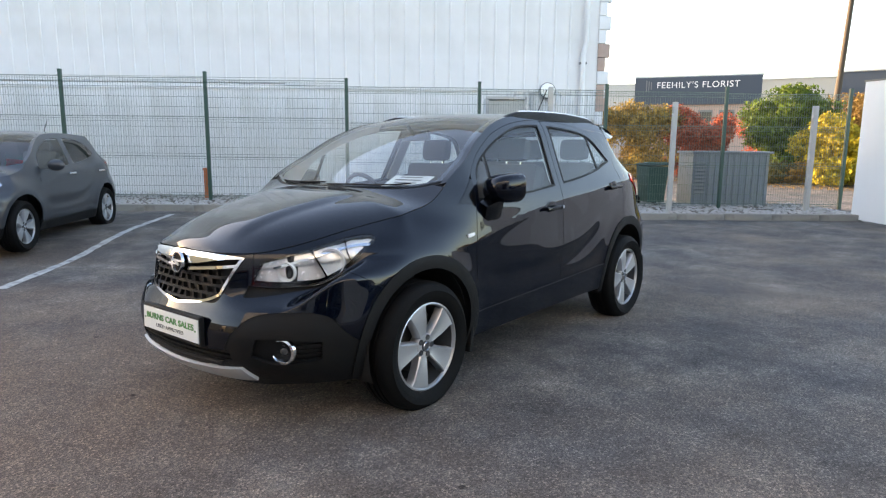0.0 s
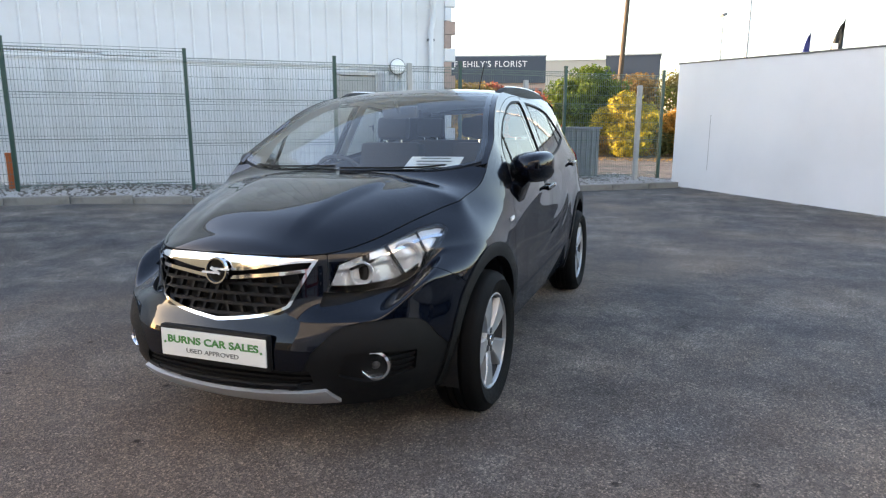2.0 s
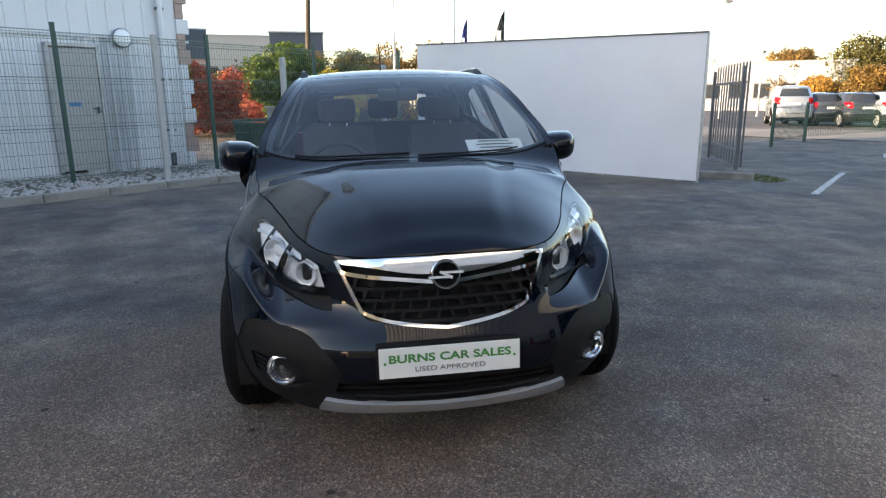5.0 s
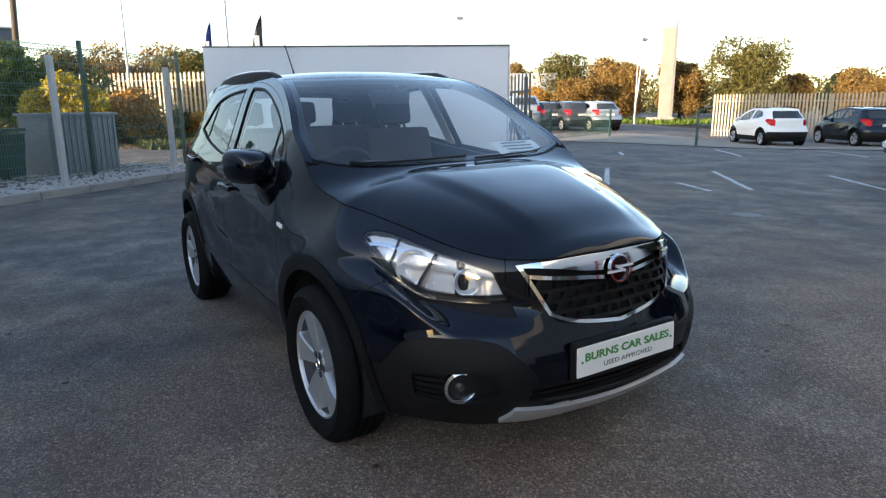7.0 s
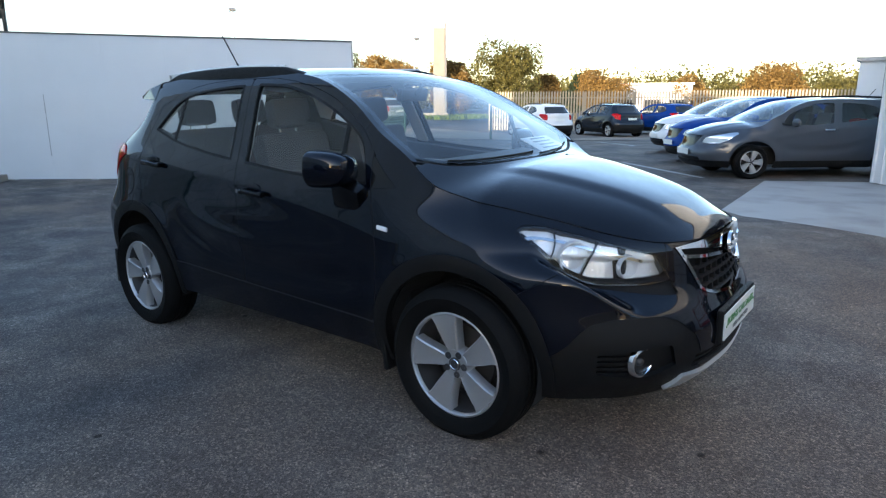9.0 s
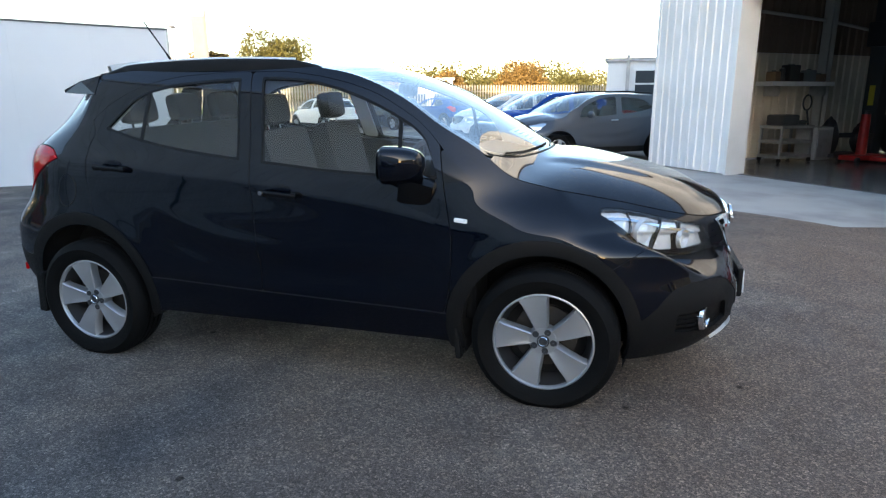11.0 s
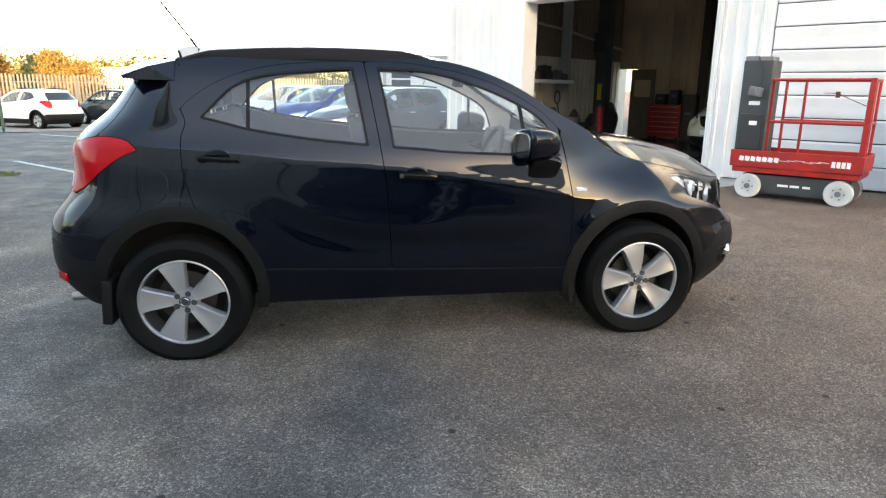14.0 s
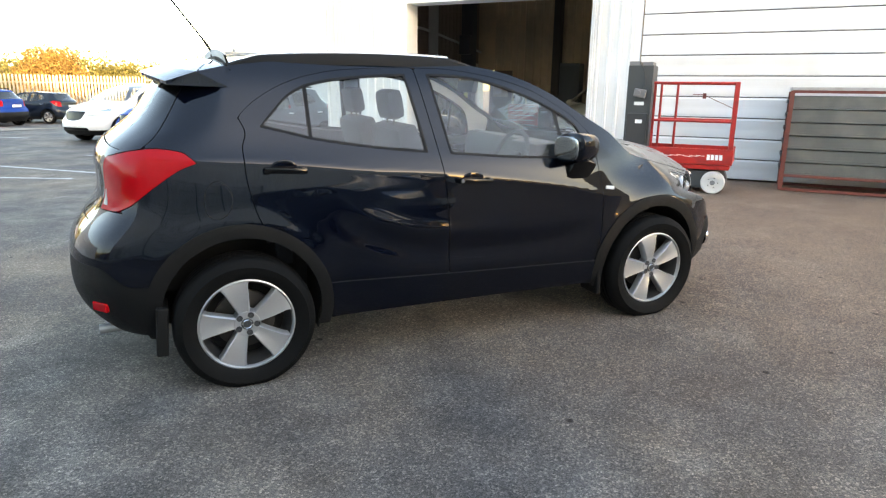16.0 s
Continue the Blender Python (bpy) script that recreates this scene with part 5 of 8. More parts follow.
    for s in (1, -1):
        r = (3.6, U_END - 0.2) if s > 0 else (-U_END + 0.2, -3.6)
        tl = part("tail_lamp", sheet_mesh("tail_lamp", skin, r, (0.82, 1.2), (0.01, 0.01), lambda x, y, z, u, v: tail_lamp(x, y, z), M_red, 0.02, 0.006), None, car, "red wrap-round tail lamp")
        part("reversing_lens", sheet_mesh("reversing_lens", skin, r, (0.82, 1.2), (0.008, 0.008), lambda x, y, z, u, v: both(tail_lamp(x, y, z) - 0.022, -1.83 - x, 0.99 - z), M_silver, 0.01, 0.010), None, tl, "clear reversing lamp lens")
        c = skin(np.array(s * (U_END - 0.75)), np.array(0.42))
        bm = bmesh.new()
        box(bm, (0.02, 0.1, 0.045), Matrix.Identity(4), 0.008)
        part("reflector", bm, M_red, car, "red bumper reflector", Matrix.Translation(c) @ pose(0, 0, 0, 0, 0, s * -38))
        # mirrors
        arm = bmesh.new()
        box(arm, (0.17, 0.09, 0.16), pose(0.665, s * 0.845, 0.99, s * -24, 14, s * -6), 0.03)
        mir = part("door_mirror", arm, M_gloss, car, "gloss black door mirror", smooth=True)
        sh = bmesh.new()
        bmesh.ops.create_uvsphere(sh, u_segments=28, v_segments=18, radius=1.0)
        for v in sh.verts:
            x_, y_, z_ = v.co
            q = lambda a, e: math.copysign(abs(a) ** e, a)
            v.co = (0.185 * q(x_, 0.75) if x_ > 0 else 0.03 * q(x_, 0.8), 0.112 * q(y_, 0.66), 0.086 * q(z_, 0.66) + 0.012 * y_ * s)
        part("mirror_shell", sh, M_black, mir, "gloss black shell", pose(0.545, s * 0.925, 1.12, 0, 0, s * -14), smooth=True)
        gl = bmesh.new()
        bmesh.ops.create_uvsphere(gl, u_segments=24, v_segments=12, radius=1.0)
        for v in gl.verts:
            x_, y_, z_ = v.co
            q = lambda a, e: math.copysign(abs(a) ** e, a)
            v.co = (0.004 * x_, 0.090 * q(y_, 0.66), 0.068 * q(z_, 0.66))
        part("mirror_glass", gl, M_chrome, mir, "mirror glass", pose(0.515, s * 0.928, 1.12, 0, 0, s * -14), smooth=True)
        # side repeater
        uu = np.linspace(0.9, 2.4, 600)
        c = skin(np.array(s * uu[np.argmin(np.abs(skin(uu, np.full_like(uu, 0.872))[:, 0] - 0.885))]), np.array(0.872))
        bm = bmesh.new()
        box(bm, (0.062, 0.010, 0.02), Matrix.Identity(4), 0.004)
        part("side_repeater", bm, M_lampglass, car, "small clear side repeater", pose(0.885, float(c[1]) + s * 0.003, 0.872, 0, 6, 0))
        # roof rail
        rail = bmesh.new()
        pts = []
        for i in range(25):
            x = 0.1 - 1.36 * i / 24
            t = i / 24
            lift = 0.032 * min(1, 5.5 * min(t, 1 - t) ** 0.8)
            y = 0.585 - 0.03 * (abs(x + 0.6) / 0.7) ** 2
            pts.append((x, y, float(spine(x)) - 0.055 + lift + 0.008))
        rows = []
        for i, (x, y, z) in enumerate(pts):
            t = i / 24
            fat = 0.018 + 0.016 * (abs(t - 0.5) * 2) ** 4
            rows.append([rail.verts.new((x, s * (y + dy * fat), z + dz)) for dy, dz in ((-1.2, -0.05), (1.2, -0.05), (1, 0.0), (0.6, 0.010), (-0.6, 0.010), (-1, 0.0))])
        for a, b in zip(rows, rows[1:]):
            for i in range(6):
                rail.faces.new((a[i], a[(i + 1) % 6], b[(i + 1) % 6], b[i]))
        rail.faces.new(rows[0])
        rail.faces.new(rows[-1][::-1])
        rl = part("roof_rail", rail, M_trim, car, "black roof rail with a bright top strip", smooth=True)
        bm = bmesh.new()
        tube(bm, [(a[0], s * a[1], a[2] + 0.012) for a in pts[3:-2]], 0.008)
        part("rail_strip", bm, M_lampsilver, rl, smooth=True)
    # handles: cup, grip
    for door, x, z, back in ((fd, -0.03, 0.956, 1), (rd, -1.04, 1.05, 1)):
        for i, s in enumerate((1, -1)):
            uu = np.linspace(0.9, 4.4, 700)
            xs_ = skin(uu, np.full_like(uu, z))[:, 0]
            c = skin(np.array(s * uu[np.argmin(np.abs(xs_ - x))]), np.array(z))
            bm = bmesh.new()
            bmesh.ops.create_uvsphere(bm, u_segments=20, v_segments=10, radius=1.0)
            bmesh.ops.scale(bm, vec=(0.062, 0.0035, 0.034), verts=bm.verts)
            part("handle_cup", bm, M_black, door[i], m=pose(x - 0.005, float(c[1]), z + 0.014), smooth=True)
            bm = bmesh.new()
            box(bm, (0.205, 0.020, 0.026), pose(0, 0, 0, 0, 4, 0), 0.009)
            h = part("door_handle", bm, M_gloss, door[i], "gloss black pull handle", pose(x, float(c[1]) + s * 0.03, z), smooth=True)
            for dx in (-0.085, 0.085):
                bm = bmesh.new()
                box(bm, (0.03, 0.04, 0.026), pose(dx, -s * 0.015, 0, 0, 4, 0), 0.006)
                part("handle_mount", bm, M_gloss, h)
            if door is fd:
                bm = bmesh.new()
                cyl(bm, 0.011, 0.011, 0.006, pose(-0.088, s * 0.013, 0.006, 90, 0, 0), 16)
                part("key_lock", bm, M_chrome, h, "chrome key lock")
    # fuel flap on the right
    uu = np.linspace(3.0, 5.0, 600)
    xs_ = skin(uu, np.full_like(uu, 0.92))[:, 0]
    cu = uu[np.argmin(np.abs(xs_ + 1.355))]
    flap = sheet_mesh("fuel_flap", skin, (-cu - 0.12, -cu + 0.12), (0.8, 1.04), (0.006, 0.006), lambda x, y, z, u, v: 0.084 - np.hypot(u + cu, z - 0.92), M_black, 0.003, 0.0012)
    lid = part("fuel_flap", flap, None, car, "round fuel flap")
    part("flap_seam", sheet_mesh("flap_seam", skin, (-cu - 0.12, -cu + 0.12), (0.8, 1.04), (0.004, 0.004), lambda x, y, z, u, v: both(0.0885 - np.hypot(u + cu, z - 0.92), np.hypot(u + cu, z - 0.92) - 0.083), M_well, 0.001, 0.0022), None, lid)
    ring = sheet_mesh("flap_gap", skin, (-cu - 0.12, -cu + 0.12), (0.8, 1.04), (0.004, 0.004), lambda x, y, z, u, v: both(0.0892 - np.hypot(u + cu, z - 0.92), np.hypot(u + cu, z - 0.92) - 0.0828), M_well, 0.001, 0.0009)
    part("flap_gap", ring, None, car)
    # antenna
    bm = bmesh.new()
    box(bm, (0.06, 0.035, 0.025), pose(-1.24, 0, 1.585, 0, 8, 0), 0.01)
    rod(bm, (-1.25, 0, 1.59), (-1.30, 0, 1.67), 0.007)
    rod(bm, (-1.30, 0, 1.67), (-1.45, 0, 1.87), 0.0048)
    part("aerial", bm, M_trim, car, "thin black roof aerial")
    # wipers lie along the foot of the screen
    grid_u = np.linspace(0.6, 3.0, 400)
    rim_pts = rim_of(grid_u)
    order = np.argsort(rim_pts[:, 0])

    def screen_z(x, y):
        yj, zj = np.interp(x, rim_pts[order, 0], np.abs(rim_pts[order, 1])), np.interp(x, rim_pts[order, 0], rim_pts[order, 2])
        k_ = 0.11 * float(smooth(1.45, 1.1, x)) * float(smooth(-0.2, 0.3, x))
        a_ = min(1.0, abs(y) / yj)
        c_ = float(spine(min(2.11, x + k_ * a_ * a_ * 0.9)))
        return c_ + (zj - c_) * a_ ** 2.3

    for y0, y1, lean in ((-0.58, -0.02, 0.02), (0.02, 0.56, 0.01)):
        bm = bmesh.new()
        line = []
        for i in range(9):
            y = y0 + (y1 - y0) * i / 8
            x = cowl(y) - 0.008 - lean * i / 8
            line.append(Vector((x, y, screen_z(x, y) + 0.006)))
        tube(bm, line, 0.0045)
        part("wiper", bm, M_trim, car, "black wiper at the foot of the screen")
    # underbody and inner tub, arch liners
    for nm, size, m_ in (("underbody", (1.75, 1.5, 0.2), pose(0, 0, 0.36)), ("subframe", (1.0, 1.0, 0.2), pose(1.35, 0, 0.36)), ("subframe", (1.0, 1.0, 0.2), pose(-1.4, 0, 0.40)),
                        ("bulkhead", (0.06, 1.5, 0.62), pose(0.9, 0, 0.66)), ("bulkhead", (0.06, 1.4, 0.62), pose(-0.95, 0, 0.6)), ("engine_bay", (0.9, 1.05, 0.5), pose(1.4, 0, 0.6)), ("boot_tub", (0.8, 1.2, 0.4), pose(-1.45, 0, 0.62))):
        part(nm, box(bmesh.new(), size, m_, 0.02), M_well, car)
    # dark inner shell behind the panel seams
    for s in (1, -1):
        rr = (1.0, 4.3) if s > 0 else (-4.3, -1.0)
        part("inner_shell", sheet_mesh("inner_shell", skin, rr, (0.4, 1.55), (0.02, 0.02), lambda x, y, z, u, v: both(rimz(u) - 0.012 - z, z - 0.42, wheel_gap(x, z, -1.265, 0.42), wheel_gap(x, z, 1.265, 0.42), x + 1.5, 1.2 - x, -front_panes(x, z) - 0.012, -rear_panes(x, z) - 0.012), M_well, 0.006, -0.024), None, car)
    for xc in (1.265, -1.265):
        for s in (1, -1):
            bm = bmesh.new()
            rows = []
            for i in range(25):
                a = math.pi * (-0.12 + 1.24 * i / 24)
                rows.append([bm.verts.new((xc + 0.39 * math.cos(a), s * y, 0.36 + 0.39 * math.sin(a))) for y in (0.84, 0.5)])
            for a, b in zip(rows, rows[1:]):
                bm.faces.new((a[0], a[1], b[1], b[0]))
            bm.faces.new([r[1] for r in rows])
            part("arch_liner", bm, M_well, car)
    for name, r, z0, z1 in (("door_lining", (1.25, 4.0), 0.45, 1.1),):
        for s in (1, -1):
            rr = r if s > 0 else (-r[1], -r[0])
            part(name, sheet_mesh(name, skin, rr, (0.4, 1.28), (0.05, 0.03), lambda x, y, z, u, v: both(belt(x) - 0.012 - z, z - 0.45, x + 1.2, 0.88 - x, wheel_gap(x, z, -1.265, 0.42)), M_cabin, 0.02, -0.05), None, car)
            part("pillar_lining", sheet_mesh("pillar_lining", skin, rr, (1.0, 1.55), (0.02, 0.02), lambda x, y, z, u, v: both(z - belt(x), rimz(u) - 0.02 - z, either(0.05 - np.abs(x - b_seam(z)), -1.2 - x, z - pane_top(x) - 0.01), x + 1.4, 0.9 - x), M_liner, 0.01, -0.03), None, car)
    # cabin
    bm = bmesh.new()
    box(bm, (0.42, 1.34, 0.22), pose(0.86, 0, 0.98, 0, 8, 0), 0.06)
    box(bm, (0.2, 0.36, 0.12), pose(0.66, -0.36, 1.05, 0, 0, 0), 0.04)
    box(bm, (0.7, 0.26, 0.4), pose(0.45, 0, 0.66), 0.05)
    part("dashboard", bm, M_cabin, car, "dark moulded dashboard", smooth=True)
    for y in (-0.37, 0.37):
        seat(car, 0.05, y)
    seat(car, -0.82, 0.0, 1.25, True, 3)
    bm = bmesh.new()
    for k in range(28):
        a, b = 2 * math.pi * k / 28, 2 * math.pi * (k + 1) / 28
        rod(bm, (0, 0.185 * math.cos(a), 0.185 * math.sin(a)), (0, 0.185 * math.cos(b), 0.185 * math.sin(b)), 0.015, 8)
    box(bm, (0.04, 0.14, 0.12), pose(0.02, 0, 0), 0.02)
    box(bm, (0.02, 0.34, 0.035), pose(0.015, 0, 0))
    part("steering_wheel", bm, M_cabin, car, "dark steering wheel", pose(0.47, -0.37, 1.0, 0, 22, 0), smooth=True)
    bm = bmesh.new()
    box(bm, (0.04, 0.24, 0.075), pose(0.34, 0, 1.44, 0, 12, 0), 0.015)
    rod(bm, (0.36, 0, 1.44), (0.42, 0, 1.5), 0.012)
    part("rear_view_mirror", bm, M_cabin, car, smooth=True)
    bm = bmesh.new()
    box(bm, (0.5, 1.2, 0.02), pose(-1.45, 0, 1.12))
    part("parcel_shelf", bm, M_cabin, car)
    bm = bmesh.new()
    box(bm, (0.16, 0.3, 0.004), pose(0.95, 0.46, 1.155, 0, 24, 0))
    part("price_card", bm, M_paper, car, "white printed card lying on the dashboard")
    bm = bmesh.new()
    for i in range(4):
        box(bm, (0.012, 0.2 - 0.03 * (i % 2), 0.001), pose(1.0 - 0.032 * i, 0.46, 1.1363 + 0.0142 * i + 0.003, 0, 24, 0))
    part("price_card_lines", bm, M_platetext2, car)
    # tailpipe
    bm = bmesh.new()
    rod(bm, (-1.75, -0.55, 0.26), (-1.93, -0.55, 0.25), 0.025, 14)
    part("tailpipe", bm, M_galv, car)
    for x, s, spin in ((1.275, 1, 18), (-1.262, 1, 16), (1.275, -1, 12), (-1.262, -1, 12)):
        wheel(car, x, s, spin, y=0.8, drop=0.008 if x > 0 else 0.034)
    return car


main_car()

# ---- workshop ----
GN, GQ0, GQ1, GQ2 = 8.0, -6.55, -4.6, -0.8
G_TOP = 7.4
M_floor = mat("workshop_floor", (0.13, 0.125, 0.12), 0.2, scale=1.5, vary=0.3, dirt=(0.05, 0.048, 0.045), dscale=1.1)
M_innerwall = mat("cream_inner_cladding", (0.66, 0.46, 0.26), 0.6, scale=1.5, vary=0.1, dirt=(0.3, 0.25, 0.18), dscale=0.8, per_object=0.04)
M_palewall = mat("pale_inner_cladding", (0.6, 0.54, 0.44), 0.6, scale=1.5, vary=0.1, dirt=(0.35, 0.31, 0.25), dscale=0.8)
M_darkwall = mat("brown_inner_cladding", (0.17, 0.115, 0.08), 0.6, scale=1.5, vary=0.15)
M_brown = mat("dark_brown_steel", (0.05, 0.035, 0.025), 0.6, vary=0.3)
M_redpaint = mat("red_machine_paint", (0.42, 0.02, 0.016), 0.4, vary=0.15, scale=10, dirt=(0.25, 0.02, 0.018), dscale=9)
M_machine = mat("charcoal_machine_paint", (0.045, 0.05, 0.052), 0.5, vary=0.15)
M_timber = mat("brown_timber", (0.2, 0.13, 0.08), 0.7, vary=0.3, scale=4)
M_rust = mat("rusty_red_steel", (0.14, 0.035, 0.025), 0.7, vary=0.4, scale=8)
M_panelgrey = mat("grey_green_steel_sheet", (0.085, 0.095, 0.09), 0.5, vary=0.25, scale=3, dirt=(0.15, 0.15, 0.14), dscale=2.5)
M_tyrewhite = mat("pale_wheel", (0.55, 0.56, 0.55), 0.6, vary=0.1)

gw = thing("wall_workshop", label="white profiled metal workshop front with a wide open bay", category="wall", kind="structure")


def facing(q0, z0):
    """A sheet that starts at q0 and faces the yard."""
    return SITE @ pose(q0, GN, z0, 0, 0, 180)


def clad(q0, q1, z0, z1, pitch=0.19, depth=0.022, rib=0.035, material=None):
    """Profiled sheets from q0 to q1, about a metre each."""
    count = max(1, round((q1 - q0) / 1.0))
    w = (q1 - q0) / count
    for i in range(count):
        part("cladding_sheet", sheet(w, z1 - z0, pitch, depth, rib), material or M_clad, gw, m=facing(q0 + w * (i + 1), z0))


clad(GQ0, GQ1, 0.03, G_TOP)
clad(GQ1, GQ2, 3.12, G_TOP)
clad(GQ2, 0.03, 0.03, G_TOP)
clad(0.03, 9.0, 2.98, G_TOP)
# level boards of the wide closed door
rng = random.Random(8)
for k in range(9):
    z0 = 0.03 + 0.335 * k
    bm = bmesh.new()
    h = 0.322
    prof = ((0.0, -0.03), (0.0, 0.0), (0.006, 0.012), (0.05, 0.012), (h * 0.45, 0.006), (h * 0.55, 0.006), (h - 0.03, 0.012), (h - 0.012, 0.0), (h - 0.001, -0.004), (h - 0.001, -0.03))
    ends = [[bm.verts.new((x, y, z)) for z, y in prof] for x in (0, 8.9)]
    for i in range(len(prof) - 1):
        bm.faces.new((ends[0][i], ends[1][i], ends[1][i + 1], ends[0][i + 1]))
    bm.faces.new(ends[0])
    bm.faces.new(ends[1][::-1])
    part("door_board", bm, M_clad, gw, m=facing(8.95, z0))
bm = bmesh.new()
box(bm, (8.9, 0.02, 3.0), at(4.5, GN + 0.028, 1.52))
part("door_backing", bm, M_dark, gw)
# jamb linings, lintel, end wall, back structure
for q, w in ((GQ1 + 0.02, 0.05), (GQ2 - 0.02, 0.05)):
    bm = bmesh.new()
    box(bm, (w, 0.46, 3.12), at(q, GN + 0.21, 1.57))
    part("jamb_lining", bm, M_clad, gw)
bm = bmesh.new()
box(bm, (GQ2 - GQ1, 0.46, 0.05), at((GQ1 + GQ2) / 2, GN + 0.21, 3.1))
part("lintel_lining", bm, M_white, gw)
bm = bmesh.new()
box(bm, (0.12, 8.6, G_TOP - 0.1), at(GQ0 + 0.02, GN + 4.35, G_TOP / 2))
part("end_wall", bm, M_clad, gw)
bm = bmesh.new()
box(bm, (0.12, 8.6, G_TOP - 0.1), at(9.0, GN + 4.35, G_TOP / 2))
part("end_wall", bm, M_clad, gw)
# back wall with its open door, inner linings in profiled sheets
bm = bmesh.new()
box(bm, (15.5, 0.12, G_TOP - 2.1), at(1.25, 16.1, 2.05 + (G_TOP - 2.1) / 2))
box(bm, (14.82, 0.12, 2.1), at(1.59, 16.1, 1.03))
part("back_wall", bm, M_innerwall, gw)
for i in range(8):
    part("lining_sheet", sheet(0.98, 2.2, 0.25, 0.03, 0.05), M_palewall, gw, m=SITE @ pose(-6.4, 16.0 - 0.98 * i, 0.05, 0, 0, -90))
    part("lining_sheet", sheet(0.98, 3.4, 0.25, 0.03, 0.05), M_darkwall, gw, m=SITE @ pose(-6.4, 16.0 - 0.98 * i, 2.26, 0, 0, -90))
for i in range(15):
    q = -5.67 + 1.0 * i
    part("lining_sheet", sheet(0.98, 4.3, 0.25, 0.03, 0.05), M_innerwall, gw, m=SITE @ pose(q + 0.98 - 0.15, 15.98, 0.05, 0, 0, 180))
for q in (-4.9, -3.1):
    bm = bmesh.new()
    box(bm, (0.22, 0.3, 4.6), at(q + 1.2, 15.7, 2.3))
    part("column", bm, M_brown, gw)
floor_bm = bmesh.new()
box(floor_bm, (15.3, 7.9, 0.05), at(1.2, 12.25, 0.0))
setting("floor", floor_bm, M_floor, "smooth dark concrete workshop floor with a dull shine", "floor")
ceil_bm = bmesh.new()
# the open strip between the two roof pieces is added to let in more light
for n0, n1 in ((7.9, 13.6), (13.95, 16.5)):
    box(ceil_bm, (15.8, n1 - n0, 0.1), at(1.2, (n0 + n1) / 2, G_TOP - 0.05))
for i in range(6):
    box(ceil_bm, (0.14, 8.0, 0.3), at(-5.6 + 2.6 * i, 12.2, 4.9))
for n in (9.6, 11.4, 13.2, 15.0):
    box(ceil_bm, (15.0, 0.1, 0.16), at(1.2, n, 5.15))
tagged(part("ceiling", ceil_bm, M_brown), "dark brown steel roof beams with an unseen gap added to brighten the workshop", "ceiling", kind="structure")
# galvanised column and a shelf on the inner wall
bm = bmesh.new()
box(bm, (0.2, 0.014, 4.4), at(-6.2, 12.31, 2.2))
box(bm, (0.2, 0.014, 4.4), at(-6.2, 12.49, 2.2))
box(bm, (0.014, 0.166, 4.4), at(-6.2, 12.4, 2.2))
part("steel_column", bm, M_concpost, gw)
for a, b in (((-6.25, 10.4, 3.05), (-6.25, 12.4, 2.95)), ((-6.25, 12.4, 2.95), (-6.25, 15.8, 2.6))):
    bm = bmesh.new()
    rod(bm, site(*a), site(*b), 0.035)
    part("wall_rail", bm, M_concpost, gw)


shelf = thing("shelf", at(-6.15, 11.5, 1.62), "white wall shelf with dark tools and cans", "shelf")
bm = bmesh.new()
box(bm, (0.42, 1.9, 0.09), pose(0, 0, 0), 0.01)
part("board", bm, M_white, shelf)
for y in (-0.7, 0.7):
    bm = bmesh.new()
    box(bm, (0.38, 0.03, 0.22), pose(0, y, -0.15))
    part("bracket", bm, M_galv, shelf)
rng = random.Random(21)
for i, (y, w, h, mm) in enumerate(((-0.7, 0.16, 0.2, M_timber), (-0.45, 0.12, 0.26, M_dark), (-0.2, 0.3, 0.34, M_dark), (0.1, 0.14, 0.18, M_brown), (0.35, 0.2, 0.24, M_grey), (0.66, 0.22, 0.16, M_timber))):
    can = thing("tool_case" if w > 0.15 else "paint_can", at(-6.15, 11.5 + y, 1.666), "dark workshop case on a wall shelf" if w > 0.15 else "small dark tin on a wall shelf", "case" if w > 0.15 else "can")
    bm = bmesh.new()
    if w > 0.15:
        box(bm, (0.24, w, h), pose(0, 0, h / 2), 0.02)
    else:
        cyl(bm, w / 2, w / 2, h, pose(0, 0, h / 2), 20)
    part("body", bm, mm, can)
    bm = bmesh.new()
    box(bm, (0.03, w * 0.6, 0.025), pose(0.0, 0, h + 0.012), 0.008)
    part("handle", bm, M_grey, can)

# bench machine on castors
bench = thing("workshop_trolley", at(-5.75, 10.9, 0.025), "grey steel workshop trolley with a machine on it", "trolley")
for z in (0.12, 0.42, 0.72):
    bm = bmesh.new()
    box(bm, (0.55, 0.95, 0.06), pose(0, 0, z), 0.01)
    part("tray", bm, M_galv, bench)
for x in (-0.24, 0.24):
    for y in (-0.44, 0.44):
        bm = bmesh.new()
        box(bm, (0.04, 0.04, 0.66), pose(x, y, 0.42))
        part("upright", bm, M_galv, bench)
        bm = bmesh.new()
        cyl(bm, 0.05, 0.05, 0.03, pose(x, y, 0.05, 0, 90, 0), 18)
        part("castor", bm, M_rubber, bench)
bm = bmesh.new()
box(bm, (0.4, 0.5, 0.22), pose(0, -0.15, 0.86), 0.04)
box(bm, (0.2, 0.3, 0.1), pose(0, 0.3, 0.8), 0.03)
part("machine", bm, M_machine, bench)
cabn = thing("steel_cabinet", at(-5.75, 11.75, 0.025), "pale grey low steel cabinet", "cabinet")
bm = bmesh.new()
box(bm, (0.5, 0.5, 0.68), pose(0, 0, 0.36), 0.015)
part("body", bm, M_concpost, cabn)
bm = bmesh.new()
box(bm, (0.02, 0.44, 0.56), pose(0.255, 0, 0.36), 0.006)
part("door", bm, M_galv, cabn)
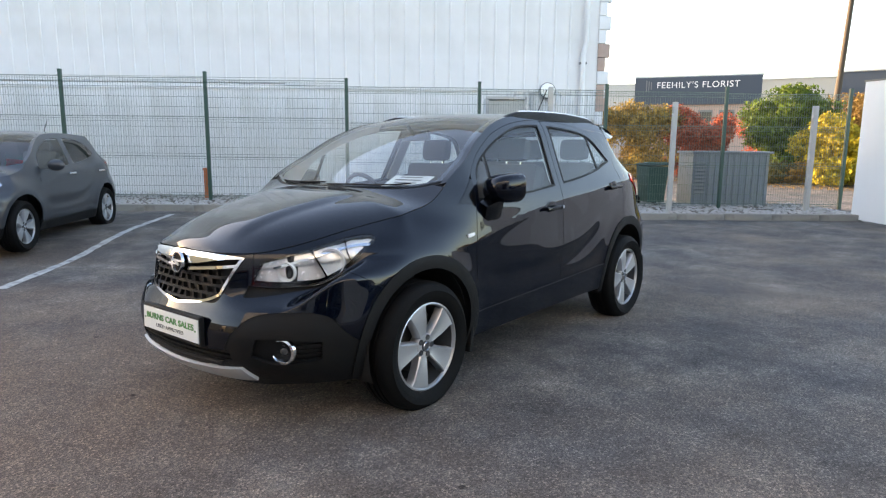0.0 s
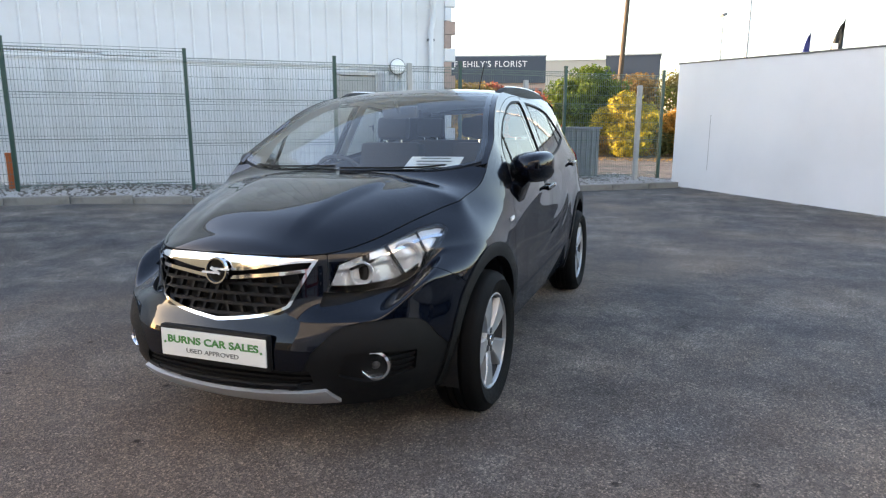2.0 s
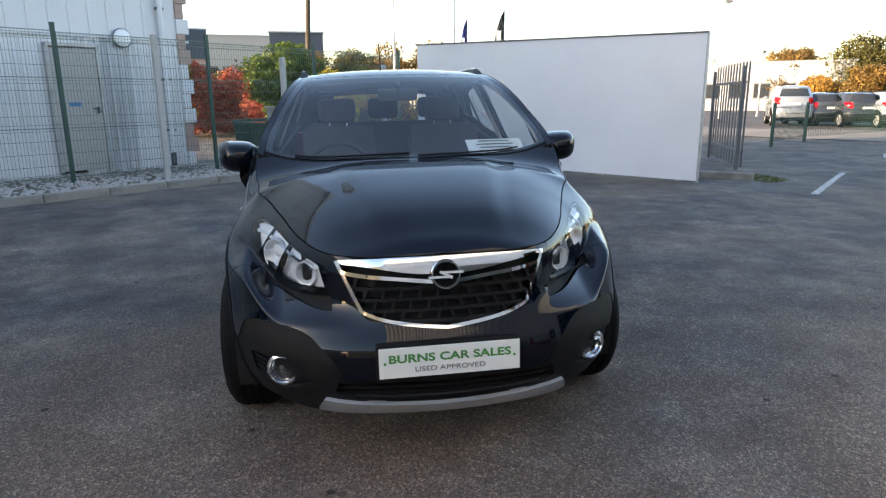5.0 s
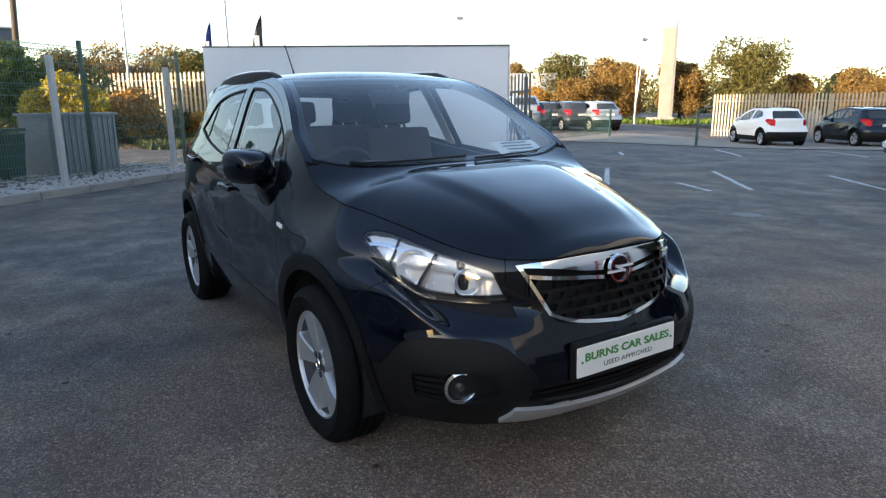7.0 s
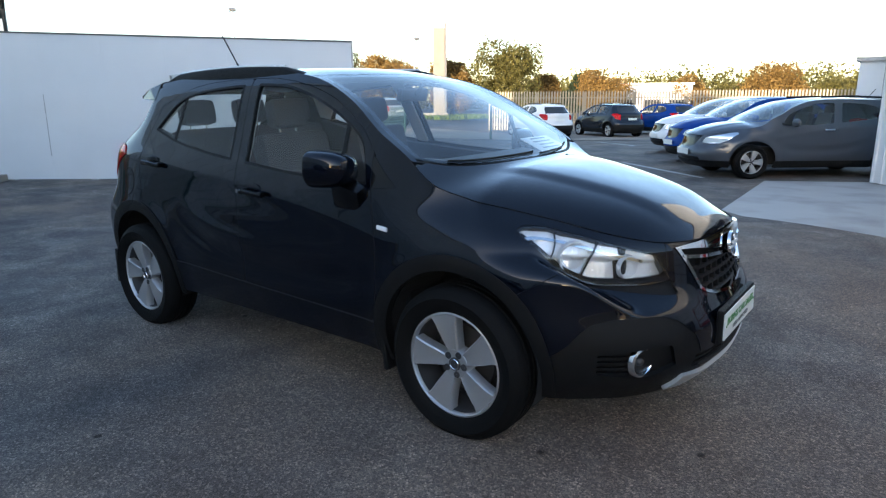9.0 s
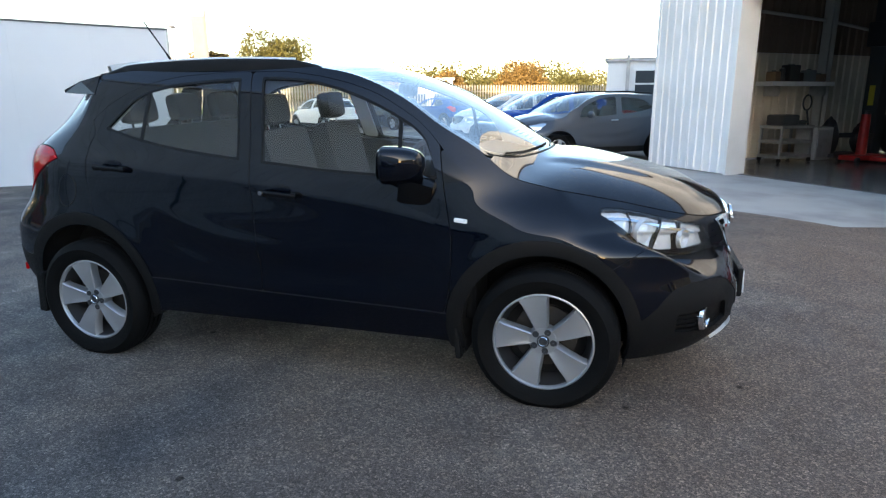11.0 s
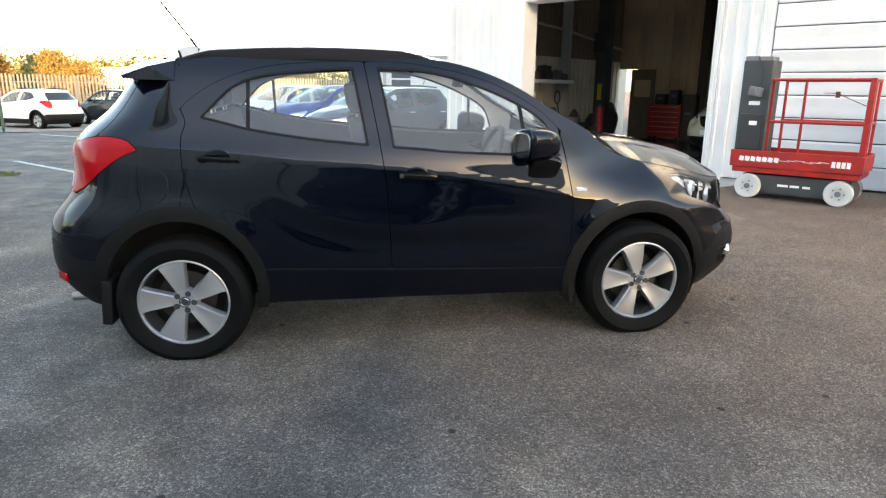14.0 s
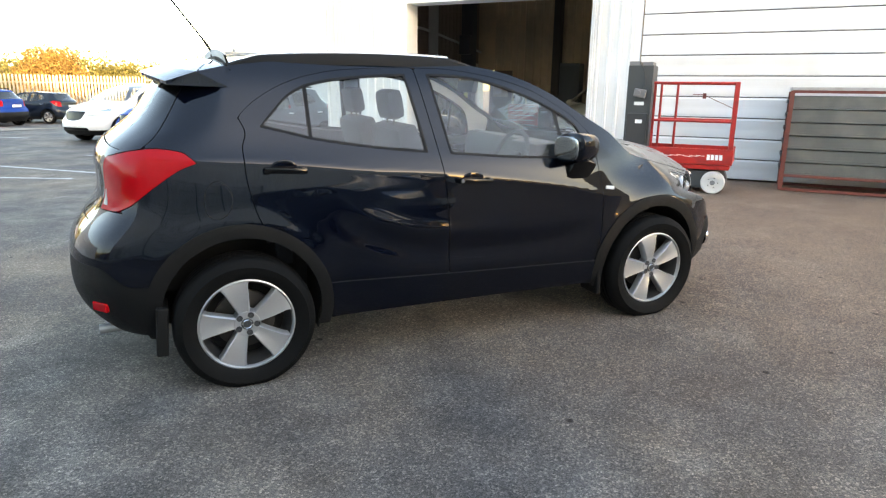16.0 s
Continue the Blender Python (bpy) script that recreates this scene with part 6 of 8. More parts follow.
# pallet truck handle
pt = thing("pallet_truck", at(-5.9, 12.1, 0.025), "dark pallet truck with an upright loop handle", "pallet truck")
bm = bmesh.new()
box(bm, (0.5, 1.0, 0.08), pose(0.3, 0.3, 0.1), 0.02)
part("forks", bm, M_dark, pt)
bm = bmesh.new()
rod(bm, (0, -0.2, 0.15), (-0.1, -0.35, 1.05), 0.022)
part("steering_arm", bm, M_dark, pt)
bm = bmesh.new()
for k in range(16):
    a, b = 2 * math.pi * k / 16, 2 * math.pi * (k + 1) / 16
    rod(bm, (-0.1, -0.36 + 0.13 * math.cos(a), 1.2 + 0.16 * math.sin(a)), (-0.1, -0.36 + 0.13 * math.cos(b), 1.2 + 0.16 * math.sin(b)), 0.018)
part("loop_handle", bm, M_dark, pt)
# heap of dark covers
for q, n, h, w in ((-5.75, 12.2, 0.85, 0.2), (-5.95, 13.6, 0.75, 0.22), (-6.05, 14.8, 1.0, 0.25)):
    hp = thing("covered_tool", at(q, n, 0.025), "dark covered tool standing on the workshop floor", "tool")
    bm = bmesh.new()
    bmesh.ops.create_icosphere(bm, subdivisions=3, radius=1.0)
    for v in bm.verts:
        k = 1 + 0.16 * noise.noise(v.co * 2.3 + Vector((q, n, 0)))
        v.co = Vector((v.co.x * w * k, v.co.y * w * k, max(0, (v.co.z * 0.5 + 0.5)) * h * k))
    part("cover", bm, M_dark, hp, smooth=True)

# two-post vehicle lift
for q, n in ((-5.5, 13.2),):
    vl = thing("vehicle_lift_post", at(q, n, 0.025), "tall black two-post vehicle lift column", "vehicle lift")
    bm = bmesh.new()
    box(bm, (0.34, 0.3, 4.2), pose(0, 0, 2.1), 0.02)
    part("column", bm, M_machine, vl)
    bm = bmesh.new()
    box(bm, (0.6, 0.5, 0.04), pose(0, 0, 0.02), 0.005)
    part("base_plate", bm, M_machine, vl)
    bm = bmesh.new()
    box(bm, (0.3, 0.26, 0.5), pose(0.02, -0.25, 2.6), 0.03)
    part("motor", bm, M_dark, vl)
    bm = bmesh.new()
    box(bm, (0.12, 0.01, 0.42), pose(0.0, -0.157, 1.35))
    part("warning_label", bm, mat("yellow_label", (0.6, 0.5, 0.05), 0.5), vl)
    for s in (-1, 1):
        bm = bmesh.new()
        box(bm, (0.1, 0.9, 0.1), pose(s * 0.2, -0.45, 0.5, 0, 0, s * 14), 0.01)
        part("lift_arm", bm, M_dark, vl)
# red trolley jack
tj = thing("trolley_jack", at(-5.0, 12.3, 0.025), "bright red trolley jack with a tall red upright", "jack")
bm = bmesh.new()
box(bm, (0.36, 1.0, 0.1), pose(0, 0, 0.1), 0.02)
part("chassis", bm, M_redpaint, tj)
bm = bmesh.new()
box(bm, (0.9, 0.3, 0.08), pose(0.1, 0.1, 0.08), 0.02)
part("cross_frame", bm, M_redpaint, tj)
bm = bmesh.new()
cyl(bm, 0.1, 0.085, 0.85, pose(-0.05, 0, 0.55), 24)
part("ram", bm, M_redpaint, tj, smooth=True)
bm = bmesh.new()
cyl(bm, 0.07, 0.07, 0.1, pose(-0.05, 0, 1.0), 24)
part("saddle", bm, M_dark, tj)
for x in (-0.2, 0.2):
    for y in (-0.45, 0.45):
        bm = bmesh.new()
        cyl(bm, 0.06, 0.06, 0.05, pose(x, y, 0.06, 0, 90, 0), 20)
        part("wheel", bm, M_dark, tj)
# red tool chest with drawers
tc_ = thing("tool_chest", at(-4.55, 15.45, 0.025), "red roller tool chest with drawers against the wall", "tool chest")
bm = bmesh.new()
box(bm, (0.95, 0.5, 0.9), pose(0, 0, 0.55), 0.015)
part("body", bm, M_redpaint, tc_)
for k in range(6):
    bm = bmesh.new()
    box(bm, (0.88, 0.02, 0.12), pose(0, -0.255, 0.2 + 0.14 * k), 0.004)
    dr = part("drawer", bm, M_redpaint, tc_)
    bm = bmesh.new()
    box(bm, (0.8, 0.015, 0.018), pose(0, -0.272, 0.245 + 0.14 * k), 0.003)
    part("drawer_pull", bm, M_galv, dr)
for x in (-0.4, 0.4):
    for y in (-0.18, 0.18):
        bm = bmesh.new()
        cyl(bm, 0.06, 0.06, 0.04, pose(x, y, 0.06, 0, 90, 0), 18)
        part("castor", bm, M_dark, tc_)
for q, h, w, mm in ((-4.75, 0.3, 0.3, M_dark), (-4.35, 0.42, 0.26, M_machine), (-3.9, 0.3, 0.4, M_brown)):
    bx = thing("workshop_tool", at(q, 15.45, 1.03 if q < -4.1 else 0.025), "dark workshop tool beside the red chest", "tool")
    bm = bmesh.new()
    box(bm, (w, 0.3, h if q < -4.1 else 1.3), pose(0, 0, (h if q < -4.1 else 1.3) / 2), 0.04)
    part("body", bm, mm, bx)
    bm = bmesh.new()
    box(bm, (w * 0.5, 0.05, 0.06), pose(0, -0.16, (h if q < -4.1 else 1.3) * 0.6), 0.01)
    part("panel", bm, M_grey, bx)
# inner door leaf, tall dark locker
leaf = thing("door_2", at(-5.5, 15.75, 0.03), "brown timber door standing open inside the workshop", "door", kind="structure")
bm = bmesh.new()
box(bm, (0.75, 0.05, 2.0), pose(0, 0, 1.0), 0.006)
part("door_leaf", bm, M_timber, leaf)
bm = bmesh.new()
box(bm, (0.5, 0.01, 0.5), pose(0, -0.03, 1.45))
part("door_panel", bm, M_innerwall, leaf)
lk = thing("locker", at(-3.2, 15.6, 0.025), "tall dark steel locker against the inner wall", "locker")
bm = bmesh.new()
box(bm, (0.6, 0.5, 2.2), pose(0, 0, 1.1), 0.01)
part("body", bm, M_machine, lk)
bm = bmesh.new()
box(bm, (0.54, 0.015, 2.05), pose(0, -0.255, 1.1), 0.004)
part("door", bm, M_dark, lk)

# ---- self-propelled lift outside ----
def platform_lift():
    t = thing("platform_lift", at(0.95, 6.55, 0.0), "red and charcoal personnel lift with a railed platform", "platform lift")
    bm = bmesh.new()
    box(bm, (1.2, 0.6, 0.26), pose(-0.02, 0, 0.2), 0.03)
    part("chassis", bm, M_machine, t, "charcoal chassis")
    bm = bmesh.new()
    for i in range(3):
        box(bm, (0.13 - 0.02 * i, 0.004, 0.03), pose(-0.1 + 0.14 * i, -0.302, 0.2))
    part("chassis_marking", bm, M_letter, t)
    bm = bmesh.new()
    box(bm, (1.5, 0.72, 0.07), pose(0.0, 0, 0.385), 0.012)
    part("deck_frame", bm, M_redpaint, t)
    bm = bmesh.new()
    for y in (-0.37, 0.37):
        box(bm, (1.56, 0.03, 0.22), pose(0.0, y, 0.535), 0.006)
    for x in (-0.765, 0.765):
        box(bm, (0.03, 0.74, 0.2), pose(x, 0, 0.535), 0.006)
    box(bm, (1.5, 0.7, 0.03), pose(0, 0, 0.45))
    part("platform_tray", bm, M_redpaint, t, "scratched red platform tray")
    # the maker's mark and the model as plain bars
    bm = bmesh.new()
    for i in range(7):
        box(bm, (0.058, 0.003, 0.062), pose(-0.63 + 0.072 * i, -0.387, 0.535, 0, 10, 0))
    part("maker_marking", bm, M_letter, t)
    bm = bmesh.new()
    for i in range(4):
        box(bm, (0.042, 0.003, 0.075), pose(0.46 + 0.055 * i, -0.387, 0.53))
    part("model_marking", bm, M_letter, t)
    bm = bmesh.new()
    for i in range(6):
        box(bm, (0.12, 0.002, 0.006), pose(-0.1 + 0.09 * i, -0.3865, 0.53 + 0.008 * (i % 3), 0, 4, 0))
    part("paint_scrape", bm, M_white, t)
    # wheels
    for x in (-0.53, 0.55):
        for y in (-0.31, 0.31):
            w = part("wheel", revolve(bmesh.new(), [(0.08, -0.05), (0.15, -0.055), (0.165, -0.035), (0.165, 0.035), (0.15, 0.055), (0.08, 0.05)], 32), M_tyrewhite if y < 0 else M_grey, t, "pale grey solid tyre wheel", pose(x, y, 0.165), smooth=True)
            bm = bmesh.new()
            cyl(bm, 0.115, 0.115, 0.085, pose(0, 0, 0, 90, 0, 0), 28)
            part("hub_disc", bm, M_tyrewhite, w)
            bm = bmesh.new()
            cyl(bm, 0.04, 0.035, 0.125, pose(0, 0, 0, 90, 0, 0), 20)
            part("hub_boss", bm, M_grey, w)
            for k in range(5):
                a = 2 * math.pi * k / 5
                bm = bmesh.new()
                cyl(bm, 0.009, 0.009, 0.1, pose(0.07 * math.cos(a), 0, 0.07 * math.sin(a), 90, 0, 0), 8)
                part("wheel_nut", bm, M_dark, w)
    # mast
    bm = bmesh.new()
    box(bm, (0.36, 0.44, 1.28), pose(-0.60, -0.04, 1.17), 0.012)
    part("mast", bm, M_machine, t, "charcoal mast housing")
    for x, dz in ((-0.7, 1.84), (-0.52, 1.83)):
        bm = bmesh.new()
        box(bm, (0.16, 0.3, 0.06), pose(x, -0.06, dz), 0.01)
        part("mast_cap", bm, M_grey, t)
    bm = bmesh.new()
    box(bm, (0.3, 0.04, 0.48), pose(-0.6, -0.272, 0.88), 0.015)
    part("battery_cover", bm, M_dark, t)
    bm = bmesh.new()
    box(bm, (0.1, 0.004, 0.055), pose(-0.57, -0.294, 1.0))
    box(bm, (0.14, 0.004, 0.05), pose(-0.59, -0.263, 1.26))
    part("mast_label", bm, M_letter, t)
    bm = bmesh.new()
    box(bm, (0.17, 0.08, 0.12), pose(-0.58, -0.3, 1.41, 0, 10, 0), 0.015)
    cyl(bm, 0.035, 0.035, 0.04, pose(-0.6, -0.345, 1.42, 90, 0, 0), 16)
    part("control_box", bm, M_grey, t)
    bm = bmesh.new()
    for a, b in zip(range(12), range(1, 13)):
        f = lambda k: (-0.56 + 0.04 * math.sin(k / 3.0), -0.28, 1.45 + 0.4 * k / 12)
        rod(bm, f(a), f(b), 0.007)
    part("control_cable", bm, M_dark, t)
    # guard rails
    tube = 0.019
    def rail(name, a, b):
        bm = bmesh.new()
        rod(bm, a, b, tube, 10)
        part(name, bm, M_redpaint, t, smooth=True)
    for y in (-0.33, 0.33):
        for x in (-0.36, -0.12 if y > 0 else -0.36, 0.72):
            rail("rail_post", (x, y, 0.5), (x, y, 1.56))
        rail("top_rail", (-0.38, y, 1.56), (0.74, y, 1.56))
        rail("mid_rail", (-0.38, y, 1.03), (0.74, y, 1.03))
    bm = bmesh.new()
    box(bm, (0.06, 0.03, 1.1), pose(0.74, -0.34, 1.03), 0.006)
    part("gate_post", bm, M_redpaint, t)
    for z in (1.56, 1.03):
        rail("end_rail", (0.72, -0.33, z), (0.72, 0.33, z))
    rail("end_post", (0.72, 0.0, 0.5), (0.72, 0.0, 1.56))
    bm = bmesh.new()
    rod(bm, (0.25, 0.3, 1.4), (0.7, 0.3, 1.2), 0.005)
    rod(bm, (0.25, 0.3, 1.4), (0.1, 0.3, 1.4), 0.005)
    box(bm, (0.05, 0.03, 0.08), pose(0.27, 0.3, 1.38))
    part("lanyard", bm, M_rust, t)


platform_lift()

# ---- stacked steel racks ----
rack = thing("steel_rack", at(3.9, 7.45, 0.0), "stacked grey steel trays in a rusty red frame", "rack")
for k in range(6):
    bm = bmesh.new()
    box(bm, (3.0, 0.62, 0.17), pose(0, 0, 0.34 + 0.195 * k), 0.008)
    box(bm, (3.0, 0.03, 0.03), pose(0, -0.32, 0.262 + 0.195 * k))
    part("tray", bm, M_panelgrey, rack)
bm = bmesh.new()
box(bm, (3.04, 0.66, 0.05), pose(0, 0, 1.5), 0.006)
part("lid", bm, M_galv, rack)
for x in (-1.5, 0.0, 1.5):
    for y in (-0.32, 0.32):
        if x == 0.0:
            bm = bmesh.new()
            box(bm, (0.08, 0.06, 0.24), pose(x, y, 0.13))
        else:
            bm = bmesh.new()
            box(bm, (0.06, 0.06, 1.44), pose(x, y, 0.74), 0.004)
        part("frame_post", bm, M_rust, rack)
for y in (-0.33, 0.33):
    for z in (0.03, 0.235, 1.46):
        bm = bmesh.new()
        box(bm, (3.0, 0.04, 0.04), pose(0, y, z))
        part("frame_bar", bm, M_rust, rack)
for k in range(6):
    bm = bmesh.new()
    box(bm, (0.06, 0.5, 0.06), pose(-1.52, 0, 0.34 + 0.195 * k), 0.01)
    part("tray_lug", bm, M_dark, rack)

# white site cabin
cb = thing("site_cabin", pose(0.6, 20.9, 0, 0, 0, 0), "white flat-roofed site cabin with a small window", "cabin")
bm = bmesh.new()
box(bm, (6.0, 3.0, 2.5), pose(3.0, 1.5, 1.3))
part("wall", bm, M_white, cb)
bm = bmesh.new()
box(bm, (6.2, 3.2, 0.12), pose(3.0, 1.5, 2.6))
part("roof", bm, M_galv, cb)
bm = bmesh.new()
box(bm, (0.12, 0.12, 2.7), pose(0.72, -0.06, 1.4))
part("downpipe", bm, M_galv, cb)
for x in (1.35,):
    bm = bmesh.new()
    box(bm, (0.9, 0.06, 1.1), pose(x, -0.02, 1.75), 0.01)
    w = part("window", bm, M_white, cb)
    for z in (1.52, 2.0):
        bm = bmesh.new()
        box(bm, (0.72, 0.03, 0.42), pose(x, -0.055, z))
        part("pane", bm, M_window, w)

# plain sand wall added out of view behind the yard, to fill the car's reflections
bm = bmesh.new()
box(bm, (0.3, 62, 6.5), pose(26, -18, 3.25))
setting("unseen_wall", bm, M_sand, "plain sand-coloured wall added out of view to close off reflections", "wall")

# ---- planting ----
def leaf_mat(name, color, vary=0.5):
    m = mat(name, color, 0.6, vary=vary, scale=2.5, bscale=25, spec=0.3)
    nt = m.node_tree
    b = nt.nodes["Principled BSDF"]
    g = nt.nodes.new("ShaderNodeNewGeometry")
    hs = nt.nodes.new("ShaderNodeHueSaturation")
    mr = nt.nodes.new("ShaderNodeMapRange")
    mr.inputs[3].default_value, mr.inputs[4].default_value = 0.55, 1.6
    src = b.inputs["Base Color"].links[0].from_socket
    nt.links.new(g.outputs["Random Per Island"], mr.inputs[0])
    nt.links.new(mr.outputs[0], hs.inputs["Value"])
    nt.links.new(src, hs.inputs["Color"])
    nt.links.new(hs.outputs[0], b.inputs["Base Color"])
    b.inputs["Subsurface Weight"].default_value = 0.0
    tr = nt.nodes.new("ShaderNodeBsdfTranslucent")
    nt.links.new(hs.outputs[0], tr.inputs[0])
    mx = nt.nodes.new("ShaderNodeMixShader")
    mx.inputs[0].default_value = 0.35
    out = nt.nodes["Material Output"]
    nt.links.new(b.outputs[0], mx.inputs[1])
    nt.links.new(tr.outputs[0], mx.inputs[2])
    nt.links.new(mx.outputs[0], out.inputs[0])
    return m


L_dark = leaf_mat("laurel_leaves", (0.085, 0.13, 0.016))
L_yellow = leaf_mat("golden_leaves", (0.36, 0.29, 0.025))
L_tan = leaf_mat("tan_hedge_leaves", (0.3, 0.2, 0.05))
L_red = leaf_mat("red_leaves", (0.34, 0.085, 0.045))
L_orange = leaf_mat("orange_hedge_leaves", (0.36, 0.2, 0.04))
L_autumn = leaf_mat("autumn_leaves", (0.19, 0.115, 0.032))
L_moss = leaf_mat("dull_green_leaves", (0.13, 0.13, 0.022))
L_olive = leaf_mat("olive_leaves", (0.1, 0.09, 0.024))
L_conifer = leaf_mat("conifer_needles", (0.025, 0.04, 0.018))
M_bark = mat("bark", (0.07, 0.055, 0.04), 0.9, vary=0.3, bump=0.6, bscale=30)


def crown(seed, clumps, count, leaf):
    """Leaves on uneven clumps: (centre, radii) each; most lie near a clump's surface."""
    rng = np.random.default_rng(seed)
    weights = np.array([r[0] * r[1] + r[1] * r[2] + r[0] * r[2] for _, r in clumps])
    which = rng.choice(len(clumps), count, p=weights / weights.sum())
    C = np.array([c for c, _ in clumps])[which]
    R = np.array([r for _, r in clumps])[which]
    d = rng.normal(size=(count, 3))
    d /= np.linalg.norm(d, axis=1, keepdims=True)
    lump = 1 + 0.22 * np.sin(5.1 * d[:, :1] + seed) * np.sin(4.3 * d[:, 1:2] + 2 * seed) + 0.14 * np.sin(11 * d[:, 2:] + 9 * d[:, :1])
    P = C + d * R * (0.62 + 0.42 * rng.random((count, 1)) ** 0.6) * lump
    a = rng.normal(size=(count, 3))
    a /= np.linalg.norm(a, axis=1, keepdims=True)
    nrm = d + 0.9 * rng.normal(size=(count, 3))
    nrm /= np.linalg.norm(nrm, axis=1, keepdims=True)
    b = np.cross(nrm, a)
    b /= np.linalg.norm(b, axis=1, keepdims=True) + 1e-9
    a = np.cross(b, nrm)
    s = leaf * (0.6 + 0.8 * rng.random((count, 1)))
    V = np.concatenate((P - a * s, P + b * s * 0.55 + nrm * s * 0.1, P + a * s, P - b * s * 0.55 + nrm * s * 0.1), 1).reshape(-1, 3)
    keep = np.repeat((P[:, 2] > 0.06), 4)
    V[~keep] = V[0]
    F = np.arange(count * 4).reshape(-1, 4)
    me = bpy.data.meshes.new("crown")
    me.from_pydata(V.tolist(), [], F.tolist())
    return me


def tree(name, label, x, y, height, spread, leaf_m, seed, leaves=2600, leaf=0.16, trunk=0.3, base=0.28, turn=0.0, category="tree", wide=1.0):
    t = thing(name, pose(x, y, ground_z(x, y), 0, 0, turn), label, category)
    rng = random.Random(seed)
    if trunk:
        bm = bmesh.new()
        top = Vector((0, 0, height * 0.6))
        cyl(bm, trunk * 0.5, trunk * 0.18, height * 0.62, pose(0, 0, height * 0.31), 10)
        for k in range(6):
            z = height * (0.25 + 0.06 * k)
            a = k * 2.4 + seed
            rod(bm, (0, 0, z), (spread * 0.6 * math.cos(a) * wide, spread * 0.6 * math.sin(a), z + height * 0.22), trunk * 0.1, 6)
        part("trunk", bm, M_bark, t)
    cl = []
    for k in range(12 if trunk else 9):
        a, r = rng.uniform(0, 6.28), spread * rng.uniform(0.1, 0.62)
        z = height * rng.uniform(base + 0.08, 0.86)
        s = spread * rng.uniform(0.3, 0.5) * (1.15 - 0.5 * abs(z / height - 0.5))
        z = min(z, height - s * 0.75)
        cl.append(((r * math.cos(a) * wide, r * math.sin(a), max(z, s * 0.75 if not trunk else z)), (s, s, s * 0.8)))
    me = crown(seed, cl, leaves, leaf)
    me.materials.append(leaf_m)
    part("crown", me, None, t)
    return t


# bushes across the lane behind the fence
tree("laurel_bush", "large rounded dark green laurel bush behind the fence", -27.8, -3.1, 3.95, 2.15, L_dark, 4, 24000, 0.085, 0, 0.0, category="bush")
tree("golden_bush", "bright yellow-green rounded bush behind the fence", -23.3, -0.8, 2.8, 1.7, L_yellow, 7, 12000, 0.075, 0, 0.0, category="bush")
tree("golden_bush", "yellow-green bush at the end of the row", -28.6, 0.45, 3.0, 1.7, L_moss, 8, 9000, 0.075, 0, 0.0, category="bush")
tree("orange_bush", "orange autumn shrub behind the fence", -25.6, 1.6, 2.3, 1.5, L_orange, 9, 9000, 0.08, 0, 0.0, category="bush")
for i, (x, y) in enumerate(((-25.4, -5.5), (-31.9, -4.8), (-24.6, -6.6))):
    tree("red_shrub", "red-brown autumn shrub behind the fence", x, y, 3.35 - 0.1 * i, 1.5, L_red, 12 + i, 9000, 0.06, 0, 0.0, category="bush")
for i in range(3):
    tree("beech_hedge", "tan autumn hedge behind the fence", -23.6 + 0.55 * i, -7.6 - 0.8 * i, 3.2, 1.5, L_tan, 20 + i, 9000, 0.06, 0, 0.0, category="hedge")
for i in range(7):
    tree("low_shrub", "low ragged shrub in fallen leaves", -23.2 - 0.45 * i, -2.6 + 0.8 * i, 0.9, 0.9, L_orange if i % 2 else L_olive, 30 + i, 2200, 0.06, 0, 0.0, category="bush")
# litter of leaves under them
rng = random.Random(6)
bm = bmesh.new()
for _ in range(4000):
    p = Vector((rng.uniform(-27, -20.5), rng.uniform(-9.0, 4.5), 0.012 + rng.uniform(0, 0.03)))
    a = rng.uniform(0, 6.28)
    u_, v_ = Vector((math.cos(a), math.sin(a), rng.uniform(-0.3, 0.3))) * 0.05, Vector((-math.sin(a), math.cos(a), rng.uniform(-0.3, 0.3))) * 0.035
    bm.faces.new([bm.verts.new(p + k) for k in (-u_, v_, u_, -v_)])
setting("leaf_litter", bm, L_orange, "fallen orange leaves on the ground behind the fence", "leaves", kind="stuff")

# rough dark grass between the bushes and the palisade
rng = random.Random(16)
bm = bmesh.new()
for _ in range(9000):
    p = Vector((rng.uniform(-29.5, -19.5), rng.uniform(1.2, 8.5), 0.0))
    a = rng.uniform(0, 3.14)
    d_ = Vector((math.cos(a), math.sin(a), 0)) * 0.07
    bm.faces.new([bm.verts.new(p + k) for k in (-d_, d_, d_ * 0.4 + Vector((rng.uniform(-0.05, 0.05), rng.uniform(-0.05, 0.05), rng.uniform(0.1, 0.3))))])
setting("rough_grass", bm, leaf_mat("rough_grass_blades", (0.045, 0.055, 0.016)), "rough dark grass behind the fence", "grass", kind="stuff")
for i, (x, y) in enumerate(((-28.2, 3.6), (-27.3, 5.0), (-26.4, 6.2))):
    tree("low_shrub", "low dark shrub against the palisade", x, y, 1.3 - 0.1 * i, 1.1, L_orange if i == 1 else L_olive, 40 + i, 3500, 0.06, 0, 0.0, category="bush")

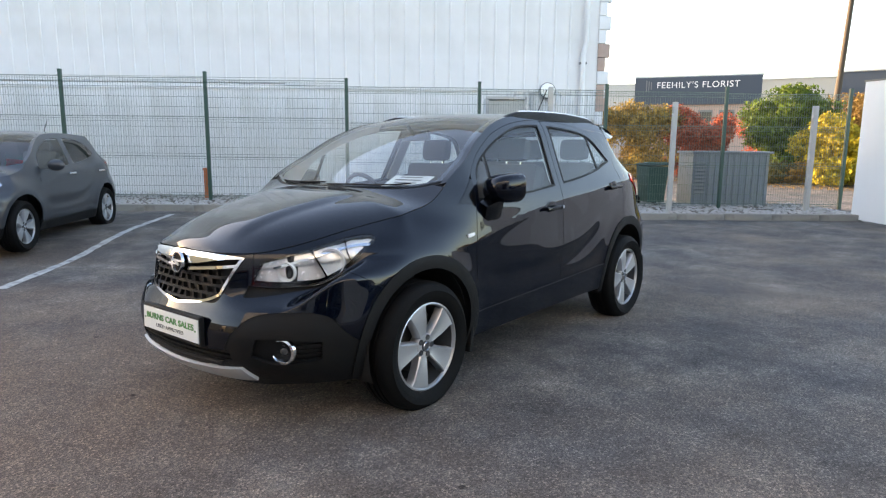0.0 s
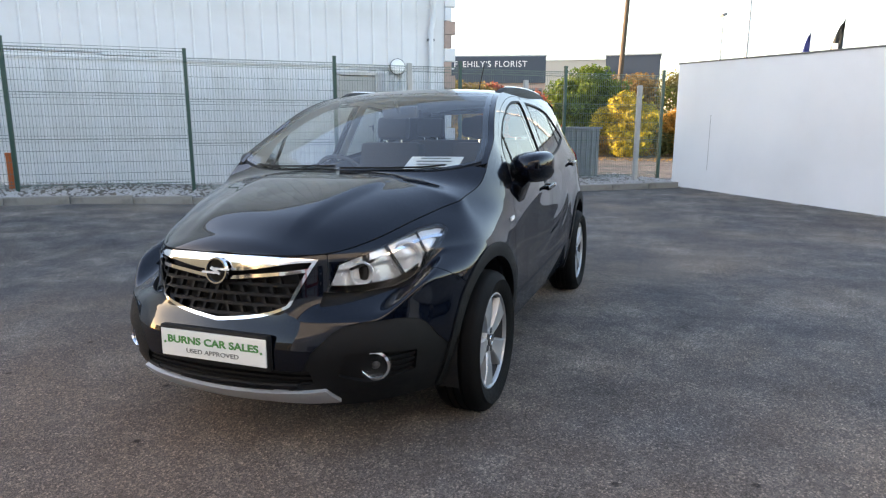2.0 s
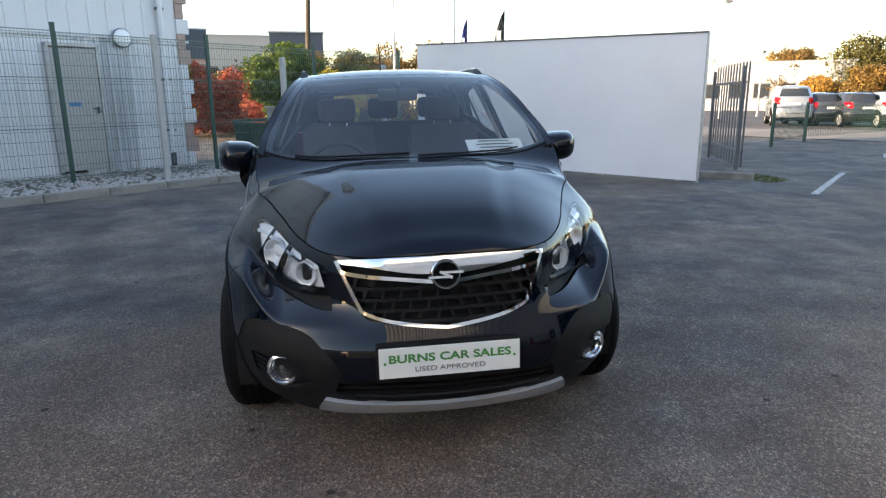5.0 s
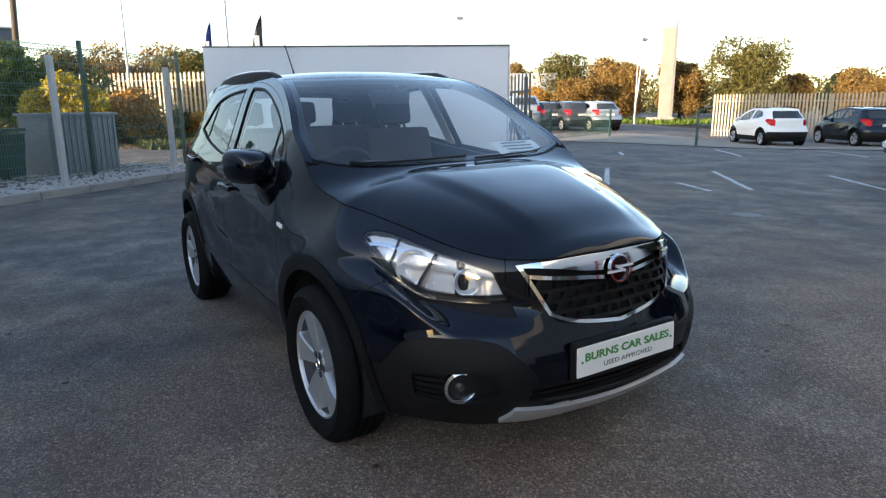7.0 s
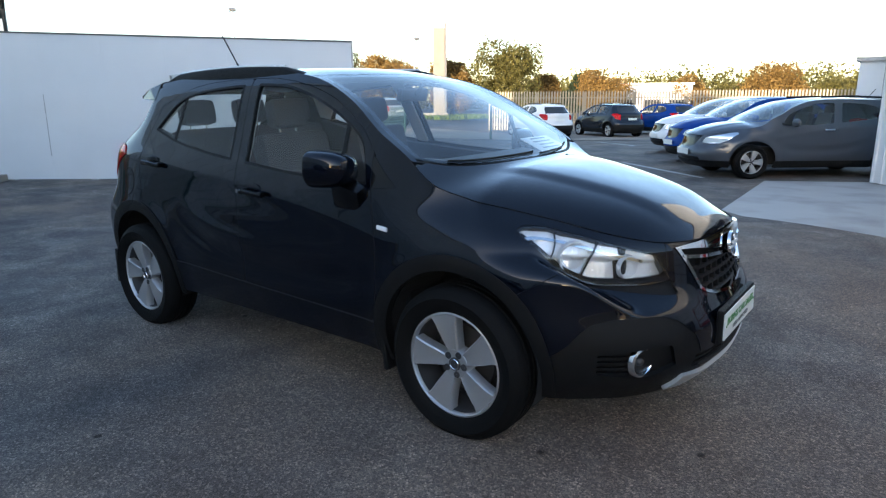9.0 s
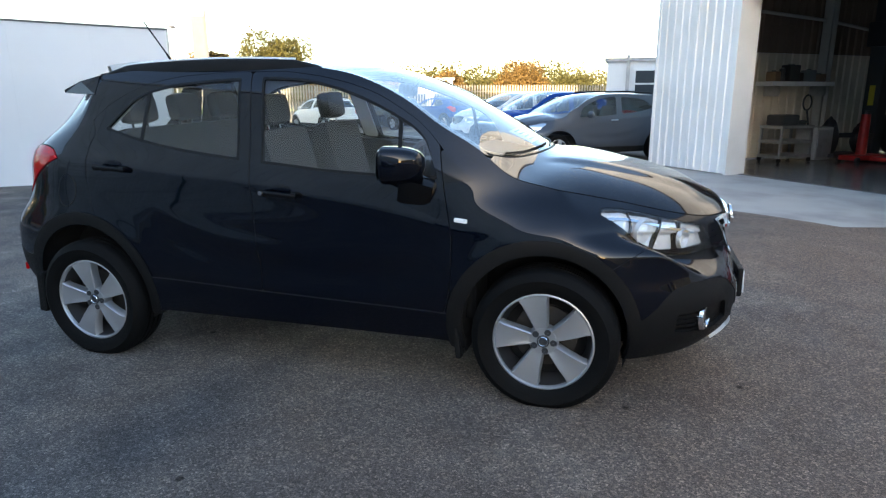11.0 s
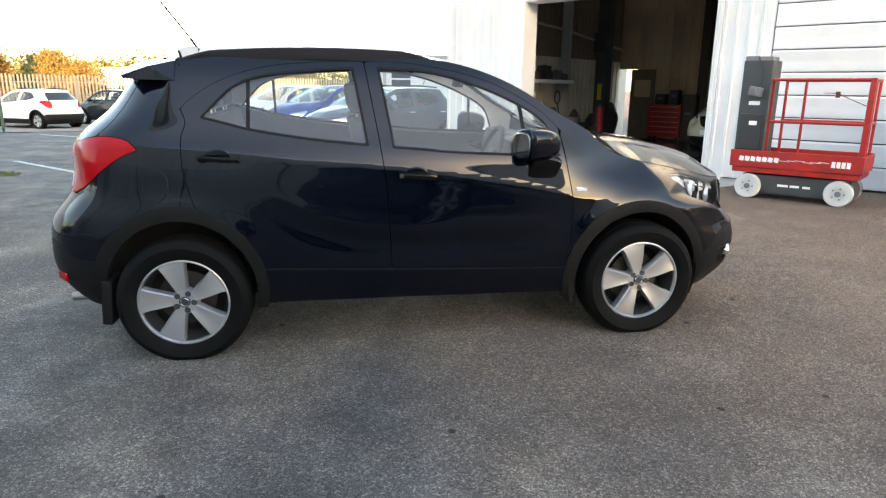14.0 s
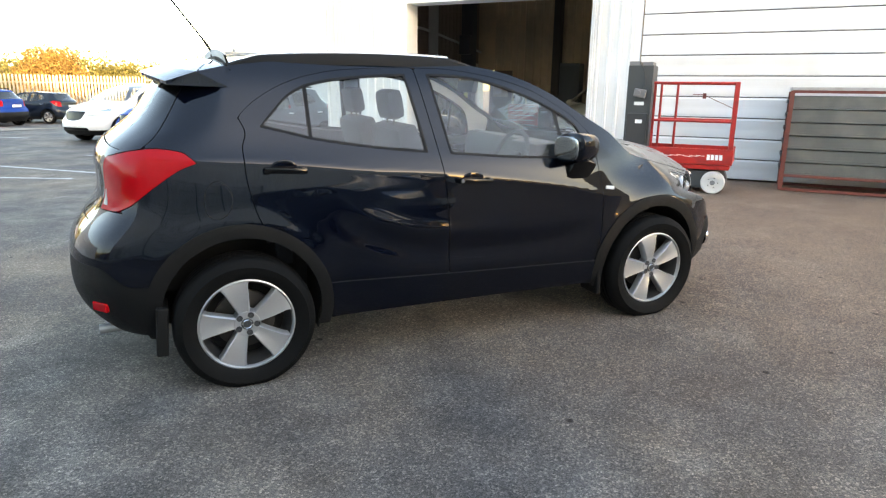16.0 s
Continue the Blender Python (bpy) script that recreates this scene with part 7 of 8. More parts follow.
# trees and far woods
for i, (x, y, h, s, mm, nm, lb) in enumerate((
        (-27.4, 46.4, 7.5, 3.5, L_olive, "tree", "tall olive-green tree lit by low sun"), (-31.8, 43.6, 5.2, 2.3, L_autumn, "tree", "golden autumn tree beside a totem"),
        (-26.9, 51.5, 4.3, 2.0, L_autumn, "tree", "rust-coloured autumn tree behind the palisade"), (-24.4, 52.9, 4.6, 1.2, L_conifer, "conifer", "dark narrow conifer behind the palisade"),
        (-21.7, 52.0, 4.5, 2.6, L_autumn, "tree", "yellow autumn tree behind the palisade"), (-16.3, 59.3, 4.1, 2.4, L_autumn, "tree", "pale autumn tree behind the palisade"),
        (-12.7, 60.3, 3.7, 2.4, L_olive, "tree", "dull green tree behind the palisade"), (-8.3, 56.2, 4.6, 2.8, L_autumn, "tree", "golden tree behind the palisade"),
        (-4.2, 58.0, 3.6, 2.4, L_olive, "tree", "low green tree behind the palisade"), (-36.2, 36.1, 3.4, 2.4, L_autumn, "tree", "orange autumn tree by the road"),
        (-35.9, 40.6, 4.7, 2.4, L_autumn, "tree", "orange autumn tree by the road"), (-38.5, 34.0, 3.0, 2.0, L_orange, "tree", "small orange tree by the road"),
        (-56.0, 51.0, 7.2, 4.5, L_olive, "tree", "far olive tree on the skyline"), (-60.5, 46.5, 6.4, 4.0, L_autumn, "tree", "far autumn tree on the skyline"),
        (-52.0, 56.0, 6.8, 4.0, L_autumn, "tree", "far autumn tree on the skyline"), (-65.7, 0.5, 6.4, 4.5, L_olive, "tree", "far autumn tree on the skyline"),
        (-65.3, 6.6, 7.2, 4.5, L_autumn, "tree", "far autumn tree on the skyline"), (-64.0, -4.0, 6.0, 4.0, L_autumn, "tree", "far autumn tree on the skyline"), (-62.0, 12.0, 6.6, 4.0, L_olive, "tree", "far olive tree on the skyline"))):
    tree(nm, lb, x, y, h, s, mm, 50 + i, 18000, 0.095 if i < 12 else 0.13, 0.35, 0.2 if nm != "conifer" else 0.05)
rng = np.random.default_rng(3)
cl = []
for k in range(90):
    a = math.pi * (0.45 + 0.62 * k / 90)
    r = 95 + 25 * rng.random()
    cl.append(((r * math.cos(a), r * math.sin(a), 1.6 + 1.6 * rng.random()), (4.5, 4.5, 2.4 + 1.2 * rng.random())))
me = crown(77, cl, 60000, 0.27)
me.materials.append(L_olive)
tagged(part("far_woods", me, None), "far line of autumn woods on the horizon", "woods", kind="stuff")

# grass verge by the totem
bm = bmesh.new()
rng = random.Random(9)
for _ in range(5000):
    p = Vector((rng.uniform(-46, -26), rng.uniform(36, 47), 0.0))
    a = rng.uniform(0, 3.14)
    d_ = Vector((math.cos(a), math.sin(a), 0)) * 0.12
    bm.faces.new([bm.verts.new(p + k) for k in (-d_, d_, d_ * 0.3 + Vector((0, 0, rng.uniform(0.1, 0.35))))])
setting("grass", bm, L_dark, "rough green grass verge by the road", "grass", kind="stuff")


# ---- fences, poles and signs beyond the yard ----
def palisade(name, a, b, height, material, label, pitch=0.155, z0=0.0, width=0.07):
    a, b = Vector(a), Vector(b)
    L_ = (b - a).length
    ang = math.degrees(math.atan2(b.y - a.y, b.x - a.x))
    f = thing(name, pose(a.x, a.y, z0, 0, 0, ang), label, "fence", kind="structure")
    bm = bmesh.new()
    for i in range(int(L_ / pitch) + 1):
        x = i * pitch
        vs = [bm.verts.new(v) for v in ((x - width / 2, -0.012, 0.05), (x + width / 2, -0.012, 0.05), (x + width / 2, -0.012, height - 0.09), (x + width / 4, -0.012, height), (x, -0.012, height - 0.07), (x - width / 4, -0.012, height), (x - width / 2, -0.012, height - 0.09))]
        f1 = bm.faces.new(vs)
        r = bmesh.ops.extrude_face_region(bm, geom=[f1]) if L_ < 6 else None
        if r:
            bmesh.ops.translate(bm, vec=(0, 0.024, 0), verts=[v for v in r["geom"] if isinstance(v, bmesh.types.BMVert)])
    tagged(part("pales", bm, material, f), kind="stuff")
    for z in (0.35, height - 0.4):
        bm = bmesh.new()
        box(bm, (L_, 0.05, 0.05), pose(L_ / 2, 0.045, z))
        part("rail", bm, material, f)
    for i in range(int(L_ / 2.75) + 1):
        bm = bmesh.new()
        box(bm, (0.1, 0.06, height - 0.1), pose(i * 2.75, 0.09, (height - 0.1) / 2))
        part("post", bm, material, f)
    return f


M_gatesteel = mat("dull_grey_steel", (0.13, 0.13, 0.13), 0.6, 0.2, vary=0.2)
M_pale = mat("weathered_pale_steel", (0.3, 0.265, 0.2), 0.6, 0.1, vary=0.15, scale=3)
palisade("palisade_far", (-18.65, 29.65, 0), (5.0, 38.5, 0), 2.31, M_pale, "long pale palisade fence behind the parked cars", 0.16, z0=-0.36, width=0.085)
palisade("palisade_gate", (-7.45, 7.45, 0), (-10.3, 8.5, 0), 2.1, M_gatesteel, "grey galvanised palisade gate standing open beside the hoarding", 0.26, width=0.055)
palisade("palisade_side", (-33.5, 0.3, 0), (-27.3, 6.8, 0), 3.05, M_pale, "tall pale palisade fence behind the bushes", 0.24, width=0.12)
bm = bmesh.new()
box(bm, (1.5, 0.14, 0.14), pose(-6.35, 6.1, 0.05, 0, 0, 50), 0.02)
setting("kerb_end", bm, M_kerb, "short kerb stone beside the hoarding", "kerb")

green = thing("mesh_fence", label="low green mesh fence panels by the gateway", category="fence", kind="structure")
gp = [(-12.65, 11.8), (-14.4, 14.2), (-16.8, 19.8), (-10.65, 17.6)]
for x, y in gp:
    bm = bmesh.new()
    box(bm, (0.07, 0.07, 1.25), pose(x, y, 0.62), 0.005)
    part("post", bm, M_green, green)
for (x0, y0), (x1, y1) in list(zip(gp, gp[1:]))[:2]:
    bm = bmesh.new()
    d_ = Vector((x1 - x0, y1 - y0, 0))
    count = int(d_.length / 0.1)
    for i in range(count + 1):
        p = Vector((x0, y0, 0)) + d_ * i / count
        box(bm, (0.01, 0.01, 1.0), pose(p.x, p.y, 0.65))
    for k in range(6):
        rod(bm, (x0, y0, 0.2 + 0.18 * k), (x1, y1, 0.2 + 0.18 * k), 0.006, 4)
    part("mesh_panel", bm, M_green, green)


def pole(name, label, x, y, h, r, material, lean=(0, 0), head=None):
    t = thing(name, pose(x, y, 0), label, "pole")
    bm = bmesh.new()
    d_ = Vector((lean[0], lean[1], h))
    cyl(bm, r, r * 0.6, d_.length, Matrix.Translation(d_ / 2) @ rot_to(d_), 12)
    part("shaft", bm, material, t, smooth=True)
    if head:
        bm = bmesh.new()
        box(bm, (0.45, 0.3, 0.14), pose(lean[0], lean[1], h + 0.05, 25, 0, head), 0.02)
        part("lamp_head", bm, M_grey, t)
        bm = bmesh.new()
        box(bm, (0.5, 0.05, 0.05), pose(lean[0], lean[1], h - 0.1, 0, 0, head))
        part("lamp_bracket", bm, M_galv, t)
    return t


pole("telegraph_pole", "brown wooden telegraph pole", -34.3, -2.4, 11.0, 0.17, M_bark, (1.1, 0.6))
pole("flag_pole", "slim pale flag pole", -15.0, 2.93, 8.5, 0.05, M_galv)
pole("floodlight_pole", "tall floodlight pole with a square lamp head", -38.0, 3.0, 7.5, 0.1, M_galv, head=30)
pole("floodlight_pole", "tall floodlight pole with a square lamp head", -33.7, 40.3, 6.5, 0.08, M_galv, (0.35, 0.35), head=70)
pole("lamp_post", "pale street lamp post", -29.0, 35.1, 4.7, 0.07, M_galv)
pole("lamp_post", "slim street lamp post", -40.0, 30.0, 4.6, 0.08, M_galv, head=120)
pole("floodlight_pole", "tall floodlight pole with a square lamp head", -36.0, 24.5, 7.4, 0.07, M_galv, head=70)
for x, y, h, long, mm, lb in ((-36.1, 7.35, 6.3, 2.9, mat("blue_flag", (0.02, 0.04, 0.2), 0.7), "dark blue feather flag on a pole"), (-24.5, 6.8, 5.3, 2.3, mat("black_flag", (0.06, 0.065, 0.06), 0.7), "dark grey feather flag with a pale mark")):
    t = pole("feather_flag", lb, x, y, h, 0.025, M_galv)
    bm = bmesh.new()
    rows = []
    for i in range(13):
        k = i / 12
        w = 0.6 * (1 - k) ** 0.55 * (1 - 0.3 * (1 - k) ** 6) + 0.01
        rows.append([bm.verts.new((0.03 + 0.05 * math.sin(9 * k + 3 * j), -w * j / 4, h - long * (1 - k) - 0.16 * j / 4)) for j in range(5)])
    for a, b in zip(rows, rows[1:]):
        for j in range(4):
            bm.faces.new((a[j], a[j + 1], b[j + 1], b[j]))
    bmesh.ops.solidify(bm, geom=bm.faces[:], thickness=0.01)
    part("cloth", bm, mm, t, smooth=True)
    bm = bmesh.new()
    box(bm, (0.012, 0.2, long * 0.4), pose(0.09, -0.26, h - long * 0.62), 0.004)
    part("cloth_mark", bm, M_white, t)

# totem sign
tt = thing("totem_sign", pose(-31.6, 41.0, 0, 0, 0, 38), "tall cream blank totem sign, its shaded side put in as a dark strip", "sign")
bm = bmesh.new()
box(bm, (0.95, 0.45, 7.3), pose(0.29, 0, 3.65), 0.03)
part("panel", bm, mat("cream_sign_panel", (0.2, 0.18, 0.15), 0.6, vary=0.15, dirt=(0.15, 0.13, 0.105), dscale=0.8), tt)
# the slab's side in shade, put in as a strip of darker colour
bm = bmesh.new()
box(bm, (0.16, 0.6, 7.7), pose(0.85, 0, 3.85), 0.02)
part("shaded_side", bm, M_gatesteel, tt)
bm = bmesh.new()
box(bm, (2.1, 0.8, 0.4), pose(0, 0, 0.2), 0.03)
part("plinth", bm, M_kerb, tt)

# kiosks and buildings across the road
def building(name, label, x, y, w, dpt, h, turn, wall_m, sign_m=None, sign_h=1.6, z0=0.0):
    b_ = thing(name, pose(x, y, z0 + ground_z(x, y), 0, 0, turn), label, "building")
    bm = bmesh.new()
    box(bm, (w, dpt, h), pose(0, dpt / 2, h / 2))
    part("wall", bm, wall_m, b_)
    bm = bmesh.new()
    box(bm, (w + 0.3, dpt + 0.3, 0.18), pose(0, dpt / 2, h + 0.09))
    part("roof", bm, M_galv, b_)
    count = max(2, int(w / 2.2))
    for i in range(count):
        bm = bmesh.new()
        xx = -w / 2 + w * (i + 0.5) / count
        box(bm, (w / count * 0.7, 0.08, h * 0.34), pose(xx, -0.02, h * 0.42), 0.01)
        win = part("window", bm, M_grey, b_)
        bm = bmesh.new()
        box(bm, (w / count * 0.62, 0.03, h * 0.29), pose(xx, -0.06, h * 0.42))
        part("pane", bm, M_window, win)
    if sign_m:
        bm = bmesh.new()
        box(bm, (w, 0.25, sign_h), pose(0, -0.14, h - sign_h / 2), 0.02)
        part("fascia", bm, sign_m, b_)
    return b_


def aim(x, y):
    """The turn that makes a front face the yard."""
    return math.degrees(math.atan2(y - 0.0, x - 3.0)) - 90 + 180


FAR = 2.25


def far(x, y):
    """A place across the road, seen from the corner of the yard."""
    return 3.7 + (x - 3.7) * FAR, 2.9 + (y - 2.9) * FAR


def rise_far(z):
    return 1.4 + (z - 1.4) * FAR


fl = building("florist_shop", "low dark florist shop with a navy fascia", *far(-34.25, -9.2), 6.7 * FAR, 10, rise_far(5.3), aim(*far(-34.25, -9.2)) + 180, M_brick, M_signblue, 1.55 * FAR)
letters("fascia_sign", "FEEHILY'S FLORIST", 0.49 * FAR, M_letter, fl, pose(0.05 * FAR, -0.275, rise_far(4.84), 90, 0, 0), 0.02, 1.1)
bm = bmesh.new()
for i in range(3):
    box(bm, (0.05 * FAR, 0.02, (0.62 - 0.1 * i) * FAR), pose((-2.7 + 0.13 * i) * FAR, -0.27, rise_far(4.84)))
part("fascia_emblem", bm, M_grey, fl)
building("blue_building", "plain blue-grey box building across the road", *far(-37.85, -1.2), 3.2 * FAR, 10, rise_far(5.45), aim(*far(-37.85, -1.2)) + 180, M_signblue)
building("retail_unit", "long pale retail unit with a shallow roof", *far(-50.5, -6.5), 9 * FAR, 14, rise_far(6.4), aim(*far(-50.5, -6.5)) + 180, M_concpost)
building("retail_unit", "long pale retail unit with a shallow roof", *far(-48.0, -20.5), 8 * FAR, 14, rise_far(6.4), aim(*far(-48, -20.5)) + 180, M_galv)
building("depot", "far grey depot with a flat roof", -58.0, 44.0, 14, 8, 4.8, aim(-58, 44) + 180, M_galv)
building("depot", "far white low depot behind the trees", -19.5, 56.0, 9, 6, 3.1, aim(-19.5, 56) + 180, M_white)

# oil tank housing and bin behind the fence
tank = thing("steel_enclosure", SITE @ pose(-6.45, -9.35, 0.1, 0, 0, 4), "blue-grey ribbed steel enclosure with side louvres behind the fence", "enclosure")
bm = bmesh.new()
box(bm, (1.75, 0.7, 1.15), pose(0, -0.3, 0.575), 0.01)
M_boxsteel = mat("blue_grey_sheet_steel", (0.19, 0.21, 0.23), 0.5, 0.2, vary=0.2, scale=6)
part("body", bm, M_boxsteel, tank)
for i in range(12):
    bm = bmesh.new()
    box(bm, (0.03, 0.02, 1.1), pose(-0.8 + 0.145 * i, 0.06, 0.575), 0.004)
    part("rib", bm, M_boxsteel, tank)
bm = bmesh.new()
box(bm, (1.85, 0.8, 0.05), pose(0, -0.3, 1.17), 0.01)
part("lid", bm, M_boxsteel, tank)
for k in range(9):
    bm = bmesh.new()
    box(bm, (0.24, 0.02, 0.05), pose(0.72, 0.075, 0.3 + 0.08 * k, 30, 0, 0))
    part("louvre", bm, M_grey, tank)
wb = thing("wheelie_bin", SITE @ pose(-4.75, -9.4, 0.1, 0, 0, 10), "dark green plastic wheelie bin behind the fence", "bin")
bm = bmesh.new()
vs = []
for z, s in ((0.08, 0.8), (0.85, 1.0)):
    vs.append([bm.verts.new((dx * 0.24 * s, dy * 0.27 * s, z)) for dx, dy in ((-1, -1), (1, -1), (1, 1), (-1, 1))])
bm.faces.new(vs[0][::-1])
bm.faces.new(vs[1])
for k in range(4):
    bm.faces.new((vs[0][k], vs[0][(k + 1) % 4], vs[1][(k + 1) % 4], vs[1][k]))
part("body", bm, M_green, wb)
bm = bmesh.new()
box(bm, (0.52, 0.58, 0.06), pose(0, 0, 0.9, 4, 0, 0), 0.02)
part("lid", bm, M_green, wb)
for x in (-0.2, 0.2):
    bm = bmesh.new()
    cyl(bm, 0.1, 0.1, 0.05, pose(x, -0.22, 0.1, 0, 90, 0), 18)
    part("wheel", bm, M_rubber, wb)

# ---- other parked cars ----
SIMPLE = {}


def simple_meshes(key, scale, step):
    """The shell once more in few pieces, for cars farther off."""
    if key in SIMPLE:
        return SIMPLE[key]
    st = (step, step)
    full = (-U_END, U_END)
    rimz = lambda u: rim_of(u)[..., 2]
    arches = lambda x, z, r: both(wheel_gap(x, z, 1.265, r), wheel_gap(x, z, -1.265, r))
    panes = lambda x, z: either(front_panes(x, z), rear_panes(x, z))
    rearwin = lambda x, y, z: both(z - 1.17, 1.47 - z, 0.62 - (z - 1.15) * 0.28 - np.abs(y), -1.3 - x)
    cowl = lambda y: 1.175 - 0.2 * (y / 0.7) ** 2
    header = lambda y: 0.26 - 0.12 * (y / 0.6) ** 2
    margin = lambda u, y: np.abs(rim_of(np.abs(u))[..., 1]) - np.abs(y)
    seams = lambda x, z: both(np.abs(x - b_seam(z)) - 0.006, np.abs(x - f_seam(z)) - 0.006, np.abs(x - r_seam(z)) - 0.006)
    out = {}
    suv = key == "suv"

    def clad(x):
        return 0.42 + 0.2 * np.clip((-x - 1.5) / 0.25, 0, 1) if suv else 0.36 + 0.0 * x

    out["body"] = sheet_mesh("body", skin, full, (0.3, 1.58), st, lambda x, y, z, u, v: both(z - clad(x), either(rimz(u) - z + 0.002, -1.58 - x), arches(x, z, 0.45 if suv else 0.40), -panes(x, z), -head_lamp(u, z), -tail_lamp(x, y, z), -both(grille(y, z), x), -rearwin(x, y, z), -both(0.43 - z, z - 0.3, 0.5 - np.abs(y), x), either(seams(x, z), 0.5 - z, z - 1.2)), M_black, 0.01)
    out["lower_trim"] = sheet_mesh("lower_trim", skin, full, (0.2, 0.84) if suv else (0.2, 0.42), st, lambda x, y, z, u, v: both(either(clad(x) + 0.002 - z, -arches(x, z, 0.452 if suv else 0.39)), z - 0.22, arches(x, z, 0.39)), M_trim, 0.02, -0.004)
    for nm, sg, pn in (("window_a", 1, front_panes), ("window_b", -1, front_panes), ("window_c", 1, rear_panes), ("window_d", -1, rear_panes)):
        out[nm] = sheet_mesh("side_window", skin, (1.0, 4.4) if sg > 0 else (-4.4, -1.0), (1.0, 1.55), st, lambda x, y, z, u, v, pn=pn: pn(x, z) + 0.004, M_pane_dark, 0.0, -0.004)
    out["rear_window"] = sheet_mesh("rear_window", skin, full, (1.1, 1.55), st, lambda x, y, z, u, v: rearwin(x, y, z) + 0.004, M_window, 0.0, -0.004)
    out["grille"] = sheet_mesh("grille", skin, (-0.6, 0.6), (0.3, 0.9), st, lambda x, y, z, u, v: either(grille(y, z), both(0.43 - z, z - 0.3, 0.5 - np.abs(y))) + 0.004, M_gloss, 0.0, -0.01)
    for nm, sg in (("left", 1), ("right", -1)):
        out["headlamp_" + nm] = sheet_mesh("headlamp", skin, (0.3, 1.3) if sg > 0 else (-1.3, -0.3), (0.68, 0.96), (0.02, 0.02), lambda x, y, z, u, v: head_lamp(u, z), M_chrome, 0.01)
        out["tail_lamp_" + nm] = sheet_mesh("tail_lamp", skin, (3.6, U_END - 0.1) if sg > 0 else (-U_END + 0.1, -3.6), (0.82, 1.2), (0.02, 0.02), lambda x, y, z, u, v: tail_lamp(x, y, z), M_red, 0.01)
    out["bonnet"] = sheet_mesh("bonnet", deck, (0.0, 1.8), (-1, 1), st, lambda x, y, z, u, v: both(x - cowl(y) - 0.02, margin(u, y) - 0.005), M_black, 0.01)
    out["windscreen"] = sheet_mesh("windscreen", deck, (0.9, 2.6), (-1, 1), st, lambda x, y, z, u, v: both(cowl(y) + 0.021 - x, x - header(y), margin(u, y) - 0.04), M_pane_dark, 0.0)
    out["roof"] = sheet_mesh("roof", deck, (0.9, U_END), (-1, 1), st, lambda x, y, z, u, v: either(both(header(y) + 0.001 - x, x + 1.62, margin(u, y) + 0.002), both(0.041 - margin(u, y), margin(u, y) + 0.002, cowl(y) + 0.02 - x, x - header(y) + 0.01)), M_black, 0.01)
    for me in out.values():
        me.transform(Matrix.Diagonal((*scale, 1)))
    SIMPLE[key] = out
    return out


PAINTED = ("body", "bonnet", "roof")


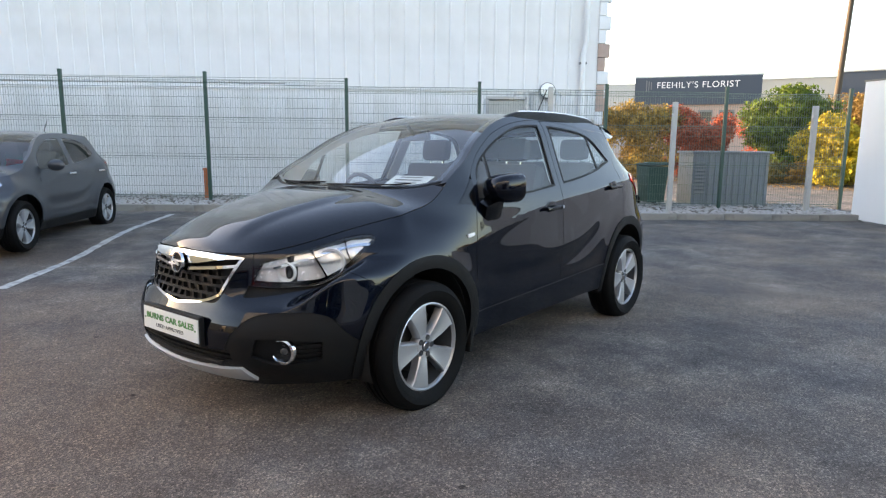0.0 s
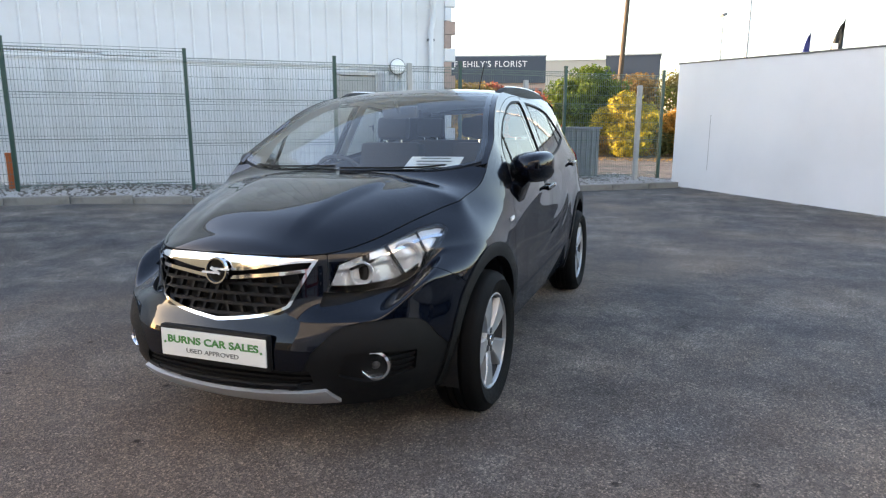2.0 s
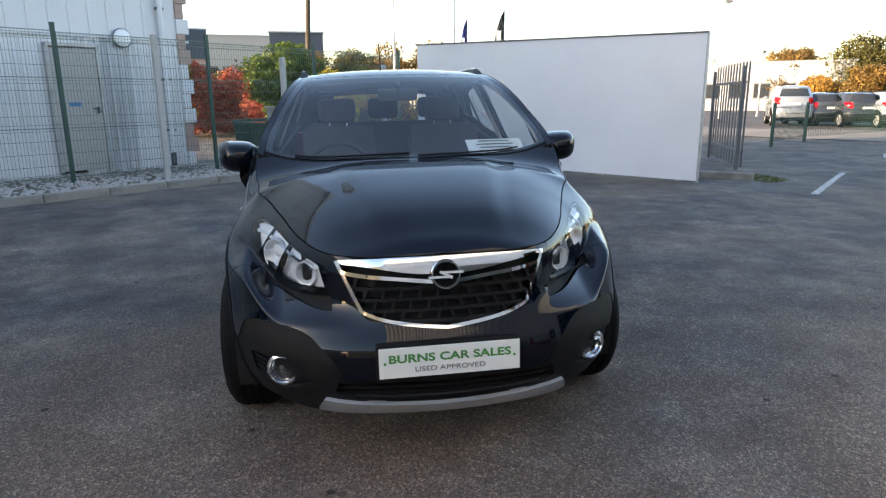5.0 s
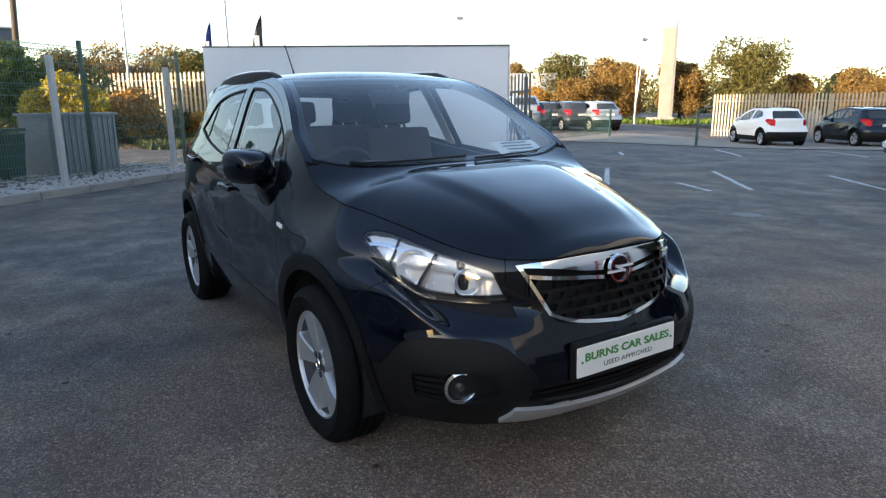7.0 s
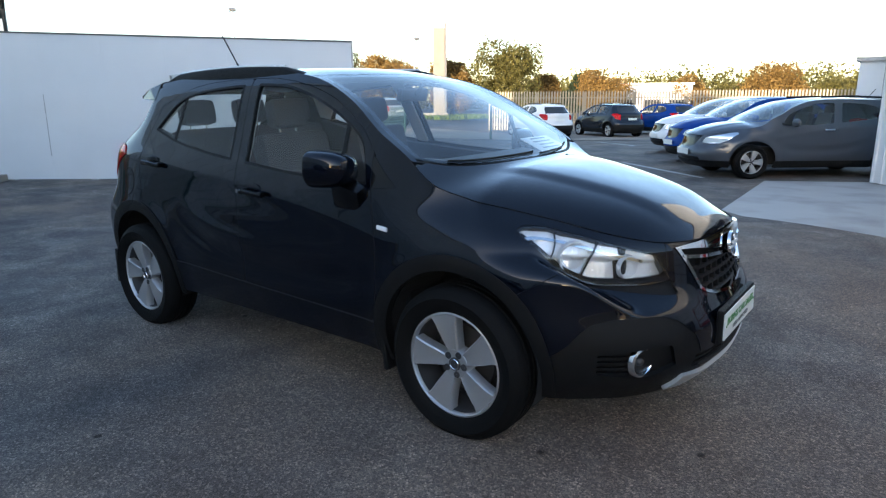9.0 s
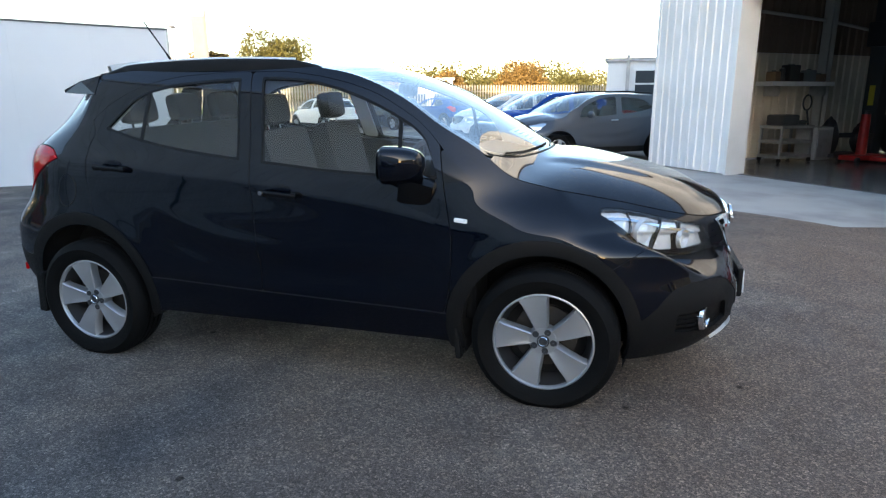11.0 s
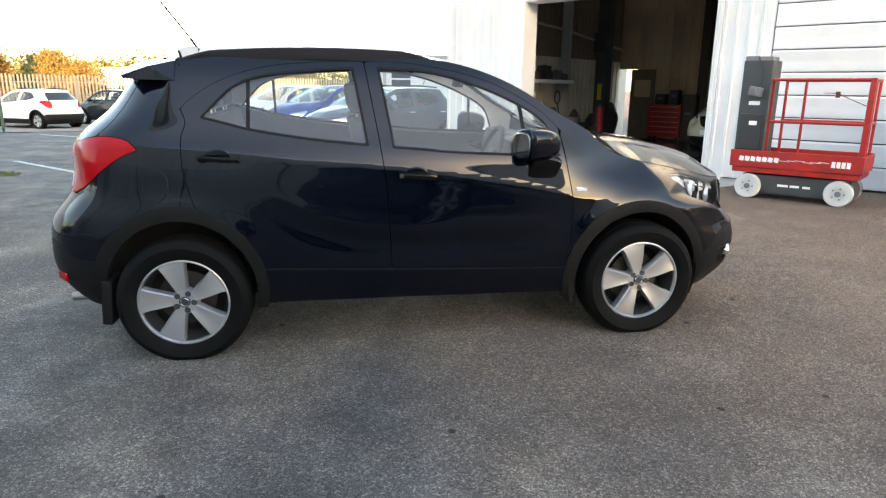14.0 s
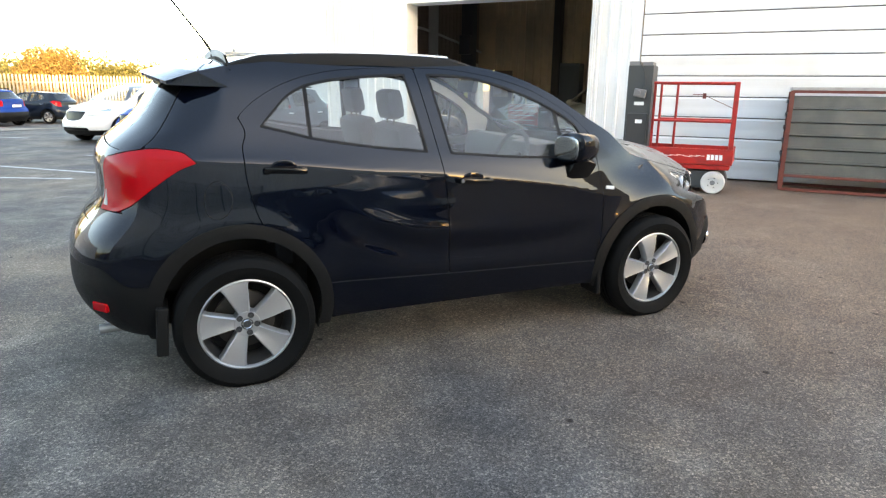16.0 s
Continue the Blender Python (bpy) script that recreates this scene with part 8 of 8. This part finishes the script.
def parked_car(label, paint_m, x, y, heading, kind="suv", z=0.0, rails=True):
    scale = {"suv": (1.02, 1.03, 1.0), "hatch": (0.95, 0.97, 0.92), "van": (1.12, 1.06, 1.22), "estate": (1.03, 0.98, 0.9)}[kind]
    step = 0.035 if kind != "suv" else 0.05
    src = simple_meshes(kind, scale, step)
    car = thing("car", pose(x, y, z, 0, 0, heading), label, "car", "parked cars")
    for name, me in src.items():
        if name in PAINTED:
            me = me.copy()
            me.materials.clear()
            me.materials.append(paint_m)
            me.materials.append(M_well)
        part(me.name.split(".")[0], me, None, car)
    k = scale[2]
    bm = bmesh.new()
    box(bm, (3.3 * scale[0], 1.3, 0.35 * k), pose(-0.1, 0, 0.45 * k))
    box(bm, (1.9, 1.45 * scale[1], 0.4 * k), pose(-0.1, 0, 0.8 * k))
    part("cabin_floor", bm, M_well, car)
    for yy in (-0.36, 0.36):
        bm = bmesh.new()
        box(bm, (0.14, 0.46, 0.6 * k), pose(-0.25, yy, 1.0 * k, 0, -12, 0), 0.05)
        box(bm, (0.1, 0.25, 0.16 * k), pose(-0.33, yy, 1.36 * k, 0, -10, 0), 0.04)
        part("seat", bm, M_cloth, car)
    for xx in (1.2775, -1.2775):
        for s in (1, -1):
            w = wheel(car, xx * scale[0], s, 17 * xx + 31 * s, kind != "suv", 0.765 * scale[1])
            w.scale = (k, 1, k) if k < 1 else (1, 1, 1)
            w.location.z = 0.336 * min(1, k)
    for s in (1, -1):
        sh = bmesh.new()
        bmesh.ops.create_uvsphere(sh, u_segments=16, v_segments=10, radius=1.0)
        bmesh.ops.scale(sh, vec=(0.06, 0.11, 0.075), verts=sh.verts)
        part("door_mirror", sh, paint_m, car, m=pose(0.62 * scale[0], s * 0.98 * scale[1], 1.12 * k), smooth=True)
        for xx in (-0.03, -1.04):
            bm = bmesh.new()
            box(bm, (0.19, 0.03, 0.03), pose(xx * scale[0], s * 0.905 * scale[1], 0.98 * k), 0.01)
            part("door_handle", bm, M_chrome if kind != "suv" else paint_m, car)
        if rails:
            bm = bmesh.new()
            for a, b in ((0.0, -0.6), (-0.6, -1.2)):
                rod(bm, (a, s * 0.57 * scale[1], (float(spine(a)) + 0.02) * k), (b, s * 0.57 * scale[1], (float(spine(b)) + 0.02) * k), 0.018)
            part("roof_rail", bm, M_trim, car)
    bm = bmesh.new()
    box(bm, (0.006, 0.5, 0.11), pose(2.19 * scale[0], 0, 0.52 * k))
    part("number_plate", bm, M_plate, car)
    bm = bmesh.new()
    box(bm, (0.006, 0.5, 0.11), pose(-1.985 * scale[0], 0, 0.88 * k))
    part("number_plate", bm, M_plate, car)
    bm = bmesh.new()
    rod(bm, (-1.2 * scale[0], 0, 1.55 * k), (-1.36 * scale[0], 0, 1.78 * k), 0.006)
    part("aerial", bm, M_trim, car)
    return car


P_grey, P_steel, P_blue, P_white, P_black2 = paint("slate_grey_paint", (0.045, 0.05, 0.058), 0.3), paint("steel_grey_paint", (0.06, 0.07, 0.085), 0.3), paint("bright_blue_paint", (0.005, 0.04, 0.21), 0.0), paint("white_car_paint", (0.7, 0.7, 0.69)), paint("dark_navy_paint", (0.012, 0.018, 0.028), 0.2)
P_silver = paint("silver_car_paint", (0.28, 0.31, 0.34), 0.4)
P_blue.node_tree.nodes["Principled BSDF"].inputs["Coat Weight"].default_value = 0.4
parked_car("slate grey small hatchback parked in a marked bay", P_grey, 0.62, -7.3, 45, "hatch", 0.05, False)
parked_car("steel grey estate car parked nose out", P_steel, 0.64, 11.18, 219.7, "estate")
parked_car("bright blue hatchback parked nose out", P_blue, -0.54, 13.34, 219.7, "hatch", rails=False)
parked_car("white hatchback parked nose out", P_white, -1.85, 16.05, 219.7, "hatch", rails=False)
parked_car("dark navy hatchback parked by the palisade", P_black2, -6.6, 33.0, 148, "hatch", ground_z(-6.6, 33.0), rails=False)
parked_car("white SUV parked by the palisade", P_white, -13.1, 25.7, 148, "suv", ground_z(-13.1, 25.7))
parked_car("dark navy SUV parked by the palisade", P_black2, -10.6, 28.3, 148, "suv", ground_z(-10.6, 28.3))
parked_car("blue SUV parked by the palisade", P_blue, -8.6, 30.7, 148, "suv", ground_z(-8.6, 30.7))
parked_car("silver people carrier parked beyond the gateway", P_silver, -26.1, 22.2, 150, "van", 0.0, False)
parked_car("dark green-grey SUV parked beyond the gateway", P_steel, -25.6, 23.2, 165, "suv")
parked_car("slate SUV parked beyond the gateway", P_grey, -24.2, 23.9, 165, "suv")
parked_car("pale silver SUV parked beyond the gateway", P_silver, -23.0, 24.8, 165, "suv")

P_cream = paint("cream_car_paint", (0.5, 0.44, 0.34))
c_in = site(-1.35, 13.3)
parked_car("cream off-roader parked inside the workshop", P_cream, c_in.x, c_in.y, 208, "suv", 0.03, False)
